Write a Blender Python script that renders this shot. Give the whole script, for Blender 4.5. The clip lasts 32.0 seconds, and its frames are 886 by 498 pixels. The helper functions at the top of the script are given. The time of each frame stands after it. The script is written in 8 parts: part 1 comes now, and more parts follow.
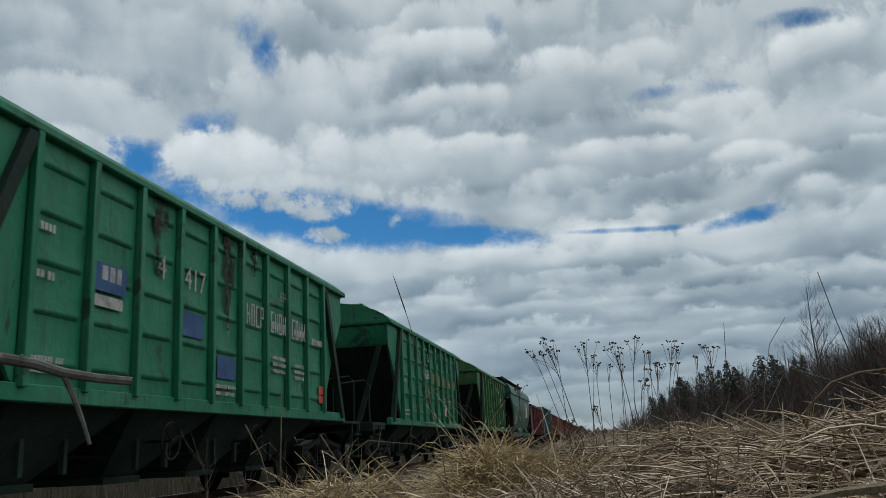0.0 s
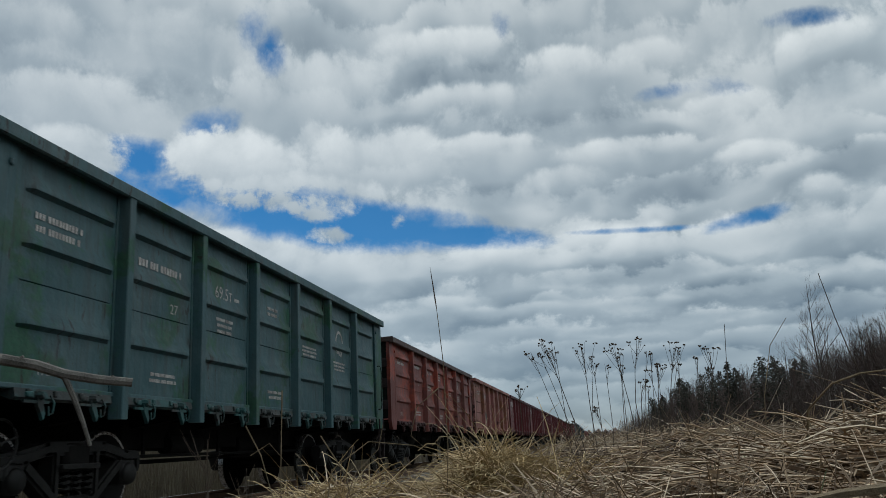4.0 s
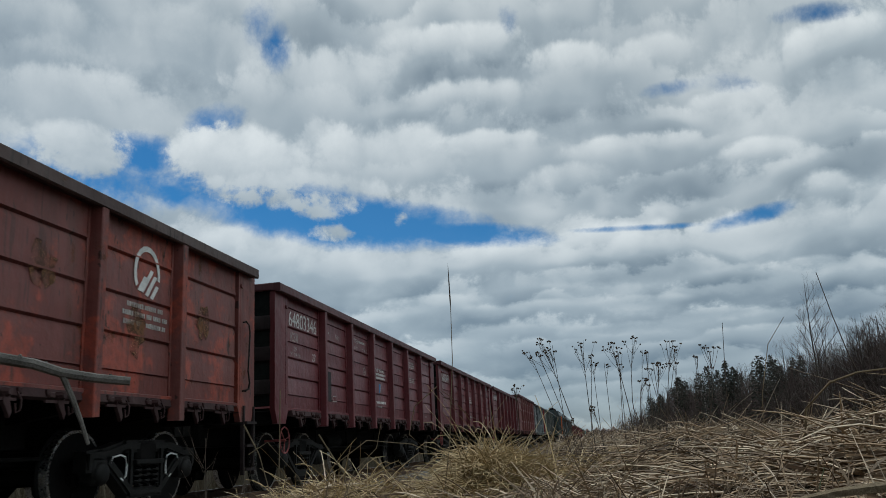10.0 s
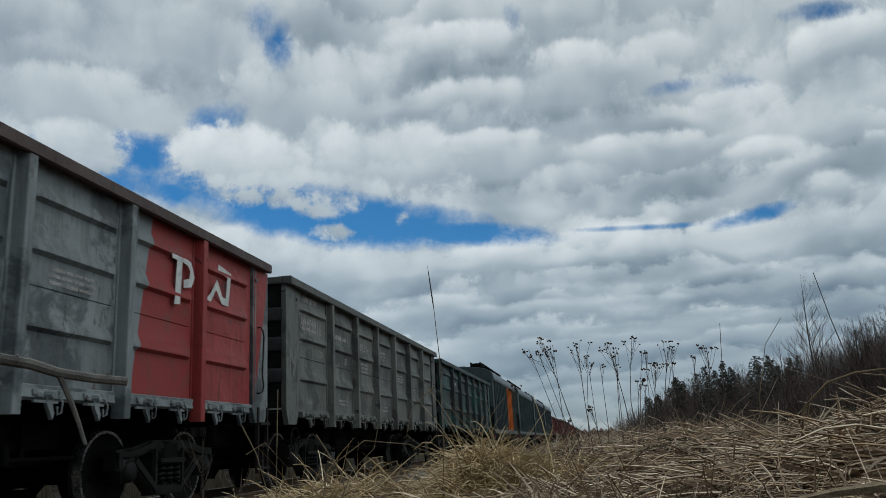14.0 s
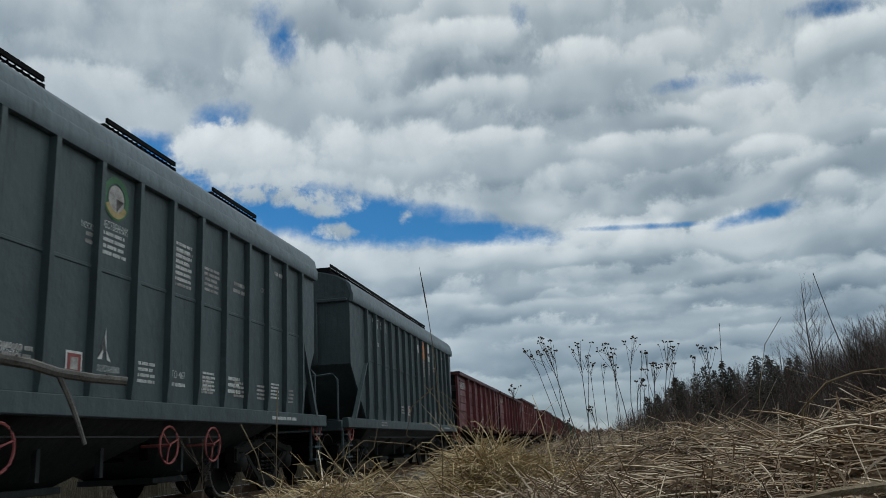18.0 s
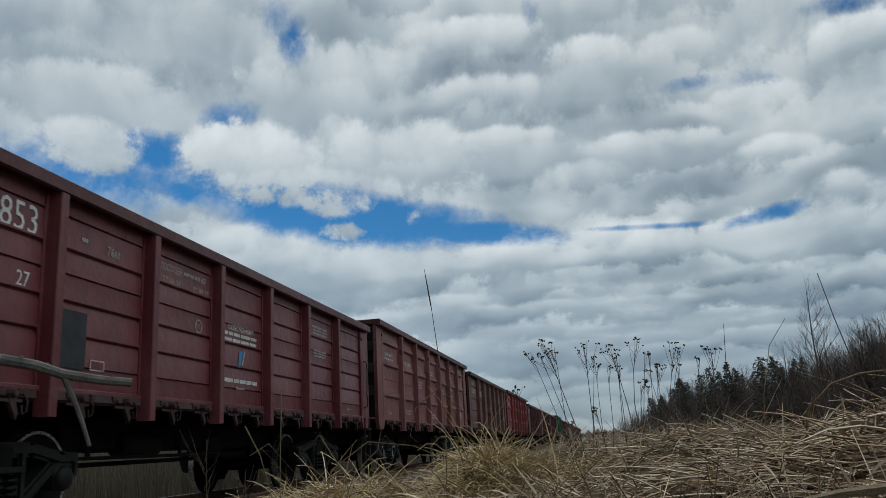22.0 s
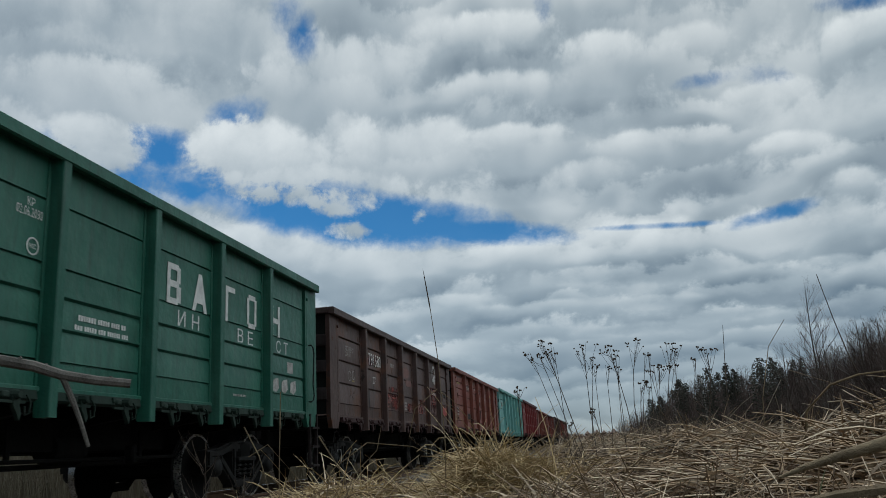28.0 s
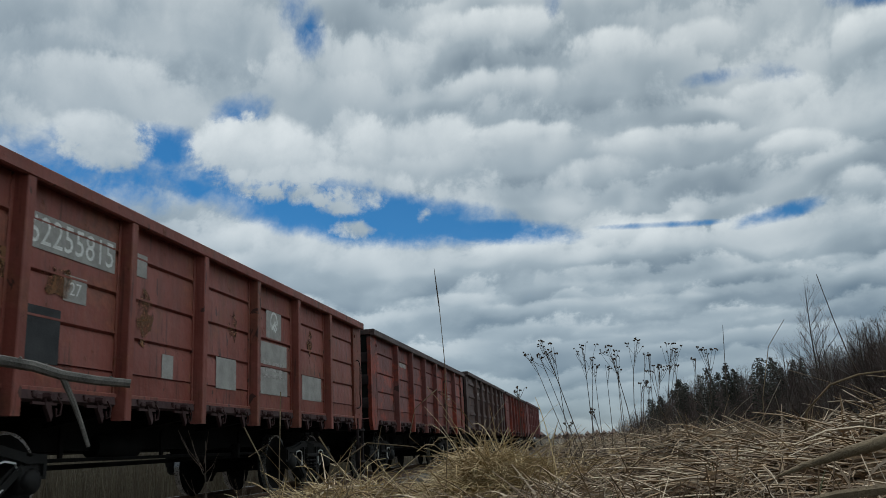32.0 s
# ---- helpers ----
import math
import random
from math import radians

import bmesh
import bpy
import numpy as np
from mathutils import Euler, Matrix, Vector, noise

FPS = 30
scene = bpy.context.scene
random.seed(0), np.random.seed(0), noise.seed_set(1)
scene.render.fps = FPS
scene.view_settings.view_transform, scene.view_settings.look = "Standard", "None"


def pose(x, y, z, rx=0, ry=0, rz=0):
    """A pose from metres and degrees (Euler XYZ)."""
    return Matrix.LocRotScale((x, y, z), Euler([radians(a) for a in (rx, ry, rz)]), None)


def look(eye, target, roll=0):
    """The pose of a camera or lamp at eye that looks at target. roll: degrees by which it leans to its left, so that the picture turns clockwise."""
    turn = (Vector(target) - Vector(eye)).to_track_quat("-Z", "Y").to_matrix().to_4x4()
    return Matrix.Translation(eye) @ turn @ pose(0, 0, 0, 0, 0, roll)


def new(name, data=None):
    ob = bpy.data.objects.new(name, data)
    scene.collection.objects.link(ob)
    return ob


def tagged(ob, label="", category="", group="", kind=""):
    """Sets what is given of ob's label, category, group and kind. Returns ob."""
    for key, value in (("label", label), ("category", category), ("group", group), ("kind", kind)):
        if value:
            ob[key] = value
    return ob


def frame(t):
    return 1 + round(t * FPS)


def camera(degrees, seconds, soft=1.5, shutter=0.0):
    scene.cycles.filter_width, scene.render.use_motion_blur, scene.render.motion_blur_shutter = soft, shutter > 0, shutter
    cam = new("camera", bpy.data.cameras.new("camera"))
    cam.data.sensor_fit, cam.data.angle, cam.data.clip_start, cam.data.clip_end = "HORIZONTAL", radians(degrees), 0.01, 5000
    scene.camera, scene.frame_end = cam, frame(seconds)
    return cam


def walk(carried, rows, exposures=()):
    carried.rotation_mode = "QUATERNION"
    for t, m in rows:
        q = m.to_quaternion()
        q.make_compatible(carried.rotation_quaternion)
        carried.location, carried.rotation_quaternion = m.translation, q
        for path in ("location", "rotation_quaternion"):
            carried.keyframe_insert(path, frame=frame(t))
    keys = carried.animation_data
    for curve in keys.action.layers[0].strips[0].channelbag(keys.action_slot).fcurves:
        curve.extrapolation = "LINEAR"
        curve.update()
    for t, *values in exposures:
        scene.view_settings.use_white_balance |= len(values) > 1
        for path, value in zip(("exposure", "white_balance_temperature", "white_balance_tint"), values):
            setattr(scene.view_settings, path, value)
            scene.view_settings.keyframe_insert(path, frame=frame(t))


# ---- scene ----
# The camera rests low in the grass beside the track; only the wind nudges it.
EYE = Vector((0.0, 0.0, 0.60))
YAW, PITCH, ROLL, FOCAL = -0.17316, 0.23738, -0.05006, 1432.4


def nudged(dx, dy):
    """The camera's pose, turned a little to its left by dx and up by dy thousandths of its focal length."""
    yaw, pitch = YAW - dx / FOCAL, PITCH + dy / FOCAL
    way = Vector((math.sin(yaw) * math.cos(pitch), math.cos(yaw) * math.cos(pitch), math.sin(pitch)))
    return look(EYE, EYE + way, math.degrees(ROLL))


cam = camera(57.39, 32.0, soft=0.85, shutter=0.04)
walk(cam, [(t, nudged(dx, dy)) for t, dx, dy in (
    (0, 1.5, -0.3), (2, 1.3, -0.8), (3.5, 1.5, 0), (4.5, 3.2, 4.5), (5.5, 4.5, 8), (6, 3.5, 6), (7, 2, 3.5), (8, 1.5, 2), (9, 0, 0), (11, -1.5, -0.5),
    (13, -4, 0), (14.5, -5.5, -0.5), (16.5, -7, -1), (19, -4, 0), (20.5, -1.7, 0), (21.5, 0.5, 1.7), (22, 1, 2), (23, -2, -0.3), (24.5, -1, 0.5), (25, -0.8, 1.2),
    (25.5, 4, 10.5), (26.5, 2, 8), (27.5, 0, 5), (28, -0.5, 3.5), (30, -0.5, 3.5), (32, -0.5, 3.5))],
    exposures=((0, 0.0), (32, 0.0)))

# Daylight: blue sky behind a broken cloud deck, a veiled sun
SUN_AZ, SUN_EL = radians(-60), radians(52)
world = bpy.data.worlds.new("sky")
scene.world = world
world.use_nodes = True
wn = world.node_tree
sky = wn.nodes.new("ShaderNodeTexSky")
sky.sky_type, sky.sun_disc = "NISHITA", False
sky.sun_elevation, sky.sun_rotation = SUN_EL, SUN_AZ
sky.altitude, sky.air_density, sky.dust_density, sky.ozone_density = 2500, 1.0, 0.0, 5.0
wn.nodes["Background"].inputs["Strength"].default_value = 0.085
deep = wn.nodes.new("ShaderNodeHueSaturation")
deep.inputs["Hue"].default_value, deep.inputs["Saturation"].default_value, deep.inputs["Value"].default_value = 0.492, 1.27, 1.0
wn.links.new(sky.outputs[0], deep.inputs["Color"])
wn.links.new(deep.outputs[0], wn.nodes["Background"].inputs["Color"])

sun_data = bpy.data.lights.new("sun", "SUN")
sun_data.energy, sun_data.angle, sun_data.color = 5.0, radians(10), (1.0, 0.95, 0.88)
sun = new("sun", sun_data)
sun.matrix_world = look((math.sin(SUN_AZ) * 100, math.cos(SUN_AZ) * 100, 130), (0, 0, 0))


# ---- materials ----
class Nodes:
    """A short hand for building node trees."""

    def __init__(self, name):
        self.mat = bpy.data.materials.new(name)
        self.mat.use_nodes = True
        self.tree = self.mat.node_tree
        self.bsdf = self.tree.nodes["Principled BSDF"]
        self.out = self.tree.nodes["Material Output"]

    def add(self, kind, **inputs):
        node = self.tree.nodes.new("ShaderNode" + kind)
        for key, value in inputs.items():
            self.put(node.inputs[key.replace("_", " ")], value)
        return node

    def put(self, socket, value):
        if isinstance(value, bpy.types.NodeSocket):
            self.tree.links.new(value, socket)
        else:
            socket.default_value = value

    def math(self, op, a, b=0.0, c=0.0, clamp=False):
        node = self.tree.nodes.new("ShaderNodeMath")
        node.operation, node.use_clamp = op, clamp
        for socket, value in zip(node.inputs, (a, b, c)):
            self.put(socket, value)
        return node.outputs[0]

    def vec(self, op, a, b=(0, 0, 0)):
        node = self.tree.nodes.new("ShaderNodeVectorMath")
        node.operation = op
        self.put(node.inputs[0], a)
        if op == "SCALE":
            self.put(node.inputs["Scale"], b)
        else:
            self.put(node.inputs[1], b)
        return node.outputs[0]

    def noise(self, vector, scale, detail=4, rough=0.55, dist=0.0):
        node = self.add("TexNoise", Vector=vector, Scale=scale, Detail=detail, Roughness=rough, Distortion=dist)
        return node.outputs["Fac"]

    def ramp(self, fac, a, b, lo=0.0, hi=1.0, smooth=True):
        node = self.tree.nodes.new("ShaderNodeMapRange")
        node.interpolation_type = "SMOOTHSTEP" if smooth else "LINEAR"
        for socket, value in zip(node.inputs, (fac, a, b, lo, hi)):
            self.put(socket, value)
        return node.outputs[0]

    def mix(self, fac, a, b, how="MIX"):
        node = self.tree.nodes.new("ShaderNodeMix")
        node.data_type, node.blend_type = "RGBA", how
        self.put(node.inputs["Factor"], fac)
        self.put(node.inputs["A"], (*a, 1) if isinstance(a, tuple) else a)
        self.put(node.inputs["B"], (*b, 1) if isinstance(b, tuple) else b)
        return node.outputs["Result"]

    def finish(self, color, rough, metal=0.0, bump=None, depth=0.01, strength=0.5):
        self.put(self.bsdf.inputs["Base Color"], (*color, 1) if isinstance(color, tuple) else color)
        self.put(self.bsdf.inputs["Roughness"], rough)
        self.put(self.bsdf.inputs["Metallic"], metal)
        if bump is not None:
            node = self.add("Bump", Strength=strength, Distance=depth, Height=bump)
            self.put(self.bsdf.inputs["Normal"], node.outputs[0])
        return self.mat

    def coords(self, spread=37.0):
        """Object coordinates, shifted by a random step for each object."""
        where = self.add("TexCoord").outputs["Object"]
        chance = self.add("ObjectInfo").outputs["Random"]
        return self.vec("ADD", where, self.vec("SCALE", (1.0, 0.7, 0.3), self.math("MULTIPLY", chance, spread)))


def paint(name, color, rust=0.3, dirt=0.35, patch=None, patch_amount=0.0, fade=0.0, gloss=0.5):
    """Weathered wagon paint: faded blotches, dust, rust scabs and runs."""
    n = Nodes(name)
    p = n.coords()
    streak = n.vec("MULTIPLY", p, (1.0, 1.0, 0.12))
    big, fine = n.noise(p, 0.9, 5), n.noise(p, 9.0, 6, 0.65)
    runs = n.noise(streak, 7.0, 5, 0.6)
    pale = tuple(min(1, c * 1.25 + 0.014 + fade) for c in color)
    dark = tuple(c * 0.62 for c in color)
    c = n.mix(n.ramp(big, 0.35, 0.7), color, pale)
    c = n.mix(n.math("MULTIPLY", n.ramp(runs, 0.45, 0.75), 0.55), c, dark)
    scuff = n.ramp(n.math("ADD", n.math("MULTIPLY", n.noise(p, 12.0, 7, 0.72), 0.7), n.math("MULTIPLY", big, 0.3)), 0.54, 0.66)
    c = n.mix(n.math("MULTIPLY", scuff, 0.45), c, tuple(min(1, v * 1.45 + 0.02) for v in color))
    c = n.mix(n.math("MULTIPLY", n.ramp(n.noise(n.vec("MULTIPLY", p, (1.0, 1.0, 0.06)), 34.0, 3, 0.6), 0.5, 0.75), 0.5), c, dark)
    if patch:
        spot = n.noise(p, 1.1, 8, 0.62, 0.4)
        c = n.mix(n.math("MULTIPLY", n.ramp(n.math("ADD", spot, n.math("MULTIPLY", fine, 0.22)), 0.70 - patch_amount * 0.3, 0.80 - patch_amount * 0.3), 0.9), c, n.mix(n.ramp(fine, 0.3, 0.7), tuple(v * 0.55 for v in patch), patch))
    dust = n.ramp(n.math("ADD", n.math("MULTIPLY", big, 0.5), n.math("MULTIPLY", runs, 0.5)), 0.42, 0.75)
    c = n.mix(n.math("MULTIPLY", dust, dirt), c, (0.085, 0.07, 0.06))
    scab = n.ramp(n.math("ADD", n.math("MULTIPLY", n.noise(p, 3.3, 8, 0.7), 0.7), n.math("MULTIPLY", runs, 0.3)), 0.66 - rust * 0.16, 0.72 - rust * 0.14)
    c = n.mix(n.math("MULTIPLY", scab, 0.8), c, n.mix(fine, (0.055, 0.022, 0.014), (0.16, 0.06, 0.025)))
    drips = n.ramp(n.math("MULTIPLY", n.noise(n.vec("MULTIPLY", p, (1.0, 1.0, 0.05)), 16.0, 3, 0.6), n.math("ADD", 0.55, n.noise(p, 1.7, 3))), 0.66 - 0.06 * rust, 0.74)
    c = n.mix(n.math("MULTIPLY", drips, 0.15 + 0.7 * rust), c, (0.020, 0.014, 0.012))
    scrapes = n.ramp(n.math("MULTIPLY", n.noise(n.vec("MULTIPLY", p, (1.0, 5.5, 1.3)), 2.6, 3, 0.55, 0.6), n.ramp(big, 0.25, 0.75, 0.75, 1.15)), 0.665 - 0.05 * rust, 0.69 - 0.05 * rust)
    c = n.mix(n.math("MULTIPLY", scrapes, min(0.8, 3.0 * rust)), c, (0.022, 0.014, 0.012))
    chips = n.ramp(n.noise(p, 26.0, 3, 0.7), 0.70 - 0.05 * rust, 0.73)
    c = n.mix(n.math("MULTIPLY", chips, 0.7), c, (0.045, 0.022, 0.015))
    rough = n.ramp(n.math("ADD", n.math("MULTIPLY", fine, 0.4), n.math("MULTIPLY", scab, 0.5)), 0.1, 0.8, gloss, 0.92, False)
    bump = n.math("ADD", n.math("ADD", n.noise(p, 1.6, 2), n.math("MULTIPLY", n.noise(p, 4.5, 3), 0.45)), n.math("ADD", n.math("MULTIPLY", fine, 0.12), n.math("MULTIPLY", scab, 0.15)))
    n.put(n.bsdf.inputs["Specular IOR Level"], 0.34)
    return n.finish(c, rough, 0.0, bump, 0.045, 0.6)


def plain(name, a, b, scale=6.0, rough=0.8, metal=0.0, depth=0.006, stretch=(1, 1, 1), strength=0.5, spread=37.0, shine=0.3):
    """Two tones mottled at two scales."""
    n = Nodes(name)
    p = n.vec("MULTIPLY", n.coords(spread), stretch)
    big, fine = n.noise(p, scale, 4), n.noise(p, scale * 8, 5, 0.65)
    n.put(n.bsdf.inputs["Specular IOR Level"], shine)
    f = n.ramp(n.math("ADD", n.math("MULTIPLY", big, 0.6), n.math("MULTIPLY", fine, 0.4)), 0.32, 0.68)
    return n.finish(n.mix(f, a, b), n.ramp(fine, 0.2, 0.8, max(0.05, rough - 0.12), min(1, rough + 0.1)), metal, fine, depth, strength)


def straw_paint(name, a, b, c, rough=0.75):
    """Stems of many tones, one for each."""
    n = Nodes(name)
    chance = n.add("NewGeometry").outputs["Random Per Island"]
    p = n.add("TexCoord").outputs["Object"]
    tone = n.mix(n.ramp(chance, 0.0, 0.6, smooth=False), a, b)
    tone = n.mix(n.ramp(chance, 0.66, 0.95, smooth=False), tone, c)
    tone = n.mix(n.math("MULTIPLY", n.ramp(n.noise(p, 60, 3), 0.5, 0.75), 0.4), tone, (0.10, 0.075, 0.045))
    mat = n.finish(tone, rough, 0.0, n.noise(p, 300, 2), 0.001, 0.3)
    return mat


def stain(name, a, b):
    """A blotchy film of soot and rust that lets the paint show between."""
    n = Nodes(name)
    p = n.coords()
    mat = n.finish(n.mix(n.noise(p, 14.0, 5, 0.65), a, b), 0.9)
    film = n.ramp(n.math("ADD", n.math("MULTIPLY", n.noise(p, 3.5, 7, 0.68), 0.75), n.math("MULTIPLY", n.noise(n.vec("MULTIPLY", p, (1, 1, 0.15)), 9.0, 4), 0.25)), 0.42, 0.62)
    both = n.add("MixShader", Fac=n.math("MULTIPLY", film, 0.85))
    n.put(both.inputs[1], n.add("BsdfTransparent").outputs[0])
    n.put(both.inputs[2], n.bsdf.outputs[0])
    n.put(n.out.inputs["Surface"], both.outputs[0])
    return mat


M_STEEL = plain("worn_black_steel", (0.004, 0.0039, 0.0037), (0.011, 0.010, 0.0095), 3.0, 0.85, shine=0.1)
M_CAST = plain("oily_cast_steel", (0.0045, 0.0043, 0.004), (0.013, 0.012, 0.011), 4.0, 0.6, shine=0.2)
M_TREAD = plain("polished_steel", (0.30, 0.29, 0.28), (0.42, 0.41, 0.40), 5.0, 0.30, 0.9)
M_RAIL = plain("rusty_rail", (0.06, 0.035, 0.022), (0.13, 0.075, 0.045), 4.0, 0.75)
M_SLEEPER = plain("weathered_concrete", (0.24, 0.22, 0.20), (0.36, 0.34, 0.31), 4.0, 0.9)
M_WHITE = plain("chalky_white_paint", (0.46, 0.46, 0.45), (0.70, 0.70, 0.68), 9.0, 0.8)
M_CREAM = plain("cream_poster_paint", (0.40, 0.36, 0.27), (0.58, 0.54, 0.43), 5.0, 0.8)
M_BROWNINK = plain("brown_poster_ink", (0.10, 0.045, 0.02), (0.16, 0.08, 0.035), 8.0, 0.8)
M_FADED = plain("faded_white_paint", (0.22, 0.20, 0.19), (0.48, 0.46, 0.44), 7.0, 0.85)
M_YELLOWED = plain("yellowed_paint", (0.30, 0.22, 0.10), (0.48, 0.38, 0.20), 7.0, 0.85)
M_BLACKP = plain("black_paint_patch", (0.015, 0.016, 0.018), (0.035, 0.036, 0.038), 4.0, 0.7)
M_GREYP = plain("grey_overpaint", (0.22, 0.21, 0.20), (0.34, 0.33, 0.31), 5.0, 0.8)
M_REDP = plain("bright_red_paint", (0.50, 0.045, 0.03), (0.62, 0.08, 0.05), 6.0, 0.6)
M_PINKP = plain("pale_red_paint", (0.20, 0.048, 0.050), (0.30, 0.085, 0.080), 6.0, 0.7)
M_EMBGREEN = plain("green_emblem_paint", (0.05, 0.13, 0.07), (0.09, 0.20, 0.11), 6.0, 0.7)
# near black that puts the deep shade at the wagon ends into the colour
M_SHADEBLACK = plain("shade_black_paint", (0.006, 0.008, 0.008), (0.016, 0.018, 0.017), 3.0, 0.9, shine=0.1)
M_RUSTSTAIN = stain("rust_stain", (0.085, 0.036, 0.017), (0.240, 0.105, 0.042))
M_SOOTSTAIN = stain("soot_stain", (0.014, 0.016, 0.010), (0.050, 0.036, 0.022))
M_STRIPE = plain("yellow_stripe_paint", (0.40, 0.28, 0.035), (0.60, 0.44, 0.09), 4.0, 0.75)
M_DENT = plain("bare_rusted_steel", (0.014, 0.009, 0.008), (0.060, 0.026, 0.014), 9.0, 0.9)
M_SCARLET = stain("scarlet_film", (0.115, 0.022, 0.020), (0.235, 0.045, 0.036))
M_GREYROSE = plain("pale_rose_overpaint", (0.16, 0.085, 0.078), (0.24, 0.14, 0.125), 5.0, 0.85)
M_PLUM = stain("plum_film", (0.055, 0.018, 0.028), (0.110, 0.036, 0.045))
M_PRIMER = stain("yellow_primer", (0.24, 0.125, 0.030), (0.36, 0.20, 0.05))
M_BLUEP = plain("faded_blue_paint", (0.03, 0.06, 0.15), (0.06, 0.12, 0.24), 5.0, 0.75)
M_LOGOBLUE = plain("blue_emblem_paint", (0.03, 0.16, 0.36), (0.05, 0.22, 0.45), 5.0, 0.6)
OLIVEPATCH = plain("olive_overpaint", (0.10, 0.14, 0.055), (0.16, 0.20, 0.09), 4.0, 0.8)
M_ORANGE = plain("orange_emblem_paint", (0.62, 0.20, 0.05), (0.72, 0.28, 0.08), 5.0, 0.6)

MAROON = paint("maroon_paint", (0.112, 0.020, 0.024), 0.05, 0.14, gloss=0.36)
DARKMAROON = paint("dark_maroon_paint", (0.074, 0.018, 0.020), 0.10, 0.18, gloss=0.42)
PINKBROWN = paint("faded_brown_paint", (0.245, 0.090, 0.080), 0.35, 0.15, (0.200, 0.078, 0.036), 0.40, 0.015)
RUSTRED = paint("rusty_red_paint", (0.130, 0.034, 0.028), 0.5, 0.35, (0.34, 0.065, 0.038), 0.3)
OLDROSE = paint("old_rose_paint", (0.165, 0.050, 0.047), 0.30, 0.3, None, 0, 0.01)
GREYPAINT = paint("dull_grey_paint", (0.185, 0.205, 0.210), 0.20, 0.4, (0.085, 0.100, 0.108), 0.35)
GREYGREEN = paint("grey_green_paint", (0.125, 0.134, 0.120), 0.30, 0.5, (0.070, 0.076, 0.070), 0.35)
SIGNALRED = paint("signal_red_paint", (0.28, 0.030, 0.028), 0.2, 0.25)
# red darkened almost to black, shade painted on the end ribs and ladder
SHADEDRED = paint("shaded_end_red", (0.011, 0.0048, 0.0048), 0.05, 0.03, gloss=0.88)
# body red darkened for the shade under the side's overhang
HOOKSHADE = paint("shaded_hook_red", (0.032, 0.010, 0.010), 0.15, 0.10, gloss=0.7)
BLACKGREEN = paint("sooty_green_paint", (0.020, 0.026, 0.026), 0.4, 0.4, (0.030, 0.105, 0.105), 0.40)
TEAL = paint("dark_teal_paint", (0.030, 0.075, 0.085), 0.25, 0.4, (0.02, 0.09, 0.05), 0.2)
BROWNBLACK = paint("dark_brown_paint", (0.064, 0.034, 0.029), 0.55, 0.3, (0.13, 0.055, 0.035), 0.2)
BROWNRED = paint("red_brown_paint", (0.098, 0.040, 0.033), 0.25, 0.3, (0.17, 0.050, 0.032), 0.10)
RIMBROWN = paint("rusty_rim_paint", (0.060, 0.034, 0.030), 0.4, 0.4)
RIMGREY = paint("dirty_grey_rim", (0.075, 0.078, 0.072), 0.4, 0.5)
# darkened copy of the green, with shade painted in, for parts below and at ends
SHADEDGREEN = paint("shaded_funnel_green", (0.005, 0.019, 0.012), 0.1, 0.06, gloss=0.8)
BRIGHTRED = paint("red_oxide_paint", (0.19, 0.026, 0.026), 0.3, 0.3)
BRICK = paint("brick_red_paint", (0.172, 0.043, 0.030), 0.45, 0.25, (0.220, 0.070, 0.042), 0.3)
DEEPGREEN = paint("deep_green_paint", (0.011, 0.092, 0.062), 0.04, 0.15, gloss=0.4)
TURQUOISE = paint("turquoise_paint", (0.135, 0.345, 0.325), 0.45, 0.15)
HOPPERGREEN = paint("hopper_green_paint", (0.009, 0.150, 0.072), 0.22, 0.30, (0.020, 0.045, 0.032), 0.0)
HOPPEROLIVE = paint("olive_green_paint", (0.033, 0.130, 0.045), 0.22, 0.30, (0.09, 0.15, 0.045), 0.3)
BARRELGREEN = paint("bottle_green_paint", (0.012, 0.080, 0.058), 0.15, 0.3, (0.10, 0.17, 0.08), 0.25, gloss=0.35)
SLATE = paint("slate_grey_paint", (0.056, 0.075, 0.080), 0.05, 0.05, fade=-0.018, gloss=0.4)
SLATEDARK = paint("dark_slate_paint", (0.016, 0.020, 0.021), 0.05, 0.05, gloss=0.5)
SLATEROOF = paint("slate_roof_paint", (0.105, 0.135, 0.150), 0.06, 0.08, fade=-0.018, gloss=0.4)
HOPPERORANGE = paint("bright_orange_paint", (0.62, 0.17, 0.030), 0.10, 0.2, gloss=0.4)


DECK = 400.0
# gaps in the deck: bearing, height, half width, half height, lean, depth
CLEAR = ((-28.1, 17.5, 5.7, 0.91, -0.16, 0.75), (-17.4, 15.9, 9.61, 1.7, -0.11, 1.5), (-9.2, 14.7, 6.19, 0.84, -0.11, 1.35), (-31.3, 20.0, 2.3, 1.33, -0.02, 1.25), (-26.5, 22.4, 1.98, 0.9, 0.26, 0.85), (-22.1, 27.8, 1.01, 1.18, 0.05, 0.6), (-23.3, 29.0, 0.84, 1.45, 0.06, 0.35), (-4.1, 29.2, 0.61, 0.74, -0.09, 0.35), (17.4, 25.9, 2.07, 0.47, -0.15, 0.55), (8.2, 23.0, 1.86, 0.33, -0.02, 0.3), (11.3, 22.7, 1.49, 0.5, -0.19, 0.42), (11.5, 13.8, 2.35, 0.52, 0.14, 1.0), (3.7, 14.0, 3.49, 0.19, -0.06, 0.7), (-35.8, 18.3, 6.2, 1.98, -0.01, 0.8), (-24.2, 17.6, 7.1, 1.24, -0.08, 0.85))
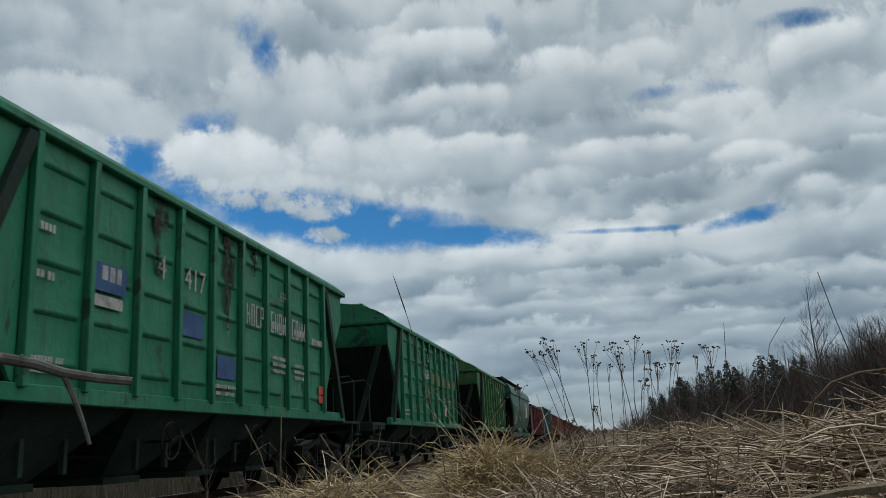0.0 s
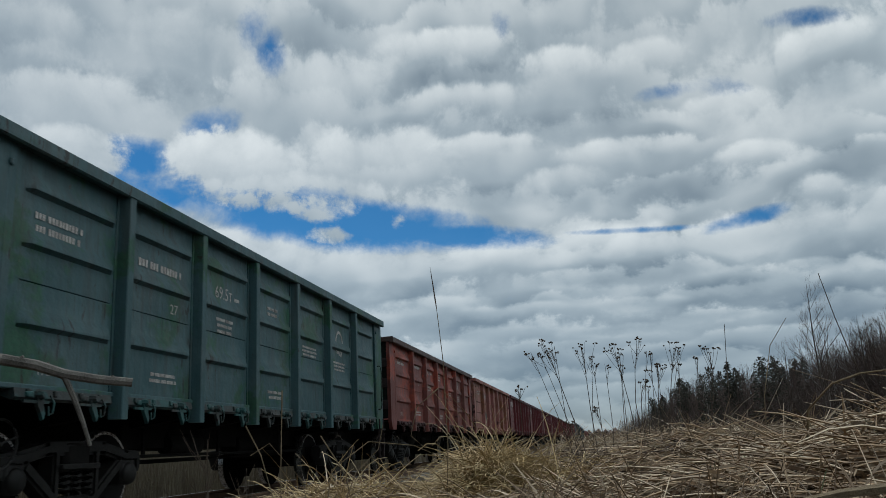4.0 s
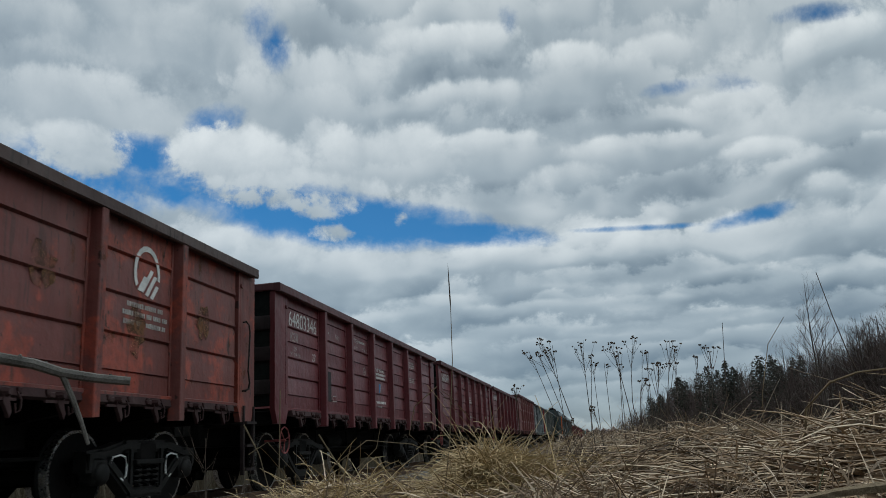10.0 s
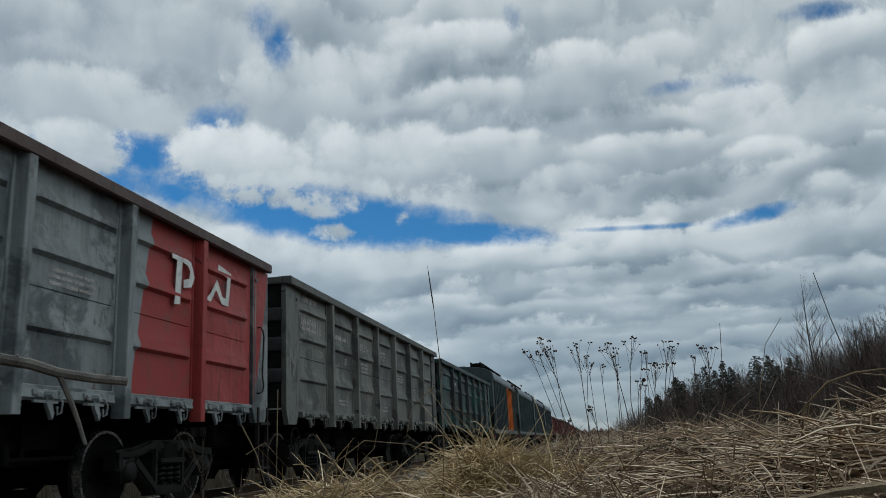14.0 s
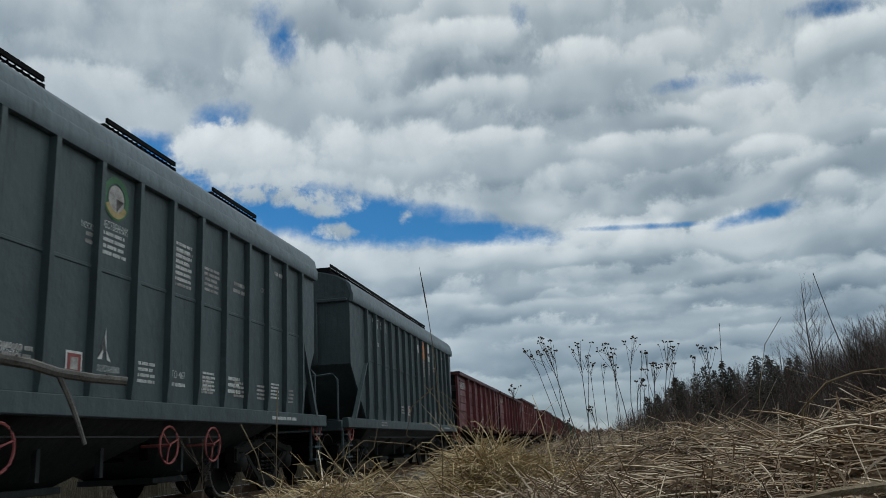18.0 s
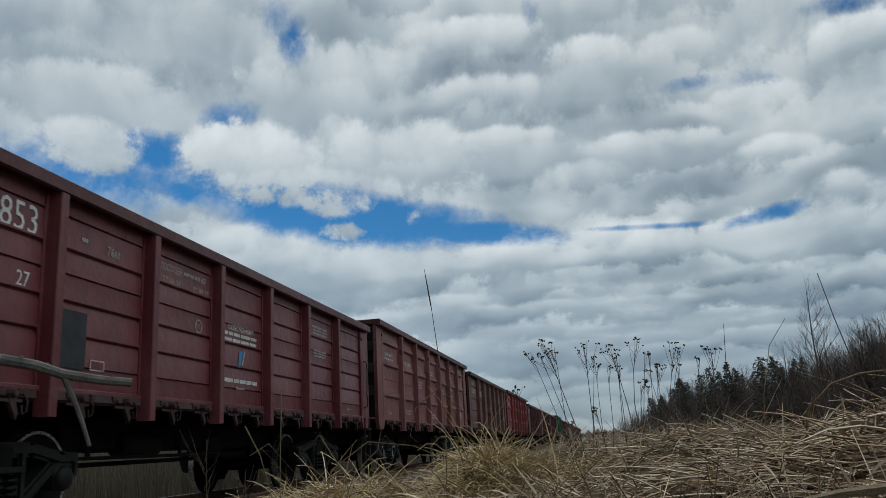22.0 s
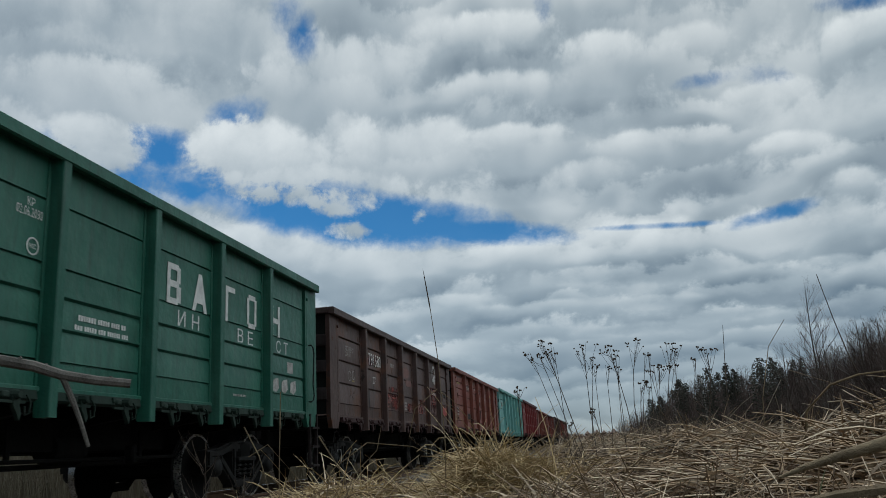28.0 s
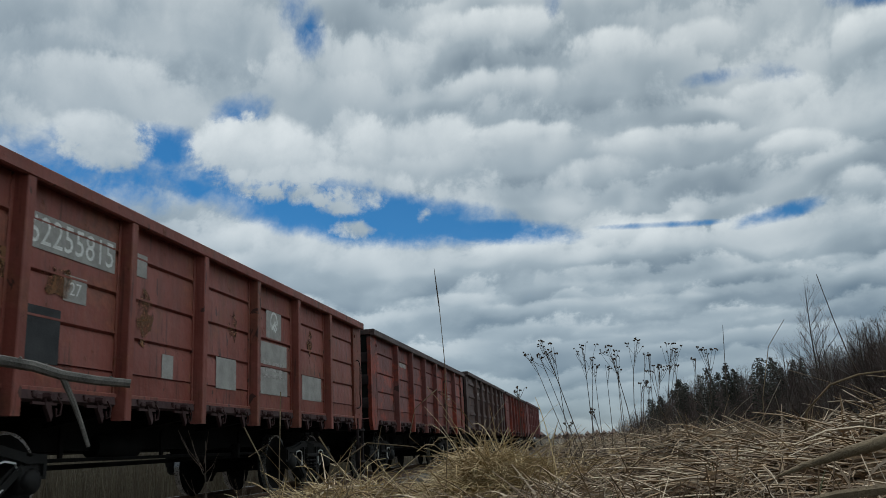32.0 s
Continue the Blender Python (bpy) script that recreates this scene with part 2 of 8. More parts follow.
# heaps that stand before the gaps: bearing, height, half width, half height
PUFFS = ((-24.3, 19.7, 4.7, 2.38), (-18.0, 15.0, 1.63, 0.67), (-13.1, 15.7, 0.66, 0.64), (-34.8, 19.9, 2.75, 1.66), (-18.4, 16.8, 2.45, 1.03), (-22.3, 17.2, 2.8, 0.78))
# sunlit crowns, and how bright they are
HIGH_CROWNS = ((-24.3, 19.7, 4.98, 2.46, 0.95), (-18.9, 24.5, 6.33, 3.25, 0.8), (-13.6, 20.2, 5.48, 2.36, 0.86), (-19.0, 17.7, 4.5, 1.42, 0.74), (-7.4, 24.2, 5.15, 1.31, 0.93), (-8.4, 27.7, 5.25, 1.35, 0.9), (0.1, 25.8, 3.36, 1.42, 0.93), (6.3, 25.4, 3.0, 1.32, 0.86), (12.6, 18.0, 2.5, 0.88, 0.92), (16.7, 14.8, 2.31, 1.28, 0.82), (18.9, 14.0, 1.42, 1.39, 0.86), (18.6, 24.1, 3.01, 1.35, 0.92), (11.6, 21.1, 3.31, 1.23, 0.88), (4.0, 19.5, 4.76, 0.99, 0.88), (-6.3, 20.8, 4.01, 1.02, 0.91))
# more of them, towards the horizon bank
LOW_CROWNS = ((-0.7, 17.6, 3.66, 1.33, 0.78), (-35.7, 22.8, 5.99, 2.12, 0.77), (-35.2, 20.1, 3.33, 1.51, 0.84), (-38.5, 27.1, 5.5, 2.02, 0.72), (-28.4, 27.7, 4.77, 2.16, 0.72), (-22.6, 13.9, 4.72, 1.8, 0.86), (-15.9, 12.7, 4.87, 1.59, 0.84), (-10.9, 13.3, 4.51, 1.44, 0.82), (-5.2, 12.8, 4.47, 1.51, 0.92), (2.5, 13.1, 5.86, 1.32, 0.92), (10.1, 12.7, 4.7, 1.27, 0.84), (16.4, 12.5, 2.96, 1.07, 0.8))
# thin far rolls near the horizon
BANKS = ((-3.9, 9.1, 3.19, 0.55, 0.7), (3.6, 8.9, 3.42, 0.5, 0.68), (-11.1, 9.7, 3.64, 0.72, 0.74), (3.0, 7.2, 4.55, 0.46, 0.7), (-5.6, 7.4, 3.58, 0.55, 0.62), (10.6, 6.2, 3.83, 0.51, 0.72), (-0.1, 6.3, 3.86, 0.46, 0.62), (7.9, 7.6, 2.9, 0.45, 0.62), (1.1, 3.1, 4.54, 0.53, 0.78), (15.0, 10.1, 2.33, 0.65, 0.62), (-0.9, 11.1, 3.57, 0.63, 0.66))
# shaded bases, and how deep their grey is
HIGH_BASES = ((-38.3, 24.5, 3.75, 1.17, 0.22), (-29.9, 24.1, 3.46, 1.46, 0.2), (-17.6, 28.8, 3.47, 1.7, 0.18), (-11.4, 25.2, 3.89, 1.38, 0.13), (-12.2, 22.3, 2.98, 0.86, 0.18), (-6.4, 25.7, 4.75, 0.76, 0.16), (-2.0, 21.6, 6.26, 1.01, 0.17), (-5.3, 17.2, 3.31, 0.79, 0.16), (5.2, 16.4, 6.2, 0.92, 0.24), (9.6, 26.3, 3.09, 1.64, 0.09), (6.3, 20.4, 1.95, 0.68, 0.16), (18.2, 21.9, 3.33, 1.23, 0.15), (19.0, 16.5, 2.56, 1.04, 0.3), (15.5, 15.9, 1.69, 0.86, 0.16), (-1.9, 27.9, 2.58, 1.11, 0.08))
# shaded bases of the far bank
LOW_BASES = ((3.8, 11.1, 4.98, 0.77, 0.26), (10.0, 9.2, 4.99, 0.97, 0.32), (16.5, 11.0, 2.61, 0.92, 0.2), (-2.2, 9.8, 4.36, 0.55, 0.16), (-13.5, 10.8, 4.45, 0.8, 0.2), (-1.8, 4.8, 6.2, 1.54, 0.26), (-8.7, 8.4, 3.62, 0.71, 0.2), (15.6, 7.5, 3.58, 1.42, 0.3), (6.2, 5.2, 4.38, 0.53, 0.16), (-16.7, 9.1, 4.78, 1.03, 0.16))


def cloud_paint():
    """A broken deck of cumulus: rows of heaps with crisp sunlit crowns, grey bases and gaps of clear sky."""
    n = Nodes("cloud_deck")
    w = n.add("TexCoord").outputs["Object"]
    x, y, z = n.add("SeparateXYZ", Vector=w).outputs
    flat = n.math("SQRT", n.math("ADD", n.math("MULTIPLY", x, x), n.math("MULTIPLY", y, y)))
    az = n.math("MULTIPLY", n.math("ARCTAN2", x, y), 57.2958)
    el = n.math("MULTIPLY", n.math("ARCTAN2", z, flat), 57.2958)
    # bearing, and height above the horizon drawn together towards it
    rise = n.math("MULTIPLY", n.math("LOGARITHM", n.math("ADD", el, 14.0), 2.718282), 0.58)
    p = n.add("CombineXYZ", X=n.math("MULTIPLY", az, 0.0174533), Y=rise, Z=0.0).outputs[0]
    drift = n.vec("SCALE", n.vec("SUBTRACT", n.add("TexNoise", Vector=p, Scale=6.0, Detail=2).outputs["Color"], (0.5, 0.5, 0.5)), 0.05)
    p = n.vec("ADD", p, drift)

    def billows(scale, detail):
        """Rounded heaps about zero: high in the middle of each cell, creased between them."""
        node = n.add("TexVoronoi")
        node.feature, node.normalize, node.voronoi_dimensions = "SMOOTH_F1", True, "2D"
        for key, value in (("Vector", p), ("Scale", scale), ("Detail", detail), ("Roughness", 0.55), ("Lacunarity", 2.3), ("Smoothness", 0.35)):
            n.put(node.inputs[key], value)
        d = n.math("MULTIPLY", node.outputs["Distance"], 1.4)
        return n.math("SUBTRACT", 0.30, n.math("MULTIPLY", d, d))

    heaps, buds = billows(13.0, 1.0), billows(38.0, 2.0)
    soft = n.math("SUBTRACT", n.noise(p, 5.5, 3, 0.5), 0.5)
    wisp = n.math("SUBTRACT", n.noise(p, 17.0, 8, 0.66), 0.5)
    edge = n.math("ADD", n.math("MULTIPLY", heaps, 0.85), n.math("ADD", n.math("MULTIPLY", buds, 0.42), n.math("ADD", n.math("MULTIPLY", wisp, 1.5), n.math("MULTIPLY", soft, 0.8))))

    def rows(pitch, sway, bite):
        """Heaps in rows, each dark at its base and bright to its crisp crown."""
        v = n.math("ADD", n.math("MULTIPLY", rise, pitch), n.math("MULTIPLY", soft, sway))
        v = n.math("ADD", v, n.math("MULTIPLY", edge, bite))
        s = n.math("FRACT", v)
        return n.math("SUBTRACT", n.math("MULTIPLY", n.ramp(s, 0.0, 0.65), n.ramp(s, 1.0, 0.72)), 0.5)

    blend = n.ramp(n.noise(n.vec("ADD", p, (3.1, 1.7, 0)), 3.2, 2), 0.38, 0.62)
    roll = n.math("ADD", n.math("MULTIPLY", rows(14.0, 3.0, -0.7), blend), n.math("MULTIPLY", rows(24.0, 4.0, -0.9), n.math("SUBTRACT", 1.0, blend)))
    tone = n.math("ADD", 0.52, n.math("MULTIPLY", roll, n.ramp(el, 20.0, 7.0, 0.15, 0.34)))
    tone = n.math("ADD", tone, n.math("ADD", n.math("MULTIPLY", soft, 0.55), n.math("ADD", n.math("MULTIPLY", heaps, 0.30), n.math("ADD", n.math("MULTIPLY", buds, 0.12), n.math("MULTIPLY", wisp, 0.32)))))
    where = n.add("CombineXYZ", X=az, Y=el, Z=0.0).outputs[0]

    def oval(a, e, wide, high):
        """Where a point lies in an oval: its offset, and 1 in the middle, 0 at the rim."""
        off = n.vec("MULTIPLY", n.vec("SUBTRACT", where, (a, e, 0.0)), (1 / wide, 1 / high, 0.0))
        node = n.tree.nodes.new("ShaderNodeVectorMath")
        node.operation = "DOT_PRODUCT"
        n.put(node.inputs[0], off)
        n.put(node.inputs[1], off)
        return off, n.math("SUBTRACT", 1.0, node.outputs["Value"])

    for a, e, wide, high, deep in (*HIGH_BASES, *LOW_BASES):
        q = oval(a, e, wide * 1.15, high * 1.15)[1]
        tone = n.math("SUBTRACT", tone, n.ramp(n.math("ADD", q, n.math("MULTIPLY", edge, -0.5)), -0.7, 1.0, 0.0, 0.85 * deep))
    for a, e, wide, high, bright in (*HIGH_CROWNS, *LOW_CROWNS, *BANKS):
        off, q = oval(a, e, wide * 1.1, high * 1.1)
        up = n.add("SeparateXYZ", Vector=off).outputs["Y"]
        mask = n.ramp(n.math("ADD", q, edge), -0.05, 0.75)
        mask = n.math("MULTIPLY", mask, n.ramp(up, -1.0, 0.35, 0.0, 0.80))
        level = n.math("ADD", n.math("MULTIPLY_ADD", up, 0.18, bright - 0.17), n.math("ADD", n.math("MULTIPLY", heaps, 0.30), n.math("MULTIPLY", wisp, 0.32)))
        tone = n.math("ADD", n.math("MULTIPLY", tone, n.math("SUBTRACT", 1.0, mask)), n.math("MULTIPLY", level, mask))
    clear = -1.5
    for a, e, wide, high, lean, deep in CLEAR:
        lifted = n.math("SUBTRACT", n.math("SUBTRACT", el, e), n.math("MULTIPLY", n.math("SUBTRACT", az, a), lean))
        u, v = n.math("MULTIPLY", n.math("SUBTRACT", az, a), 1 / wide), n.math("MULTIPLY", lifted, 1 / high)
        q = n.math("SUBTRACT", 1.35, n.math("ADD", n.math("MULTIPLY", u, u), n.math("MULTIPLY", v, v)))
        clear = n.math("MAXIMUM", clear, n.math("MULTIPLY", q, deep))
    for a, e, wide, high in PUFFS:
        q = n.math("ADD", oval(a, e, wide, high)[1], edge)
        clear = n.math("SUBTRACT", clear, n.math("MULTIPLY", n.math("MAXIMUM", n.math("ADD", n.math("ADD", q, 0.05), n.math("MULTIPLY", wisp, 1.5)), 0.0), 1.6))
    clear = n.ramp(n.math("SUBTRACT", clear, n.math("ADD", n.math("MULTIPLY", edge, 1.3), n.math("MULTIPLY", wisp, 1.6))), -0.85, 1.25, 0.16, 0.98)
    tone = n.math("SUBTRACT", tone, n.ramp(el, 11.0, 1.0, 0.0, 0.26), clamp=True)
    col = n.mix(n.ramp(tone, 0.0, 0.5, smooth=False), (0.136, 0.178, 0.204), (0.376, 0.436, 0.456))
    col = n.mix(n.ramp(tone, 0.5, 1.0, smooth=False), col, (0.820, 0.862, 0.846))
    col = n.mix(n.ramp(el, 11.0, 1.0, 0.0, 0.42), col, (0.283, 0.322, 0.366))
    # added glow of the unseen deck on the right, to light the wagon sides
    sideglow = n.math("COSINE", n.math("SUBTRACT", n.math("MULTIPLY", az, 0.0174533), SUN_AZ + 2.7))
    front = n.math("MAXIMUM", sideglow, 0.0)
    lit = n.math("MULTIPLY", n.math("MULTIPLY", front, front), n.ramp(el, 0.0, 38.0, 0.7, 2.5))
    # a veiled sky is brightest overhead
    lit = n.math("ADD", lit, n.ramp(el, 34.0, 80.0, 0.0, 0.7))
    # the unseen deck behind the camera is dimmed to keep end faces dark
    glow = n.add("Emission", Color=col, Strength=n.math("ADD", n.math("MULTIPLY_ADD", n.math("COSINE", n.math("MULTIPLY_ADD", az, 0.0174533, 0.17)), 0.40, 0.67), lit))
    hole = n.add("BsdfTransparent")
    both = n.add("MixShader", Fac=clear)
    n.put(both.inputs[1], glow.outputs[0])
    n.put(both.inputs[2], hole.outputs[0])
    n.put(n.out.inputs["Surface"], both.outputs[0])
    n.mat.cycles.emission_sampling = "NONE"
    return n.mat


def two_tone(name, left, right):
    """A panel painted in two colours with a slanting border."""
    n = Nodes(name)
    where = n.add("TexCoord").outputs["Object"]
    x, y, z = n.add("SeparateXYZ", Vector=where).outputs
    edge = n.math("SUBTRACT", n.math("SUBTRACT", y, n.math("MULTIPLY", n.math("SUBTRACT", z, 1.3), 0.17)), -0.62)
    p = n.coords()
    grime = n.noise(p, 5.0, 6, 0.65)
    c = n.mix(n.ramp(edge, -0.01, 0.01), left, right)
    c = n.mix(n.math("MULTIPLY", n.ramp(grime, 0.45, 0.75), 0.5), c, (0.09, 0.07, 0.06))
    return n.finish(c, 0.7, 0.0, grime, 0.02, 0.4)


REDGREY = two_tone("red_and_grey_paint", (0.205, 0.230, 0.238), (0.28, 0.030, 0.028))


# ---- shapes ----
class Shape:
    """Gathers boxes, prisms, tubes and sheets into one mesh."""

    def __init__(self):
        self.v, self.f, self.smooth = [], [], []

    def add(self, verts, faces, smooth=False):
        k = len(self.v)
        self.v += [tuple(p) for p in verts]
        self.f += [[k + i for i in f] for f in faces]
        self.smooth += [smooth] * len(faces)
        return self

    def box(self, c, s, cut=0.0):
        """A box round c of size s; cut: its chamfer."""
        (cx, cy, cz), (hx, hy, hz) = c, (s[0] / 2, s[1] / 2, s[2] / 2)
        cut = min(cut, 0.45 * min(s))
        if cut <= 0:
            v = [(cx + a * hx, cy + b * hy, cz + d * hz) for a in (-1, 1) for b in (-1, 1) for d in (-1, 1)]
            return self.add(v, [(0, 1, 3, 2), (4, 6, 7, 5), (0, 4, 5, 1), (2, 3, 7, 6), (0, 2, 6, 4), (1, 5, 7, 3)])
        bm = bmesh.new()
        bmesh.ops.create_cube(bm, size=1.0, matrix=Matrix.Translation(c) @ Matrix.Diagonal((*s, 1)))
        bmesh.ops.bevel(bm, geom=bm.edges[:], offset=cut, segments=1, affect="EDGES")
        return self.take(bm)

    def take(self, bm, smooth=False):
        bm.verts.ensure_lookup_table()
        bm.verts.index_update()
        self.add([v.co for v in bm.verts], [[v.index for v in f.verts] for f in bm.faces], smooth)
        bm.free()
        return self

    def prism(self, outline, axis, a, b, smooth=False):
        """A closed outline of 2D points, drawn out from a to b along an axis (0 x, 1 y, 2 z)."""
        put = (lambda u, w, d: (d, u, w), lambda u, w, d: (u, d, w), lambda u, w, d: (u, w, d))[axis]
        n = len(outline)
        v = [put(u, w, a) for u, w in outline] + [put(u, w, b) for u, w in outline]
        self.add(v, [(i, (i + 1) % n, n + (i + 1) % n, n + i) for i in range(n)], smooth)
        return self.add(v, [list(range(n))[::-1], list(range(n, 2 * n))])

    def tube(self, path, r, sides=6, taper=1.0):
        """A round bar along a path of points."""
        path = [Vector(p) for p in path]
        rings = []
        for i, p in enumerate(path):
            way = (path[min(i + 1, len(path) - 1)] - path[max(i - 1, 0)]).normalized()
            u = way.orthogonal().normalized()
            w = way.cross(u)
            rad = r * (1 + (taper - 1) * i / max(1, len(path) - 1))
            rings += [p + (u * math.cos(a) + w * math.sin(a)) * rad for a in (2 * math.pi * k / sides for k in range(sides))]
        f = [(i * sides + k, i * sides + (k + 1) % sides, (i + 1) * sides + (k + 1) % sides, (i + 1) * sides + k) for i in range(len(path) - 1) for k in range(sides)]
        f += [list(range(sides))[::-1], [(len(path) - 1) * sides + k for k in range(sides)]]
        return self.add(rings, f, sides > 4)

    def lathe(self, profile, axis=0, c=(0, 0, 0), sides=24):
        """(radius, along) points turned round an axis through c."""
        put = (lambda r, d, a: (d, r * math.cos(a), r * math.sin(a)), lambda r, d, a: (r * math.sin(a), d, r * math.cos(a)), lambda r, d, a: (r * math.cos(a), r * math.sin(a), d))[axis]
        n = len(profile)
        v = [tuple(q + o for q, o in zip(put(r, d, 2 * math.pi * k / sides), c)) for k in range(sides) for r, d in profile]
        return self.add(v, [(k * n + i, k * n + i + 1, ((k + 1) % sides) * n + i + 1, ((k + 1) % sides) * n + i) for k in range(sides) for i in range(n - 1)], True)

    def ring(self, c, r, thick, axis=0, sides=20):
        put = (lambda a: (0, math.cos(a), math.sin(a)), lambda a: (math.cos(a), 0, math.sin(a)), lambda a: (math.cos(a), math.sin(a), 0))[axis]
        pts = [tuple(o + r * q for o, q in zip(c, put(2 * math.pi * k / sides))) for k in range(sides + 1)]
        return self.tube(pts, thick, 5)

    def mesh(self, name):
        me = bpy.data.meshes.new(name)
        me.from_pydata(self.v, [], self.f)
        me.polygons.foreach_set("use_smooth", self.smooth)
        bm = bmesh.new()
        bm.from_mesh(me)
        if len(self.f) < 20000:
            bmesh.ops.recalc_face_normals(bm, faces=bm.faces[:])
        bm.to_mesh(me)
        bm.free()
        me.update()
        if len(self.f) < 20000:
            me.set_sharp_from_angle(angle=radians(38))
        return me


MESHES = {}


def cached(key, build):
    """The mesh of that key, built once."""
    if key not in MESHES:
        s = Shape()
        build(s)
        MESHES[key] = s.mesh(key)
        MESHES[key].materials.append(None)
    return MESHES[key]


def part(name, mesh, material, parent, label="", m=None):
    """One mesh object under a thing or under a part."""
    ob = new(name, mesh)
    if not mesh.materials:
        mesh.materials.append(None)
    ob.material_slots[0].link = "OBJECT"
    ob.material_slots[0].material = material
    ob.parent = parent
    if m is not None:
        ob.matrix_basis = m
    if label:
        ob["label"] = label
    return ob


def thing(name, label, category, group="", kind="", m=None):
    ob = tagged(new(name), label, category, group, kind)
    if m is not None:
        ob.matrix_basis = m
    return ob


def solid(name, shape, material, label="", category="", group="", kind="", m=None):
    """A thing that is one mesh."""
    me = shape.mesh(name)
    me.materials.append(material)
    ob = tagged(new(name, me), label, category, group, kind)
    if m is not None:
        ob.matrix_basis = m
    return ob


# ---- the setting ----
TRACK = -6.40
rng = random.Random(7)


def bump(x, y, cx, cy, r, h):
    return h * math.exp(-((x - cx) ** 2 + (y - cy) ** 2) / (r * r))


BANK = ((-60, 2.5), (-27, 2.3), (-18, 0.3), (-14, -0.75), (-10.6, -0.62), (-9.4, -0.55), (-8.3, -0.22), (-4.5, -0.22), (-3.4, -0.30), (-2.4, -0.05), (-1.6, 0.22), (-0.8, 0.38), (0, 0.44), (0.8, 0.48), (2, 0.52),
        (5, 0.50), (12, 0.40), (24, 0.55), (60, 1.4), (200, 3.0), (5000, 3.0))


def ground_height(x, y):
    for (a, za), (b, zb) in zip(BANK, BANK[1:]):
        if x <= b:
            z = za + (zb - za) * max(0.0, (x - a) / (b - a))
            break
    near = math.exp(-(x * x + (y - 2) ** 2) / 60)
    z += near * (bump(x, y, -0.85, 2.5, 0.32, 0.085) + bump(x, y, -0.30, 2.34, 0.10, 0.095) + bump(x, y, 0.72, 1.65, 0.40, 0.135) + bump(x, y, 0.27, 2.3, 0.22, 0.075) + bump(x, y, 0.12, 2.4, 0.3, 0.035) + bump(x, y, -0.35, 0.5, 0.45, -0.05))
    if x > -4 or x < -10:
        z += 0.03 * noise.noise((x * 1.7, y * 1.7, 0)) + (0.10 * noise.noise((x * 0.21, y * 0.21, 3)) if abs(x) > 3 else 0)
    return z


def make_ground():
    m = Nodes("dry_meadow_soil")
    p = m.add("TexCoord").outputs["Object"]
    big, mid, fine = m.noise(p, 0.25, 5), m.noise(p, 3.0, 6, 0.65), m.noise(p, 40.0, 5, 0.7)
    c = m.mix(m.ramp(mid, 0.35, 0.7), (0.032, 0.024, 0.016), (0.09, 0.068, 0.044))
    c = m.mix(m.math("MULTIPLY", m.ramp(big, 0.5, 0.7), 0.5), c, (0.10, 0.095, 0.04))
    c = m.mix(m.math("MULTIPLY", m.ramp(fine, 0.45, 0.7), 0.6), c, (0.20, 0.16, 0.10))
    mat = m.finish(c, 0.95, 0.0, m.math("ADD", mid, m.math("MULTIPLY", fine, 0.5)), 0.05, 0.8)
    n = 170
    steps = [math.sinh(6.2 * (2 * i / n - 1)) / math.sinh(6.2) for i in range(n + 1)]
    near = [-2.4 + 0.08 * i for i in range(66)]
    xs = sorted(set([-1.0 + 4400 * s for s in steps] + [-11, -10.6, -9.4, -8.3, -4.5, -3.4] + near))
    ys = sorted(set([2.0 + 4400 * s for s in steps] + [a + 2.4 for a in near]))
    v = [(x, y, ground_height(x, y)) for y in ys for x in xs]
    w = len(xs)
    f = [(j * w + i, j * w + i + 1, (j + 1) * w + i + 1, (j + 1) * w + i) for j in range(len(ys) - 1) for i in range(w - 1)]
    s = Shape().add(v, f, True)
    return solid("ground", s, mat, "uneven ground of old straw and bare soil", "ground", kind="structure")


def make_clouds():
    s = Shape()
    rings, sides = 60, 72
    v = [(0, 0, DECK)]
    for i in range(1, rings + 1):
        r = 4350 * (i / rings) ** 1.6
        v += [(r * math.sin(a), r * math.cos(a), DECK * (1 - (r / 4350) ** 2) + 4) for a in (2 * math.pi * k / sides for k in range(sides))]
    f = [(0, 1 + k, 1 + (k + 1) % sides) for k in range(sides)]
    f += [(1 + (i - 1) * sides + k, 1 + i * sides + k, 1 + i * sides + (k + 1) % sides, 1 + (i - 1) * sides + (k + 1) % sides) for i in range(1, rings) for k in range(sides)]
    s.add(v, f, True)
    return solid("cloud_backdrop", s, cloud_paint(), "broken deck of grey-white cumulus with blue gaps", "clouds", kind="structure")


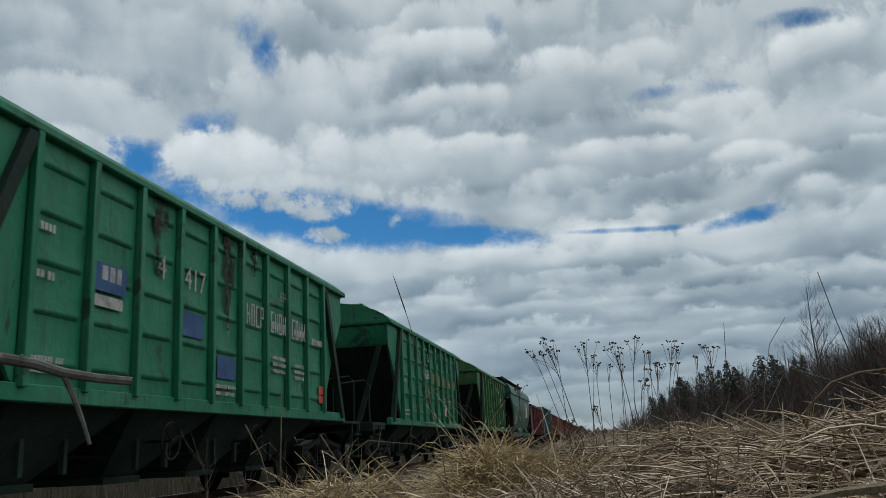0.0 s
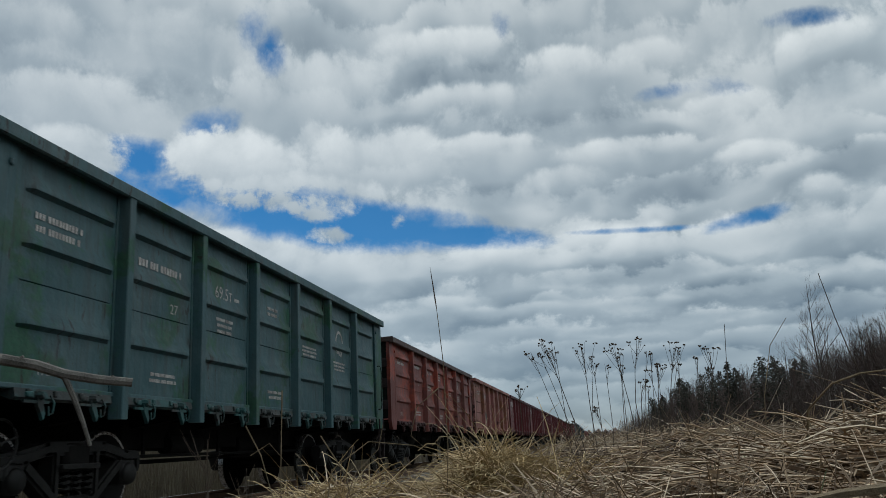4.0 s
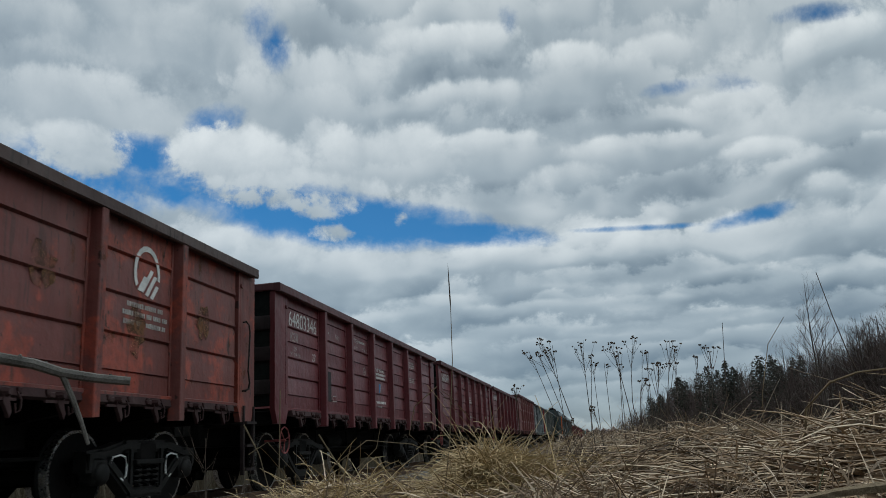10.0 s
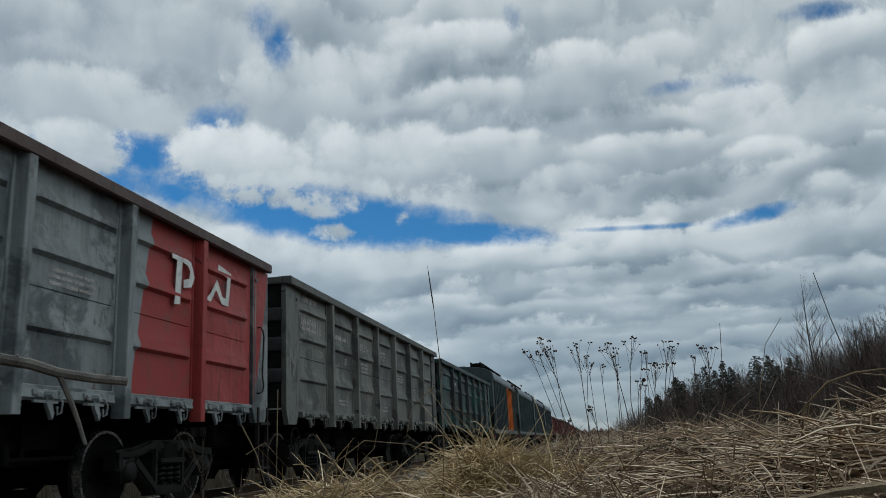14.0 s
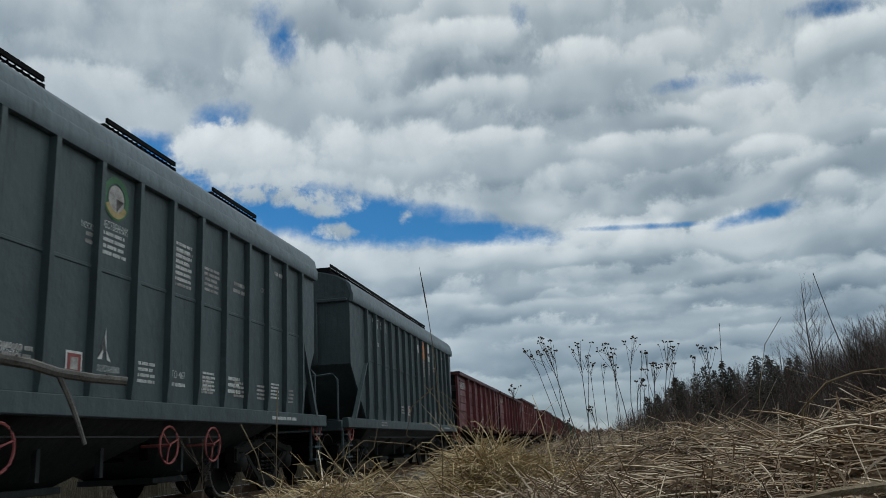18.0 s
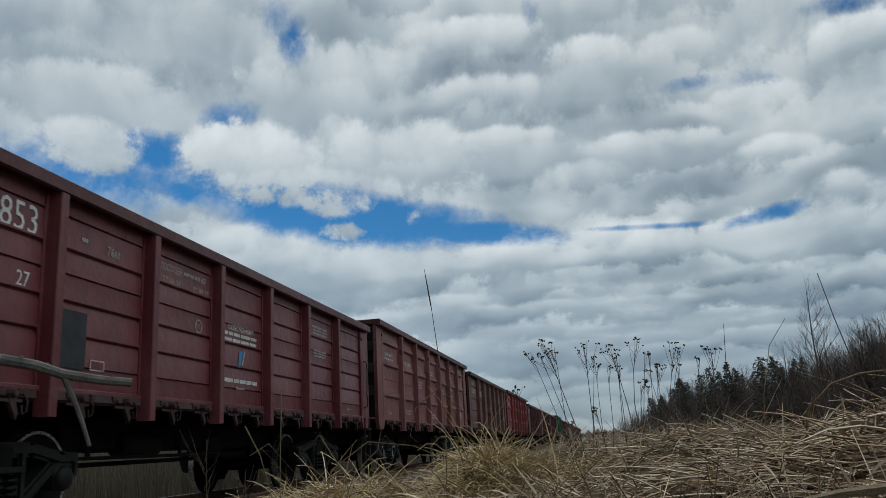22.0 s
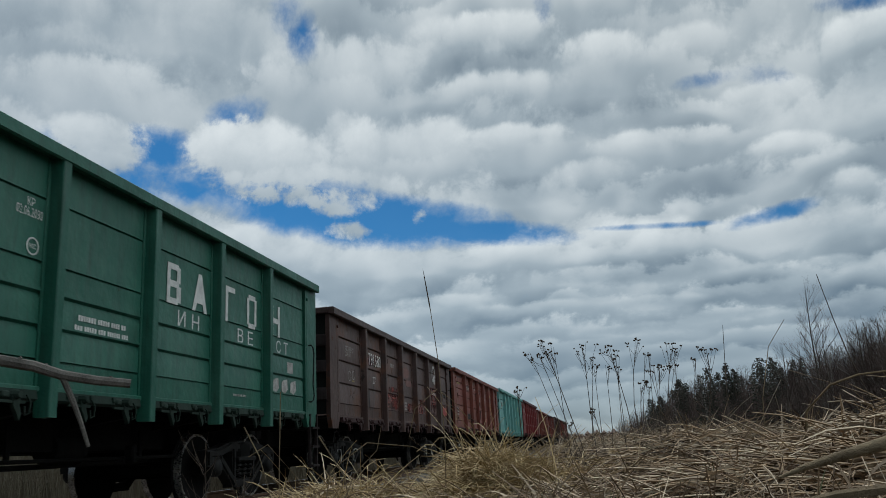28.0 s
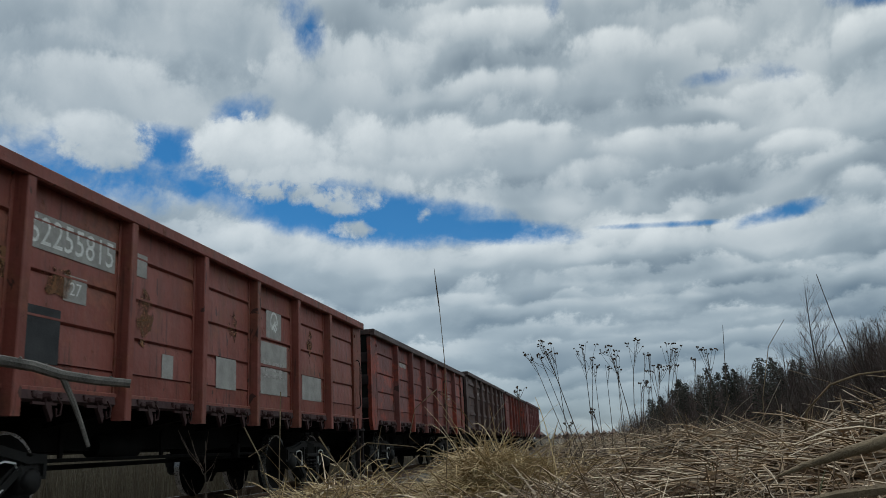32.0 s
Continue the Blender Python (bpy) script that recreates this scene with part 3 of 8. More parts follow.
def make_track():
    y0, y1 = -700.0, 900.0
    ballast = plain("grey_ballast", (0.06, 0.056, 0.052), (0.17, 0.155, 0.14), 14.0, 0.95, 0, 0.04, strength=1.0)
    bed = Shape().prism([(-8.9, -0.6), (-8.2, -0.205), (-4.6, -0.205), (-3.9, -0.6)], 1, y0, y1)
    solid("ballast_bed", bed, ballast, "grey crushed stone ballast under the track", "ballast", kind="structure")
    root = thing("railway_track", "rusty steel rails on concrete sleepers in ballast", "track", kind="structure")
    prof = [(-0.066, -0.18), (0.066, -0.18), (0.066, -0.168), (0.012, -0.15), (0.010, -0.045), (0.036, -0.032), (0.036, -0.004), (0.028, 0), (-0.028, 0), (-0.036, -0.004), (-0.036, -0.032), (-0.010, -0.045), (-0.012, -0.15), (-0.066, -0.168)]
    rail = Shape().prism(prof, 1, y0, y1).mesh("rail")
    head = Shape().box((0, (y0 + y1) / 2, 0.0015), (0.05, y1 - y0, 0.003)).mesh("running_surface")
    for dx in (-0.76, 0.76):
        r = part("rail", rail, M_RAIL, root, m=pose(TRACK + dx, 0, 0))
        part("running_surface", head, M_TREAD, r, "polished running surface")
    tie = Shape().prism([(-1.35, -0.36), (1.35, -0.36), (1.35, -0.20), (1.0, -0.175), (0.5, -0.178), (0.3, -0.21), (-0.3, -0.21), (-0.5, -0.178), (-1.0, -0.175), (-1.35, -0.20)], 1, -0.125, 0.125).mesh("sleeper")
    for k in range(150):
        part("sleeper", tie, M_SLEEPER, root, m=pose(TRACK + 0.01 * rng.uniform(-1, 1), -4 + k * 0.545, 0, 0, 0, rng.uniform(-0.5, 0.5)))


make_ground()
CLOUDS = make_clouds()
make_track()


# ---- running gear ----
SIDE = 1.585
WHEELSETS = []
CHALK_X = 0.092


def wheelset_shape(s):
    for sx in (-1, 1):
        s.lathe([(0.02, sx * 0.86), (0.12, sx * 0.86), (0.13, sx * 0.80), (0.30, sx * 0.79), (0.40, sx * 0.83), (0.47, sx * 0.83), (0.475, sx * 0.76), (0.478, sx * 0.73), (0.505, sx * 0.715), (0.505, sx * 0.70), (0.42, sx * 0.70), (0.30, sx * 0.74), (0.10, sx * 0.70)], 0, sides=28)
        for k in range(3):
            a = 2.094 * k
            s.box((sx * 0.805, 0.22 * math.cos(a), 0.22 * math.sin(a)), (0.02, 0.05, 0.05))
    s.lathe([(0.0, -1.1), (0.07, -1.1), (0.08, -0.7), (0.08, 0.7), (0.07, 1.1), (0.0, 1.1)], 0, sides=12)


def tread_shape(sx):
    def build(s):
        s.lathe([(0.477, sx * 0.832), (0.4785, sx * 0.77), (0.4795, sx * 0.735)], 0, sides=28)
        s.lathe([(0.445, sx * 0.8325), (0.477, sx * 0.8325)], 0, sides=28)
    return build


def side_frame_shape(s):
    for a, b, w in (((-0.93, 0.66), (-0.45, 0.76), 0.13), ((-0.47, 0.76), (0.47, 0.76), 0.14), ((0.45, 0.76), (0.93, 0.66), 0.13),
                    ((-0.78, 0.60), (-0.30, 0.25), 0.13), ((0.78, 0.60), (0.30, 0.25), 0.13), ((-0.34, 0.24), (0.34, 0.24), 0.12),
                    ((-0.33, 0.27), (-0.33, 0.74), 0.10), ((0.33, 0.27), (0.33, 0.74), 0.10), ((-1.12, 0.52), (-1.12, 0.66), 0.10), ((1.12, 0.52), (1.12, 0.66), 0.10),
                    ((-1.14, 0.66), (-0.90, 0.68), 0.12), ((0.90, 0.68), (1.14, 0.66), 0.12)):
        (y0, z0), (y1, z1) = a, b
        d = Vector((y1 - y0, z1 - z0)).normalized()
        nx, nz = -d.y * w / 2, d.x * w / 2
        e = d * 0.03
        s.prism([(y0 - e.x + nx, z0 - e.y + nz), (y0 - e.x - nx, z0 - e.y - nz), (y1 + e.x - nx, z1 + e.y - nz), (y1 + e.x + nx, z1 + e.y + nz)], 0, -0.075, 0.075)
        s.prism([(y0 + nx * 0.5, z0 + nz * 0.5), (y0 - nx * 0.5, z0 - nz * 0.5), (y1 - nx * 0.5, z1 - nz * 0.5), (y1 + nx * 0.5, z1 + nz * 0.5)], 0, 0.075, 0.10)


def spring_shape(s):
    for cy in (-0.19, 0.0, 0.19):
        pts = [(0.03 + 0.085 * math.cos(a), cy + 0.085 * math.sin(a), 0.31 + 0.24 * a / 25.2) for a in (0.6 * k for k in range(43))]
        s.tube(pts, 0.017, 4)
    s.box((0.0, 0, 0.58), (0.30, 0.62, 0.06), 0.01)


def axle_box_shape(s):
    s.box((0, 0, 0.5), (0.20, 0.27, 0.27), 0.03)
    s.lathe([(0.0, 0.15), (0.07, 0.15), (0.11, 0.13), (0.125, 0.10), (0.125, 0.0)], 0, (0, 0, 0.475), 16)
    s.box((0.02, 0, 0.655), (0.16, 0.20, 0.05), 0.01)


def make_bogie(root, y, name="bogie", chalk=False):
    bolster = cached("bolster", lambda s: s.box((0, 0, 0.68), (2.3, 0.42, 0.30), 0.05).box((0, 0, 0.88), (0.6, 0.5, 0.12), 0.02).box((0, -0.55, 0.42), (1.5, 0.08, 0.12)).box((0, 0.55, 0.42), (1.5, 0.08, 0.12)))
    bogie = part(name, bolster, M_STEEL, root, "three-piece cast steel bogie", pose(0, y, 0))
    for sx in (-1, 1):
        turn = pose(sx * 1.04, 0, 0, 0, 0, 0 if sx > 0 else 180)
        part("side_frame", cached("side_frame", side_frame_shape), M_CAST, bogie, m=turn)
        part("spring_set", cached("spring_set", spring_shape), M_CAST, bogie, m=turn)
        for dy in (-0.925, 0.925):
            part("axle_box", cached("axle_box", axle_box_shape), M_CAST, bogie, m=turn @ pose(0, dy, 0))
            if sx > 0 and chalk:
                side = 1 if dy > 0 else -1
                part("chalk_line", cached(f"chalk{side}", lambda s: s.tube([(CHALK_X, side * a, b) for a, b in ((0.74, 0.585), (0.70, 0.645), (0.56, 0.665), (0.46, 0.64), (0.43, 0.55), (0.44, 0.43), (0.50, 0.385), (0.56, 0.42))], 0.012, 4)), M_WHITE, bogie, "chalk-white line along the frame's window", turn)
    for dy in (-0.925, 0.925):
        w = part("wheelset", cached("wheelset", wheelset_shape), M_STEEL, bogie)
        w.matrix_parent_inverse = pose(0, dy, 0.475)
        WHEELSETS.append(w)
        for sx in (-1, 1):
            part("tread", cached(f"tread{sx}", tread_shape(sx)), M_TREAD, bogie, "polished wheel tread", pose(0, dy, 0.475))
    return bogie


def coupler_shape(s):
    s.box((0, 0.25, 1.05), (0.13, 0.7, 0.16), 0.02)
    s.prism([(-0.20, 0.50), (0.16, 0.50), (0.22, 0.62), (0.20, 0.80), (0.06, 0.66), (-0.02, 0.70), (-0.10, 0.86), (-0.24, 0.80)], 2, 0.92, 1.18)
    s.box((0.0, -0.05, 1.05), (0.42, 0.16, 0.36), 0.03)
    s.tube([(0.3, 0.1, 1.0), (0.34, 0.35, 0.75), (0.3, 0.55, 0.62), (0.22, 0.75, 0.72)], 0.022, 6)


def handwheel_shape(s):
    s.ring((0, 0, 0), 0.21, 0.014)
    for a in (0.3, 2.4, 4.5):
        s.tube([(0, 0, 0), (0, 0.21 * math.cos(a), 0.21 * math.sin(a))], 0.010, 5)
    s.tube([(-0.35, 0, 0), (0.02, 0, 0)], 0.02, 6)


def ladder_shape(s):
    for dy in (-0.17, 0.17):
        s.box((0, dy, 0.0), (0.05, 0.045, 0.95))
    for dz in (-0.40, -0.08, 0.24):
        s.box((0.02, 0, dz), (0.09, 0.34, 0.035))


def draft_gear(root, half, color):
    """Couplers at both ends."""
    for sy in (-1, 1):
        part("coupler", cached("coupler", coupler_shape), M_CAST, root, m=pose(0, sy * half, 0, 0, 0, 0 if sy > 0 else 180))


def brake_gear(s):
    s.lathe([(0.0, -0.30), (0.16, -0.30), (0.18, -0.26), (0.18, 0.22), (0.10, 0.30), (0.0, 0.30)], 1, (0.55, 0.8, 0.78), 14)
    s.lathe([(0.0, -0.45), (0.12, -0.45), (0.15, -0.40), (0.15, 0.40), (0.12, 0.45), (0.0, 0.45)], 1, (0.65, -1.3, 0.80), 14)
    s.tube([(0.75, -3.0, 0.66), (0.75, 3.0, 0.66)], 0.022, 6)
    s.tube([(0.35, -3.2, 0.58), (0.35, 3.2, 0.62)], 0.03, 6)
    for y in (-2.4, -0.3, 2.1):
        s.box((0.72, y, 0.82), (0.03, 0.06, 0.36))
    s.box((0.9, 1.6, 0.70), (0.12, 0.10, 0.22), 0.02)


# ---- gondola wagons ----
POSTS = (-4.2625, -2.5575, -0.8525, 0.8525, 2.5575, 4.2625)
EDGES = (-5.98, *POSTS, 5.98)
HALF = 6.59
RECESS = 0.035  # how far the side sheets lie behind the frame


def pressed_sheet(s, w, z0, z1, ridges, x=1.5, out=0.055, high=0.17, seam=0.0):
    """One steel sheet with pressed ridges that slope at their ends."""
    m, e, a = 0.09 * w, 0.07, high / 2
    ys = [(-w / 2, 0), (-w / 2 + m, 0), (-w / 2 + m + e, 1), (w / 2 - m - e, 1), (w / 2 - m, 0), (w / 2, 0)]
    zs = [(z0, 0)]
    for i, zc in enumerate(ridges):
        zs += [(zc - 0.75 * a, 0), (zc - 0.45 * a, 1), (zc - 0.1 * a, 1), (zc + a, 0)]
        if seam and i == 0:
            zs += [(z0 + seam - 0.008, 0), (z0 + seam, -0.25), (z0 + seam + 0.008, 0)]
    zs.append((z1, 0))
    k = len(ys)
    v = [(x + out * p * q, y, z) for z, q in zs for y, p in ys]
    f = [(r * k + i, r * k + i + 1, (r + 1) * k + i + 1, (r + 1) * k + i) for r in range(len(zs) - 1) for i in range(k - 1)]
    n = len(v)
    v += [(x - 0.04, -w / 2, z0), (x - 0.04, w / 2, z0), (x - 0.04, w / 2, z1), (x - 0.04, -w / 2, z1)]
    top = (len(zs) - 1) * k
    f += [(n, n + 3, n + 2, n + 1), (n, n + 1, k - 1, 0), (n + 3, top, top + k - 1, n + 2), (n, 0, top, n + 3), (n + 1, n + 2, top + k - 1, k - 1)]
    s.add(v, f)


# heights of the joints between the sheets; true where the lower sheet is turned in below its joint
SEAMS = {"plain": ((1.52, False), (1.82, True), (2.14, True), (2.40, False), (2.65, True), (-0.20, False)),
         "broad": ((1.55, False), (2.10, True), (2.44, False), (2.70, True), (-0.20, False)),
         "tall": ((1.55, False), (1.86, True), (2.17, True), (2.45, False), (-0.44, False)),
         "planked": ((1.53, True), (2.09, True), (2.43, False), (2.70, True), (-0.33, True)),
         "board": ((0.12, False), (0.33, True), (0.56, True), (0.80, True))}


def panel_shape(kind, w, z0, z1):
    """A side panel w long between two posts, its face near x = 1.50."""
    def build(s):
        h = z1 - z0
        if kind in SEAMS:
            out = [(1.455, z0), (1.50, z0)]
            for z, wide in SEAMS[kind]:
                z = z + z1 if z < 0 else z0 + z * h if z < 1 else z
                if wide:
                    out += [(1.500, z - 0.062), (1.474, z - 0.016), (1.474, z - 0.010), (1.510, z + 0.012), (1.510, z + 0.022), (1.500, z + 0.060)]
                else:
                    out += [(1.500, z - 0.014), (1.480, z - 0.009), (1.480, z + 0.004), (1.506, z + 0.012), (1.500, z + 0.034)]
            out += [(1.50, z1), (1.455, z1)]
            s.prism(out, 1, -w / 2, w / 2)
        else:
            rows = {"stamped": (0.27, 0.61, 0.85), "ribbed": (0.10, 0.30, 0.50, 0.70, 0.90)}[kind]
            if kind == "stamped":
                pressed_sheet(s, w, z0, z1, [z0 + f * h for f in rows], out=0.060, high=0.22, seam=0.43 * h)
            else:
                pressed_sheet(s, w, z0, z1, [z0 + f * h for f in rows], out=0.038)
    return build


def post_shape(z0, z1):
    def build(s):
        s.prism([(1.455, -0.085), (1.470, -0.085), (1.590, -0.060), (1.598, -0.050), (1.598, 0.050), (1.590, 0.060), (1.470, 0.085), (1.455, 0.085)], 2, z0, z1)
        s.box((1.470, 0, (z0 + z1) / 2 + 0.12), (0.016, 0.24, z1 - z0 - 0.26), 0.004)
        s.box((1.50, 0, z0 + 0.12), (0.16, 0.10, 0.22), 0.01)
    return build


def corner_shape(z0, z1):
    def build(s):
        s.prism([(-0.17, z0), (0.18, z0), (0.28, z0 + 0.20), (0.28, z1), (-0.28, z1), (-0.28, z0 + 0.22)], 0, 1.42, 1.505)
        s.lathe([(0.0, 0.03), (0.025, 0.03), (0.035, 0.02), (0.035, -0.02)], 0, (1.505, 0.20, z1 - 0.22), 8)
        s.box((1.40, 0.20, (z0 + z1) / 2 + 0.15), (0.22, 0.06, z1 - z0 - 0.3), 0.01)
    return build


def lock_shape(s):
    """A hatch catch: hinged hook, knob and bar."""
    s.prism([(-0.05, 1.20), (0.05, 1.20), (0.045, 1.13), (0.075, 1.05), (0.05, 0.995), (0.02, 1.05), (-0.03, 1.12)], 0, 1.52, 1.56)
    s.lathe([(0, 0.09), (0.03, 0.09), (0.045, 0.06), (0.045, -0.05)], 0, (1.51, 0.0, 1.215), 8)
    s.box((1.53, -0.12, 1.215), (0.05, 0.09, 0.055), 0.01)
    s.box((1.54, -0.04, 1.155), (0.025, 0.34, 0.025))
    s.tube([(1.55, 0.14, 1.22), (1.57, 0.17, 1.15), (1.56, 0.17, 1.06), (1.55, 0.13, 1.04), (1.55, 0.12, 1.12)], 0.010, 4)


def hatch_shape(s):
    s.prism([(1.40, 1.27), (1.515, 1.27), (1.53, 1.19), (1.49, 1.165), (1.36, 1.22)], 1, -0.72, 0.72)
    for y in (-0.55, -0.18, 0.2, 0.5):
        s.box((1.52, y, 1.235), (0.05, 0.05, 0.06), 0.008)


def make_gondola(name, top, kind, body, end_panels=None, chalk=False):
    """An open high-sided goods wagon, its origin on the rails at mid-length."""
    root = new(name)
    frame_paint = body
    # catches of red, green and teal wagons: darker colours imitate the overhang's shade
    locks = {TURQUOISE: TURQUOISE, GREYPAINT: GREYPAINT, GREYGREEN: GREYGREEN, PINKBROWN: PINKBROWN, DEEPGREEN: SHADEDGREEN, BLACKGREEN: BLACKGREEN, TEAL: BLACKGREEN}.get(body, HOOKSHADE)
    # end ribs: most wagons get a darkened colour that imitates shade there
    ends = body if body in (TURQUOISE, TEAL, PINKBROWN) else SHADEDGREEN if body is DEEPGREEN else M_BLACKP if body in (GREYPAINT, GREYGREEN, BLACKGREEN) else SHADEDRED
    zp = top - 0.10
    floor = cached("floor", lambda s: s.box((0, 0, 1.27), (2.90, 12.6, 0.06)).box((0, 0, 1.00), (0.46, 13.0, 0.50), 0.02).box((-0.75, 0, 0.90), (0.05, 6.2, 0.30)).box((0.62, 0, 0.93), (0.05, 5.6, 0.34)).box((0, -6.3, 1.15), (2.9, 0.2, 0.22), 0.02).box((0, 6.3, 1.15), (2.9, 0.2, 0.22), 0.02))
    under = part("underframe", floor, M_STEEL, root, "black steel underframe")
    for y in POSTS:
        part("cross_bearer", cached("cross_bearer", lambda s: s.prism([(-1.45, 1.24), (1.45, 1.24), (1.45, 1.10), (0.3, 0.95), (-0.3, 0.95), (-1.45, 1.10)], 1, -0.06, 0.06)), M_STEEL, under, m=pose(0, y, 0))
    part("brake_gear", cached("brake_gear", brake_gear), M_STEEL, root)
    wall = part("side_wall", cached(f"sill{top}", lambda s: s.box((1.45, 0, 1.285), (0.10, 12.9, 0.05), 0.01)), body, root)
    for i, (a, b) in enumerate(zip(EDGES, EDGES[1:])):
        w = round(b - a - 0.02, 3)
        mat = (end_panels or {}).get(i, body)
        part("side_panel", cached(f"panel_{kind}_{top}_{w}", panel_shape(kind, w, 1.30, zp)), mat, wall, m=pose(-RECESS, (a + b) / 2, 0))
        h = part("hatch_edge", cached("hatch_edge", hatch_shape), locks, root, m=pose(0, (a + b) / 2, 0))
        for dy in (-0.40, 0.36):
            part("hatch_hook", cached("hatch_hook", lock_shape), locks, h, m=pose(0, dy + 0.05 * math.sin(i * 7 + dy), 0))
    for y in POSTS:
        part("post", cached(f"post{top}", post_shape(1.03, zp)), frame_paint, wall, m=pose(0, y, 0))
    for sy in (-1, 1):
        part("corner_post", cached(f"corner{top}", corner_shape(1.05, zp)), frame_paint, wall, m=Matrix.Diagonal((1, -sy, 1, 1)) @ pose(0, -6.28, 0))
    chord = lambda s: s.prism([(1.42, top - 0.12), (1.50, top - 0.12), (1.59, top - 0.145), (1.612, top - 0.13), (1.612, top - 0.015), (1.595, top), (1.42, top)], 1, -HALF, 6.47)
    rim = {MAROON: DARKMAROON, GREYPAINT: RIMBROWN, GREYGREEN: RIMGREY, OLDROSE: DARKMAROON, BROWNRED: RIMBROWN, BRIGHTRED: DARKMAROON, BROWNBLACK: RIMBROWN, RUSTRED: RIMBROWN}.get(body, frame_paint)
    part("top_chord", cached(f"chord{top}", chord), rim, wall)
    far = lambda s: [s.box((-1.48, 0, (1.28 + top) / 2), (0.05, 13.05, top - 1.28)), s.box((-1.52, 0, top - 0.06), (0.16, 13.15, 0.12))] + [s.box((-1.54, y, (1.03 + zp) / 2), (0.09, 0.13, zp - 1.03)) for y in POSTS]
    part("side_wall", cached(f"far{top}", lambda s: far(s) and None), body, root)
    for sy in (-1, 1):
        # most end walls are coloured near black in place of the shade between wagons
        e = part("end_wall", cached(f"end{top}", lambda s: s.box((0, 0, (1.32 + top) / 2), (2.9, 0.05, top - 1.32))), ends if body in (TURQUOISE, TEAL, PINKBROWN) else M_SHADEBLACK, root, m=pose(0, sy * 6.50, 0, 0, 0, 0 if sy < 0 else 180))
        for z in (top - 1.67, top - 1.15, top - 0.65):
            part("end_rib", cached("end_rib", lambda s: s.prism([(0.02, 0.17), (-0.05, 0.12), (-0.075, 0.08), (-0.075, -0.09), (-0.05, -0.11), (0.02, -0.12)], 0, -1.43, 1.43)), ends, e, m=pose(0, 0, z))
        part("end_chord", cached("end_chord", lambda s: s.box((0, -0.02, 0), (3.0, 0.15, 0.12), 0.015)), rim, e, m=pose(0, 0, top - 0.06))
        make_bogie(root, sy * 4.325, chalk=chalk)
    part("ladder", cached("ladder", ladder_shape), SHADEDRED, root, "bent steel step ladder", pose(1.50, 6.36, 0.80))
    grab = cached("grab_rail", lambda s: s.tube([(1.49, -0.02, 0), (1.55, 0.0, 0.01), (1.565, 0.06, -0.03), (1.57, 0.09, -0.13), (1.57, 0.06, -0.46), (1.57, 0.03, -0.70), (1.565, 0.10, -0.86), (1.56, 0.07, -0.95), (1.55, 0.0, -0.98), (1.49, -0.02, -0.98)], 0.013, 6))
    part("grab_rail", grab, M_CAST, root, m=pose(0, 6.17, 2.46))
    part("handwheel", cached("handwheel", handwheel_shape), M_PINKP if body in (MAROON, DARKMAROON) else M_CAST, root, m=pose(1.35, -5.75, 0.80))
    draft_gear(root, 6.25, frame_paint)
    return root


# ---- hopper wagons ----
def arc_roof(half_w, z_side, z_top, n=10, bow=0.75):
    """Points of a low arched roof from one eave over to the other."""
    out = []
    for k in range(n + 1):
        a = math.pi * k / n
        out.append((half_w * math.cos(a), z_side + (z_top - z_side) * math.sin(a) ** bow))
    return out


def funnel_shape(top_y, top_x, z0, bot_y, bot_x, z1):
    def build(s):
        v = [(a * top_x, b * top_y, z0) for a, b in ((-1, -1), (1, -1), (1, 1), (-1, 1))] + [(a * bot_x, b * bot_y, z1) for a, b in ((-1, -1), (1, -1), (1, 1), (-1, 1))]
        s.add(v, [(0, 1, 5, 4), (1, 2, 6, 5), (2, 3, 7, 6), (3, 0, 4, 7), (0, 3, 2, 1), (4, 5, 6, 7)])
        s.box((0, 0, z1 - 0.04), (bot_x * 2 + 0.12, bot_y * 2 + 0.12, 0.08), 0.01)
        for b in (-0.5, 0.5):
            s.box(((top_x + bot_x) / 2 + 0.02, b * (top_y + bot_y) / 2, (z0 + z1) / 2), (0.06, 0.06, (z0 - z1) * 0.8))
    return build


def platform_shape(s):
    s.box((0, 0, 1.14), (2.9, 1.15, 0.05))
    s.box((0, -0.55, 1.08), (2.9, 0.08, 0.20), 0.01)
    for k in range(5):
        s.box((1.15, -0.56, 1.02 + 0.045 * k), (0.5, 0.10, 0.012))
    s.box((1.38, 0, 1.10), (0.08, 1.15, 0.16), 0.01)
    for a in (-1, 1):
        s.tube([(a * 1.35, -0.5, 1.16), (a * 1.35, -0.5, 2.0), (a * 1.25, -0.5, 2.12), (a * 0.5, -0.5, 2.06)], 0.022, 6)
        s.tube([(a * 0.5, -0.5, 1.16), (a * 0.5, -0.5, 2.06)], 0.018, 6)


def end_steps_shape(s):
    for dy in (-0.2, 0.2):
        s.box((0, dy, 0.78), (0.04, 0.04, 0.70))
    for z in (0.46, 0.68, 0.9):
        s.box((0.02, 0, z), (0.12, 0.42, 0.03))


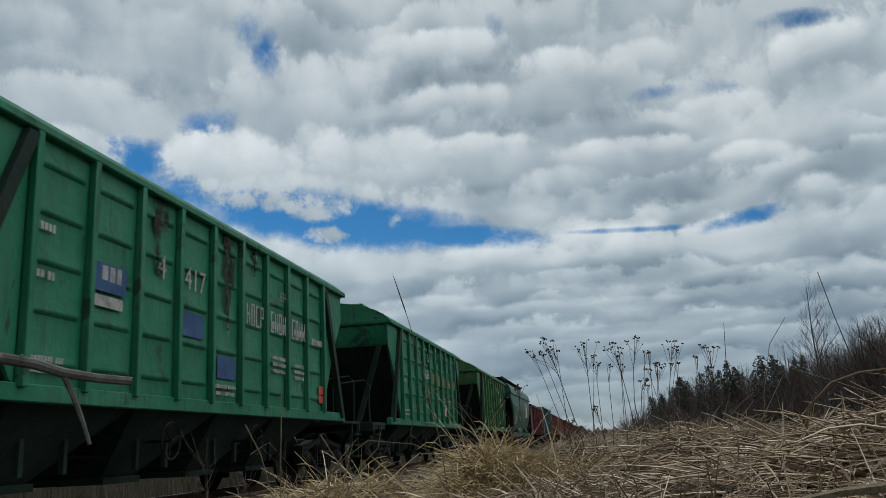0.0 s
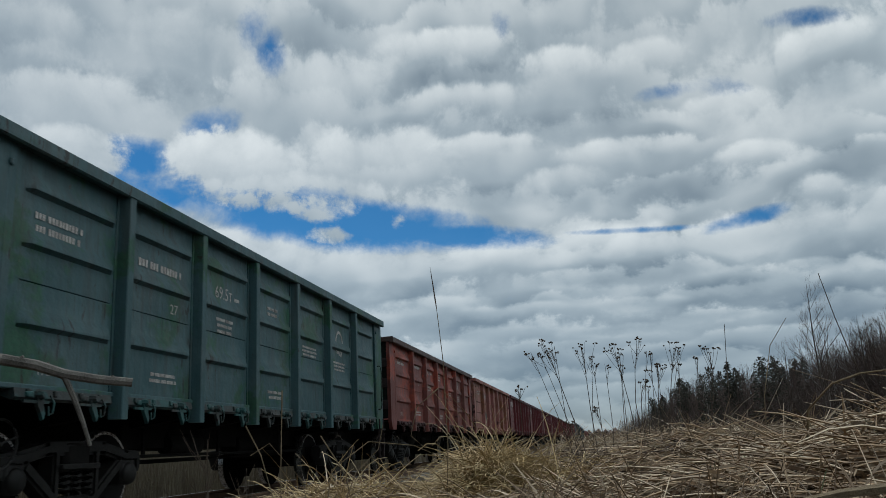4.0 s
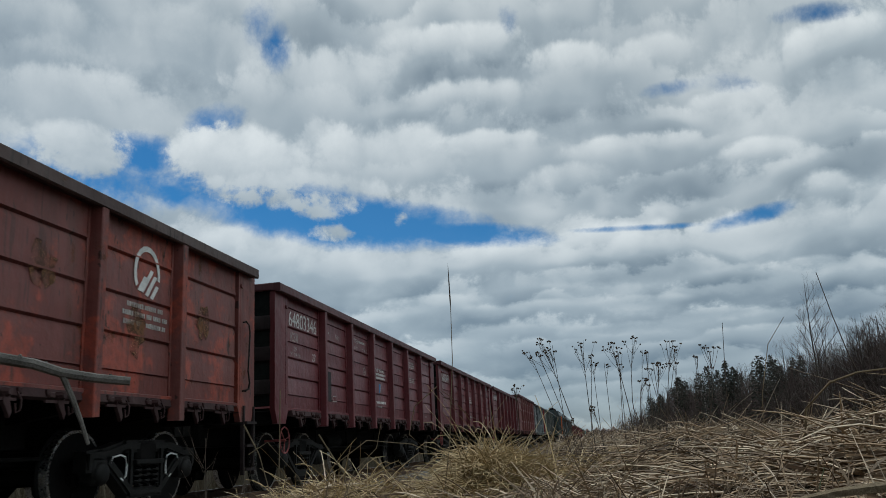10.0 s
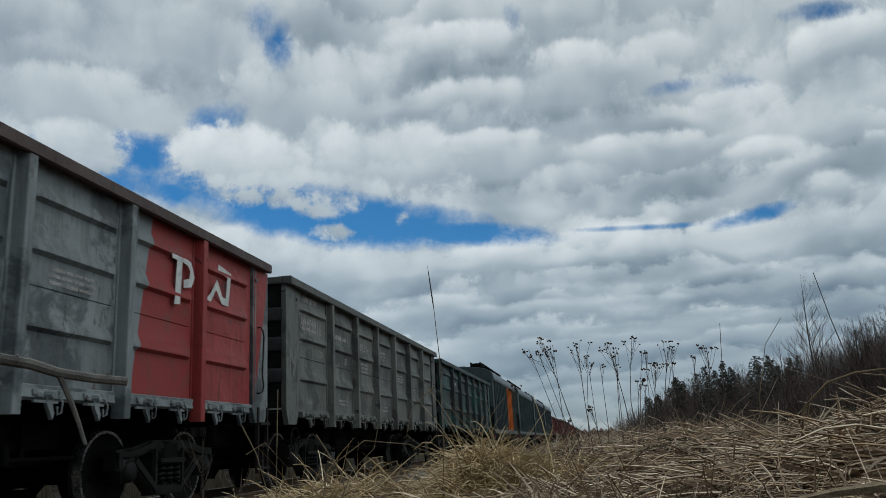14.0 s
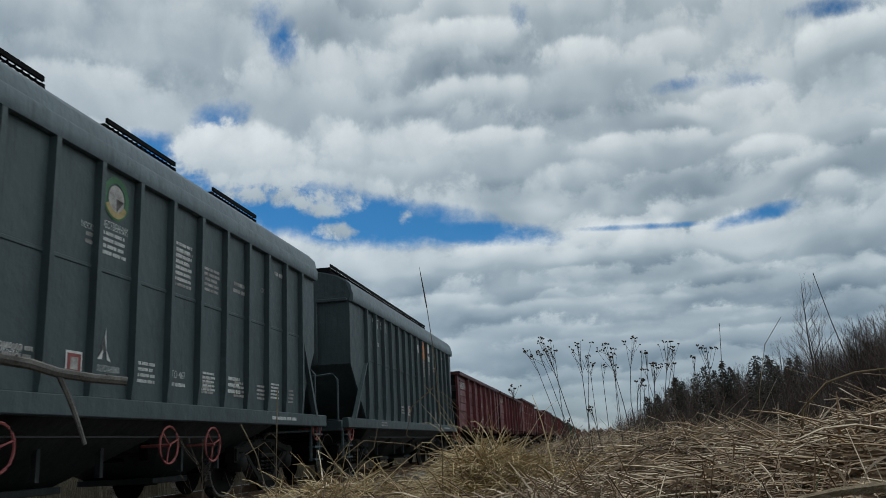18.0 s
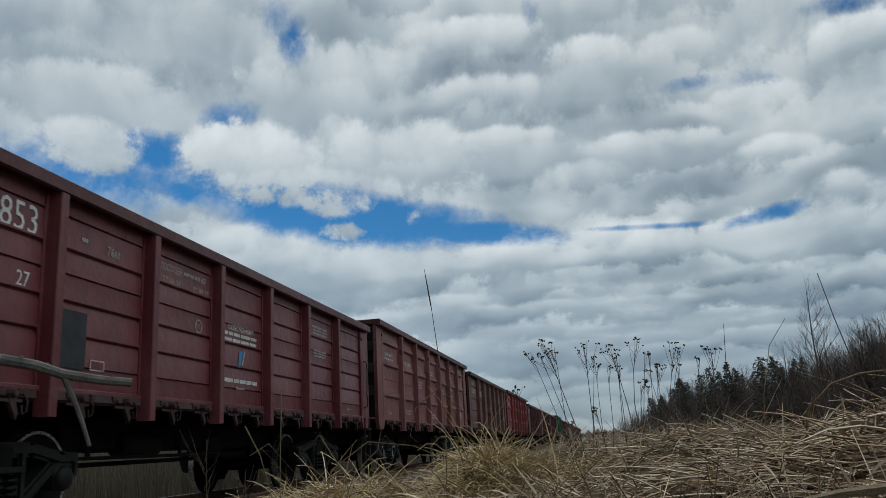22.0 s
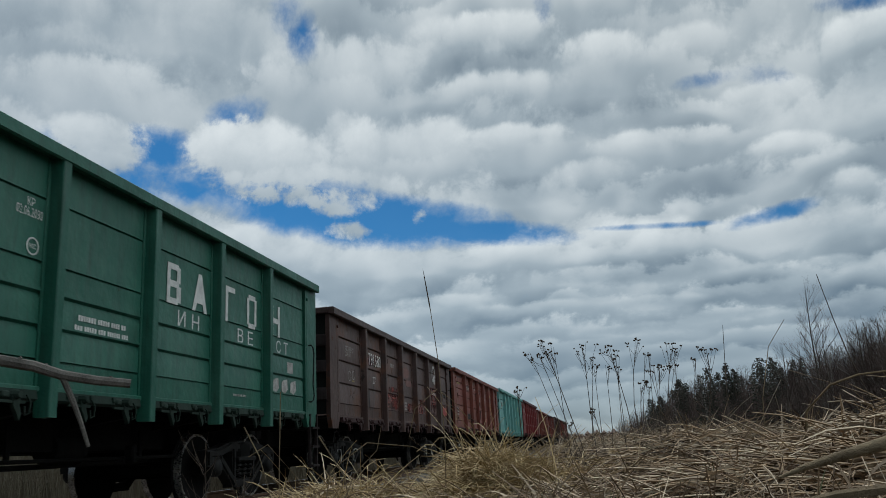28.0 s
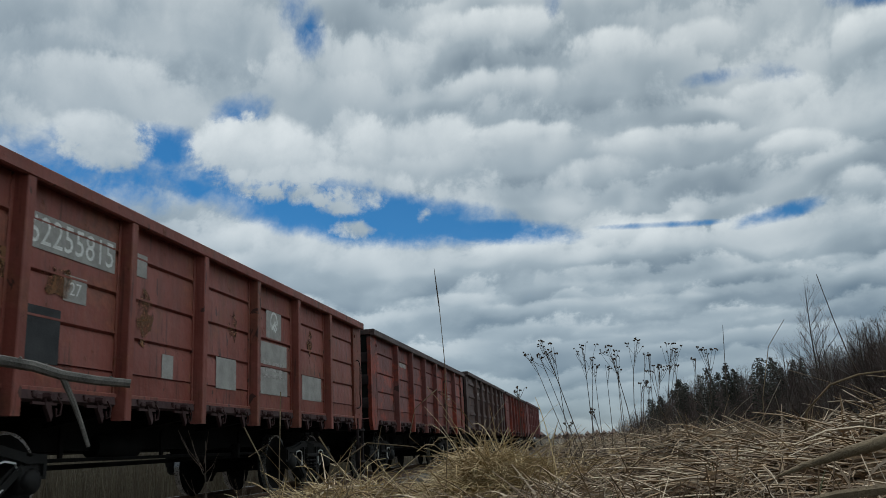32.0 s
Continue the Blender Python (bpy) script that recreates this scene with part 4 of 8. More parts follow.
def make_box_hopper(name, body, dark):
    """A covered grain hopper with straight ribbed sides and raked ends."""
    root = new(name)
    H, T, ZE, ZR = 5.25, 4.02, 3.68, 4.20
    posts = [0.8933 * (k - 4.5) for k in range(10)]
    for sx in (-1, 1):
        part("sill", cached("hopper_sill", lambda s: s.box((0, 0, 1.22), (0.12, 10.6, 0.16), 0.01)), body, root, m=pose(sx * 1.48, 0, 0))
    part("centre_sill", cached("hopper_centre", lambda s: s.box((0, 0, 1.05), (0.4, 13.3, 0.28), 0.02)), M_STEEL, root)
    wall = part("side_wall", cached("hopper_eave", lambda s: s.box((1.535, 0, ZE - 0.03), (0.11, 2 * H, 0.09), 0.015)), body, root)
    for a, b in zip(posts, posts[1:]):
        part("side_panel", cached("panel_ribbed", panel_shape("ribbed", 0.865, 1.30, ZE - 0.06)), body, wall, m=pose(0, (a + b) / 2, 0))
    for y in posts:
        part("post", cached("hopper_post", lambda s: s.box((1.545, 0, (1.26 + ZE) / 2 - 0.03), (0.085, 0.085, ZE - 1.32), 0.01)), body, wall, m=pose(0, y, 0))
    for sy in (-1, 1):
        tri = cached(f"end_plate{sy}", lambda s: s.prism([(sy * (T + 0.045), 1.30), (sy * (T + 0.10), 1.32), (sy * 4.78, 2.50), (sy * H, 3.08), (sy * H, ZE - 0.08), (sy * (T + 0.045), ZE - 0.08)], 0, 1.44, 1.50))
        part("end_plate", tri, body, wall)
        part("end_strut", cached(f"end_strut{sy}", lambda s: s.prism([(sy * (T + 0.02), 3.58), (sy * (T + 0.17), 3.58), (sy * 5.17, 1.20), (sy * 5.02, 1.20)], 0, 1.48, 1.585)), M_SHADEBLACK if body is HOPPEROLIVE else SHADEDGREEN, root)
        slope = cached("raked_end", lambda s: s.prism([(-H, ZE), (-H, 3.08), (-4.08, 1.20), (-3.98, 1.20), (-H + 0.08, 3.10), (-H + 0.08, ZE)], 0, -1.46, 1.46) and None)
        # the raked end is coloured black for the shade under its overhang
        e = part("end_wall", slope, M_SHADEBLACK, root, m=pose(0, 0, 0, 0, 0, 0 if sy < 0 else 180))
        part("gable", cached("gable", lambda s: s.prism([(1.5, ZE - 0.1), *arc_roof(1.52, ZE, ZR - 0.02, 14, 1.45), (-1.5, ZE - 0.1)], 1, -H - 0.03, -H + 0.03)), body, e)
        part("end_band", cached("end_band", lambda s: s.prism([(-H - 0.02, ZE - 0.12), (-H - 0.02, 3.10), (-H + 0.01, 3.06), (-H + 0.03, 3.10), (-H + 0.03, ZE - 0.12)], 0, -1.44, 1.44)), body, e)
        part("gable_beam", cached("gable_beam", lambda s: s.box((0, -H - 0.04, ZE - 0.03), (3.16, 0.08, 0.09), 0.01)), body, e)
        for sx in (-1, 1):
            part("brace", cached(f"brace{sx}", lambda s: s.prism([(sx * 0.62, 1.18), (sx * 0.75, 1.18), (sx * 1.35, 3.1), (sx * 1.22, 3.1)], 1, -H - 0.02, -H + 0.06)), SHADEDGREEN, e)
        part("ladder", cached("hopper_ladder", lambda s: [s.tube([(x, -H - 0.06, 1.2), (x, -H - 0.06, 3.6)], 0.016, 5) for x in (-0.65, -0.30)] and [s.tube([(-0.65, -H - 0.06, z), (-0.30, -H - 0.06, z)], 0.012, 5) for z in (1.5, 1.85, 2.2, 2.55, 2.9, 3.25, 3.55)] and None), SHADEDGREEN, e)
        part("platform", cached("platform", platform_shape), SHADEDGREEN, root, m=pose(0, sy * 6.05, 0, 0, 0, 0 if sy < 0 else 180))
        part("end_steps", cached("end_steps", end_steps_shape), SHADEDGREEN, root, m=pose(1.42, sy * 6.3, 0))
        make_bogie(root, sy * 5.12)
    part("side_wall", cached("hopper_far", lambda s: s.prism([(-H, ZE), (-H, 3.08), (-4.08, 1.25), (4.08, 1.25), (H, 3.08), (H, ZE)], 0, -1.52, -1.46)), body, root)
    roof = part("roof", cached("hopper_roof", lambda s: s.prism([*arc_roof(1.56, ZE, ZR, 14, 1.45), *[(x * 0.97, z - 0.05) for x, z in arc_roof(1.56, ZE, ZR, 14, 1.45)][::-1]], 1, -H, H, True)), dark, root)
    for k in range(4):
        part("roof_hatch", cached("roof_hatch", lambda s: s.box((0.35, 0, 4.21), (0.7, 1.5, 0.10), 0.03)), dark, roof, m=pose(0, -3.9 + 2.6 * k, 0))
    for k in range(4):
        # the funnels' near-black green stands in for the shade beneath the body
        part("funnel", cached("hopper_funnel", funnel_shape(0.99, 1.42, 1.18, 0.34, 0.62, 0.42)), SHADEDGREEN, root, "sooty green discharge funnel", pose(0, -3.0 + 2.0 * k, 0))
    for y in (-1.35, 1.1):
        part("handwheel", cached("handwheel", handwheel_shape), M_PINKP if body is HOPPEROLIVE else M_CAST, root, m=pose(1.50, y, 0.80))
    part("brake_gear", cached("brake_gear", brake_gear), M_STEEL, root)
    draft_gear(root, 6.65, body)
    return root


def barrel_shape(levels, power=5.0, n=96):
    """A lofted body: each level is (z, half width, half length)."""
    def build(s):
        v = []
        for z, w, l in levels:
            for k in range(n):
                a = 2 * math.pi * (k + 0.5) / n
                c, d = math.cos(a), math.sin(a)
                # longer straight sides than ends
                v.append((w * math.copysign(abs(c) ** (2 / power), c), l * math.copysign(abs(d) ** (2 / power), d), z))
        f = [(i * n + k, i * n + (k + 1) % n, (i + 1) * n + (k + 1) % n, (i + 1) * n + k) for i in range(len(levels) - 1) for k in range(n)]
        s.add(v, f, True)
        s.add(v[:n], [list(range(n))[::-1]])
        s.add(v[-n:], [list(range(n))])
    return build


def walkway_shape(half, x0, x1, z):
    def build(s):
        for i in range(7):
            s.box((x0 + (x1 - x0) * (i + 0.5) / 7, 0, z), (0.012, 2 * half, 0.025))
        for i in range(int(half * 2 / 0.11)):
            s.box(((x0 + x1) / 2, -half + 0.05 + 0.11 * i, z), (x1 - x0, 0.016, 0.025))
        for x in (x0, x1):
            s.box((x, 0, z + 0.05), (0.03, 2 * half, 0.06))
            s.box((x, 0, z - 0.10), (0.03, 2 * half, 0.03))
        k = int(half * 2 / 0.62)
        for i in range(k + 1):
            y = -half + i * 2 * half / k
            s.box(((x0 + x1) / 2, y, z - 0.11), (x1 - x0, 0.07, 0.22))
    return build


def make_barrel_hopper(name, body, dark):
    root = new(name)
    levels = [(1.24, 1.22, 5.30), (1.45, 1.38, 5.26), (1.75, 1.48, 5.26), (1.95, 1.52, 5.32), (2.15, 1.555, 5.42), (2.5, 1.585, 5.74), (2.87, 1.57, 6.16), (3.1, 1.55, 6.42), (3.24, 1.535, 6.52), (3.36, 1.52, 6.55)]
    hull = part("hull", cached("barrel", barrel_shape(levels, 60.0)), body, root)
    part("eave", cached("barrel_eave", lambda s: s.prism([(1.50, 3.34), (1.60, 3.35), (1.60, 3.41), (1.50, 3.43)], 1, -6.58, 6.58)), body, root)
    roof = part("roof", cached("barrel_roof", lambda s: s.prism(arc_roof(1.56, 3.40, 4.28, 16), 1, -6.55, 6.55, True)), body, root)
    for sy in (-1, 1):
        # the end slope and its brace carry the alcove's deep shade as black colour
        part("end_sheet", cached("barrel_end", lambda s: s.prism([(-6.35, 3.08), (-6.12, 2.87), (-5.70, 2.5), (-5.38, 2.15), (-5.28, 1.95), (-5.22, 1.75), (-5.22, 1.45), (-5.29, 1.45), (-5.29, 1.75), (-5.35, 1.95), (-5.45, 2.15), (-5.77, 2.5), (-6.19, 2.87), (-6.42, 3.08)], 0, -1.47, 1.47)), M_SHADEBLACK, root, "soot-black end slope", pose(0, 0, 0, 0, 0, 0 if sy < 0 else 180))
        part("end_brace", cached("barrel_brace", lambda s: s.prism([(0.55, 1.2), (0.68, 1.2), (1.0, 3.1), (0.87, 3.1)], 1, -0.05, 0.05)), M_SHADEBLACK, root, m=pose(0, sy * 5.6, 0))
    part("walkway", cached("barrel_walkway", walkway_shape(6.05, 0.50, 0.98, 4.36)), M_STEEL, roof, "dark steel roof walkway with mesh")
    part("roof_rail", cached("barrel_rail", lambda s: s.tube([(0.98, 6.07, 4.2), (0.98, 6.07, 4.44), (0.98, 6.32, 4.44), (1.0, 6.42, 4.34), (1.0, 6.42, 3.95)], 0.014, 5)), M_STEEL, roof)
    for k in range(5):
        part("roof_hatch", cached("barrel_hatch", lambda s: s.lathe([(0.0, 4.44), (0.30, 4.42), (0.34, 4.36), (0.34, 4.15)], 2, (0, 0, 0), 16)), dark, roof, m=pose(-0.2, -4.2 + 2.1 * k, 0))
    for sx in (-1, 1):
        part("sill", cached("barrel_sill", lambda s: s.box((0, 0, 1.02), (0.12, 12.4, 0.24), 0.01)), body, root, m=pose(sx * 1.42, 0, 0))
    part("centre_sill", cached("barrel_centre", lambda s: s.box((0, 0, 1.05), (0.4, 13.3, 0.28), 0.02)), M_STEEL, root)
    for y, l in ((-2.0, 2.6), (2.6, 1.3)):
        part("step_board", cached(f"board{l}", lambda s: s.prism([(1.36, 1.16), (1.56, 1.16), (1.57, 1.20), (1.50, 1.40), (1.36, 1.42)], 1, -l / 2, l / 2)), body, root, m=pose(0, y, 0))
    for k in range(3):
        part("funnel", cached("barrel_funnel", funnel_shape(1.3, 1.2, 1.25, 0.35, 0.5, 0.50)), M_STEEL, root, "black discharge funnel", pose(0, -2.8 + 2.8 * k, 0))
    for sy in (-1, 1):
        part("platform", cached("platform", platform_shape), SHADEDGREEN, root, m=pose(0, sy * 6.05, 0, 0, 0, 0 if sy < 0 else 180))
        part("end_steps", cached("end_steps", end_steps_shape), SHADEDGREEN, root, m=pose(1.42, sy * 6.3, 0))
        make_bogie(root, sy * 5.0)
    part("handwheel", cached("handwheel", handwheel_shape), M_PINKP, root, m=pose(1.50, -5.6, 1.05))
    part("brake_gear", cached("brake_gear", brake_gear), M_STEEL, root)
    draft_gear(root, 6.65, body)
    return root


def make_grain_hopper(name, body, roof_paint, H=6.25, walk_z=4.66, bright=None, hatches=False, wheels=False):
    """A modern covered grain hopper: close ribs, round-shouldered roof."""
    root = new(name)
    ZE = 3.70
    n, first, step = (15, -5.10, 0.754) if H > 6 else (16, -(H - 0.55), 2 * (H - 0.55) / 15)
    posts = [first + step * k for k in range(n)]
    tag = f"{H}"
    for sx in (-1, 1):
        part("sill", cached("grain_sill" + tag, lambda s: s.box((0, 0, 1.13), (0.14, 2 * H + 0.9, 0.20), 0.012)), body, root, m=pose(sx * 1.50, 0, 0))
    part("centre_sill", cached("grain_centre" + tag, lambda s: s.box((0, 0, 1.05), (0.4, 2 * H + 0.9, 0.28), 0.02)), M_STEEL, root)
    wall = part("side_wall", cached("grain_eave" + tag, lambda s: s.prism([(1.46, ZE - 0.02), (1.57, ZE - 0.02), (1.585, ZE + 0.02), (1.585, ZE + 0.16), (1.56, ZE + 0.20), (1.46, ZE + 0.20)], 1, -H, H)), roof_paint, root)
    for i, (a, b) in enumerate(zip(posts, posts[1:])):
        mat = (bright or {}).get(i, body)
        part("side_panel", cached("grain_panel" + tag, lambda s: s.prism([(1.46, 1.24), (1.50, 1.24), (1.50, 2.52), (1.512, 2.53), (1.512, 2.56), (1.50, 2.57), (1.50, ZE), (1.46, ZE)], 1, -step / 2 + 0.01, step / 2 - 0.01)), mat, wall, m=pose(0, (a + b) / 2, 0))
    for i, y in enumerate(posts):
        mat = body if not bright else (bright.get(i, body) if bright.get(i) is bright.get(i - 1) else body)
        part("post", cached("grain_post", lambda s: s.prism([(1.47, 1.23), (1.56, 1.23), (1.585, 1.5), (1.585, ZE - 0.03), (1.47, ZE - 0.03)], 1, -0.035, 0.035)), mat, wall, m=pose(0, y, 0))
    for sy in (-1, 1):
        y0 = abs(posts[0] if sy < 0 else posts[-1])
        part("end_plate", cached(f"grain_plate{sy}{tag}", lambda s: s.prism([(sy * (y0 + 0.04), 1.24), (sy * (H - 0.05), 2.30), (sy * H, 2.36), (sy * H, ZE), (sy * (y0 + 0.04), ZE)], 0, 1.45, 1.50)), body, wall)
        part("end_strut", cached(f"grain_strut{sy}{tag}", lambda s: s.prism([(sy * (y0 + 0.05), 2.45), (sy * (y0 + 0.12), 2.45), (sy * (H - 0.02), 1.2), (sy * (H - 0.12), 1.2)], 0, 1.49, 1.575)), body, root)
        e = part("end_wall", cached("grain_end" + tag, lambda s: s.prism([(-H, ZE + 0.1), (-H, 2.36), (-H + 0.55, 1.9), (-H + 1.6, 1.1), (-H + 1.7, 1.1), (-H + 0.1, 2.38), (-H + 0.1, ZE + 0.1)], 0, -1.46, 1.46)), body, root, m=pose(0, 0, 0, 0, 0, 0 if sy < 0 else 180))
        part("gable", cached("grain_gable" + tag, lambda s: s.prism([(1.5, ZE), *[(x, z) for x, z in arc_roof(1.52, ZE + 0.16, 4.42)], (-1.5, ZE)], 1, -H - 0.02, -H + 0.04)), body, e)
        for x in (-0.75, 0.0, 0.75):
            part("end_rib", cached("grain_rib" + tag, lambda s: s.box((0, -H - 0.03, 3.05), (0.07, 0.07, 1.35), 0.01)), body, e, m=pose(x, 0, 0))
        part("end_beam", cached("grain_beam" + tag, lambda s: s.box((0, -H - 0.03, ZE + 0.02), (2.9, 0.07, 0.07), 0.01)), body, e)
        part("platform", cached("platform", platform_shape), body, root, m=pose(0, sy * (H - 0.05), 0, 0, 0, 0 if sy < 0 else 180))
        part("end_steps", cached("end_steps", end_steps_shape), body, root, m=pose(1.42, sy * (H + 0.2), 0))
        make_bogie(root, sy * 4.9)
    part("side_wall", cached("grain_far" + tag, lambda s: s.prism([(-H, ZE + 0.1), (-H, 2.36), (-H + 1.4, 1.2), (H - 1.4, 1.2), (H, 2.36), (H, ZE + 0.1)], 0, -1.52, -1.46)), body, root)
    roof = part("roof", cached("grain_roof" + tag, lambda s: s.prism([*arc_roof(1.57, ZE + 0.16, 4.44, 14), *[(x * 0.96, z - 0.06) for x, z in arc_roof(1.57, ZE + 0.16, 4.44, 14)][::-1]], 1, -H, H, True)), roof_paint, root)
    if hatches:
        for k in range(4):
            part("walkway", cached("short_walkway", walkway_shape(0.85, 0.30, 0.80, walk_z)), M_STEEL, roof, "short dark steel walkway beside a hatch", pose(0, -4.35 + 2.9 * k, 0))
    else:
        part("walkway", cached("grain_walkway" + tag, walkway_shape(H - 0.9, 0.30, 0.80, walk_z)), M_STEEL, roof, "dark steel roof walkway")
    for k in range(4):
        part("roof_hatch", cached("grain_hatch", lambda s: s.box((-0.3, 0, 4.47), (0.7, 1.6, 0.14), 0.03)), roof_paint, roof, m=pose(0, -4.2 + 2.8 * k, 0))
    for k in range(3):
        part("funnel", cached("grain_funnel" + tag, funnel_shape(H / 3 - 0.35, 1.40, 1.06, 0.42, 0.50, 0.36)), SLATEDARK, root, "dark discharge funnel", pose(0, (k - 1) * 2.9, 0))
    part("handwheel", cached("handwheel", handwheel_shape), M_PINKP, root, m=pose(1.50, -H - 0.1, 1.0))
    part("handwheel", cached("handwheel", handwheel_shape), M_PINKP, root, m=pose(1.50, H + 0.1, 1.0))
    for y in (-1.82, 1.0, 2.12) if wheels else ():
        part("handwheel", cached("handwheel", handwheel_shape), M_PINKP, root, "pale red discharge handwheel", pose(1.55, y, 0.75))
    part("gate_shaft", cached("gate_shaft", lambda s: s.tube([(1.50, -4.9, 0.84), (1.50, 2.4, 0.84)], 0.016, 6)), M_CAST, root)
    part("brake_gear", cached("brake_gear", brake_gear), M_STEEL, root)
    draft_gear(root, H + 0.4, body)
    return root


# ---- the train: 44 wagons, their middles measured along the train ----
TRAIN = []
SPEEDS = ((0, 17.74), (12, 17.25), (16, 17.08), (20, 16.94), (32, 16.616))


def run(t):
    """How far the train has come at t seconds; it slows slightly."""
    d = 0.0
    for (a, va), (b, vb) in zip(SPEEDS, SPEEDS[1:]):
        u = min(max(t, a), b)
        ve = va + (vb - va) * (u - a) / (b - a)
        d += (va + ve) / 2 * (u - a)
    return d


def enlist(root, middle, label, category="wagon"):
    tagged(root, label, category, "wagons of the goods train")
    root.matrix_basis = pose(TRACK, middle, 0)
    TRAIN.append((root, middle))
    return root


for middle, body, dark, label in ((10.29, HOPPERGREEN, HOPPERGREEN, "green covered grain hopper wagon with stained ribbed sides"),
                                  (24.60, HOPPERGREEN, HOPPERGREEN, "bright green covered grain hopper wagon with ribbed sides"),
                                  (39.90, HOPPEROLIVE, HOPPEROLIVE, "olive and green covered hopper wagon with flaking paint")):
    enlist(make_box_hopper("hopper_wagon", body, dark), middle, label)
enlist(make_barrel_hopper("hopper_wagon", BARRELGREEN, BARRELGREEN), 54.50, "bottle green rounded hopper wagon with roof walkway")

GONDOLAS = (  # order in the train, height, kind of side, paint, label
    (4, 3.27, "plain", MAROON, "maroon open goods wagon with ribbed steel sides"),
    (5, 3.55, "stamped", TEAL, "dark teal open goods wagon with pressed panels"),
    (6, 3.30, "stamped", RUSTRED, "rusty red open goods wagon"),
    (7, 3.27, "board", PINKBROWN, "faded pink-brown open goods wagon with rust patches"),
    (8, 3.27, "plain", MAROON, "maroon open goods wagon in fresh paint"),
    (9, 3.27, "plain", MAROON, "maroon open goods wagon in fresh paint"),
    (10, 3.27, "plain", MAROON, "maroon open goods wagon in fresh paint"),
    (11, 3.27, "plain", MAROON, "maroon open goods wagon in fresh paint"),
    (12, 3.30, "board", RUSTRED, "rusty red-brown open goods wagon"),
    (13, 3.27, "plain", MAROON, "maroon open goods wagon in fresh paint"),
    (14, 3.27, "plain", MAROON, "maroon open goods wagon in fresh paint"),
    (15, 3.27, "plain", MAROON, "maroon open goods wagon in fresh paint"),
    (16, 3.58, "stamped", OLDROSE, "dull rose-red open goods wagon with pressed panels"),
    (17, 3.50, "stamped", GREYPAINT, "pale grey open goods wagon with two red panels"),
    (18, 3.50, "stamped", GREYGREEN, "dirty grey open goods wagon with pressed panels"),
    (19, 3.40, "stamped", BLACKGREEN, "sooty black and green open goods wagon"),
    (24, 3.27, "plain", MAROON, "maroon open goods wagon in fresh paint"),
    (25, 3.27, "plain", MAROON, "maroon open goods wagon in fresh paint"),
    (26, 3.52, "stamped", OLDROSE, "dull rose-red open goods wagon with pressed panels"),
    (27, 3.27, "plain", MAROON, "maroon open goods wagon in fresh paint"),
    (28, 3.58, "stamped", OLDROSE, "dull rose-red open goods wagon with dented panels"),
    (29, 3.45, "board", BROWNRED, "red-brown open goods wagon with a round white emblem"),
    (30, 3.50, "stamped", BRIGHTRED, "red oxide open goods wagon with pressed panels"),
    (31, 3.30, "broad", DARKMAROON, "dark maroon open goods wagon"),
    (32, 3.30, "broad", DARKMAROON, "dark maroon open goods wagon"),
    (33, 3.30, "broad", DARKMAROON, "dark maroon open goods wagon"),
    (34, 3.60, "tall", DEEPGREEN, "deep green open goods wagon with white lettering"),
    (35, 3.35, "board", BROWNBLACK, "dark brown open goods wagon with scarlet lower boards"),
    (36, 3.36, "planked", BRICK, "brick-red open goods wagon with faded marks"),
    (37, 3.45, "board", TURQUOISE, "turquoise open goods wagon with rust chips and yellow paint"),
    (38, 3.50, "stamped", BRIGHTRED, "red open goods wagon with scraped pressed panels"),
    (39, 3.30, "board", BRICK, "brick-red open goods wagon with grey overpainted patches"),
    (40, 3.30, "board", RUSTRED, "rusty red open goods wagon"),
    (41, 3.45, "stamped", BROWNBLACK, "dark brown open goods wagon"),
    (42, 3.45, "board", RUSTRED, "rusty red open goods wagon"),
    (43, 3.50, "stamped", OLDROSE, "dull red open goods wagon at the tail"),
)
WAGON = {}
for k, top, kind, body, label in GONDOLAS:
    middle = 68.77 + 13.92 * (k - 4) if k < 20 else 349.62 + 13.92 * (k - 24)
    ends = {17: {5: REDGREY, 6: SIGNALRED}}.get(k)
    WAGON[k] = enlist(make_gondola("open_wagon", top, kind, body, ends, kind in ("board", "planked") or k in (26, 28)), middle, label)
WAGON[20] = enlist(make_grain_hopper("hopper_wagon", SLATE, SLATEROOF, 5.75, bright={i: HOPPERORANGE for i in range(8, 13)}), 291.5, "slate grey and orange covered grain hopper wagon")
for k, middle in ((21, 305.9), (22, 320.6), (23, 335.4)):
    WAGON[k] = enlist(make_grain_hopper("hopper_wagon", SLATE, SLATEROOF, hatches=k == 22, wheels=k == 22), middle, "slate grey covered grain hopper wagon with white lettering")
for k in range(4):
    WAGON[k] = TRAIN[k][0]


# the red end of the grey wagon takes in a post
for ob in [c for w in WAGON[17].children if w.name.startswith("side_wall") for c in w.children]:
    if (ob.name.startswith("post") and ob.matrix_basis.translation.y > 4):
        ob.material_slots[0].material = SIGNALRED


# ---- marks painted on the wagons ----
FACE = Matrix(((0, 0, 1, 0), (1, 0, 0, 0), (0, 1, 0, 0), (0, 0, 0, 1)))  # flat marks turned to the wagon's side
TEXTS = {}
marks = random.Random(31)


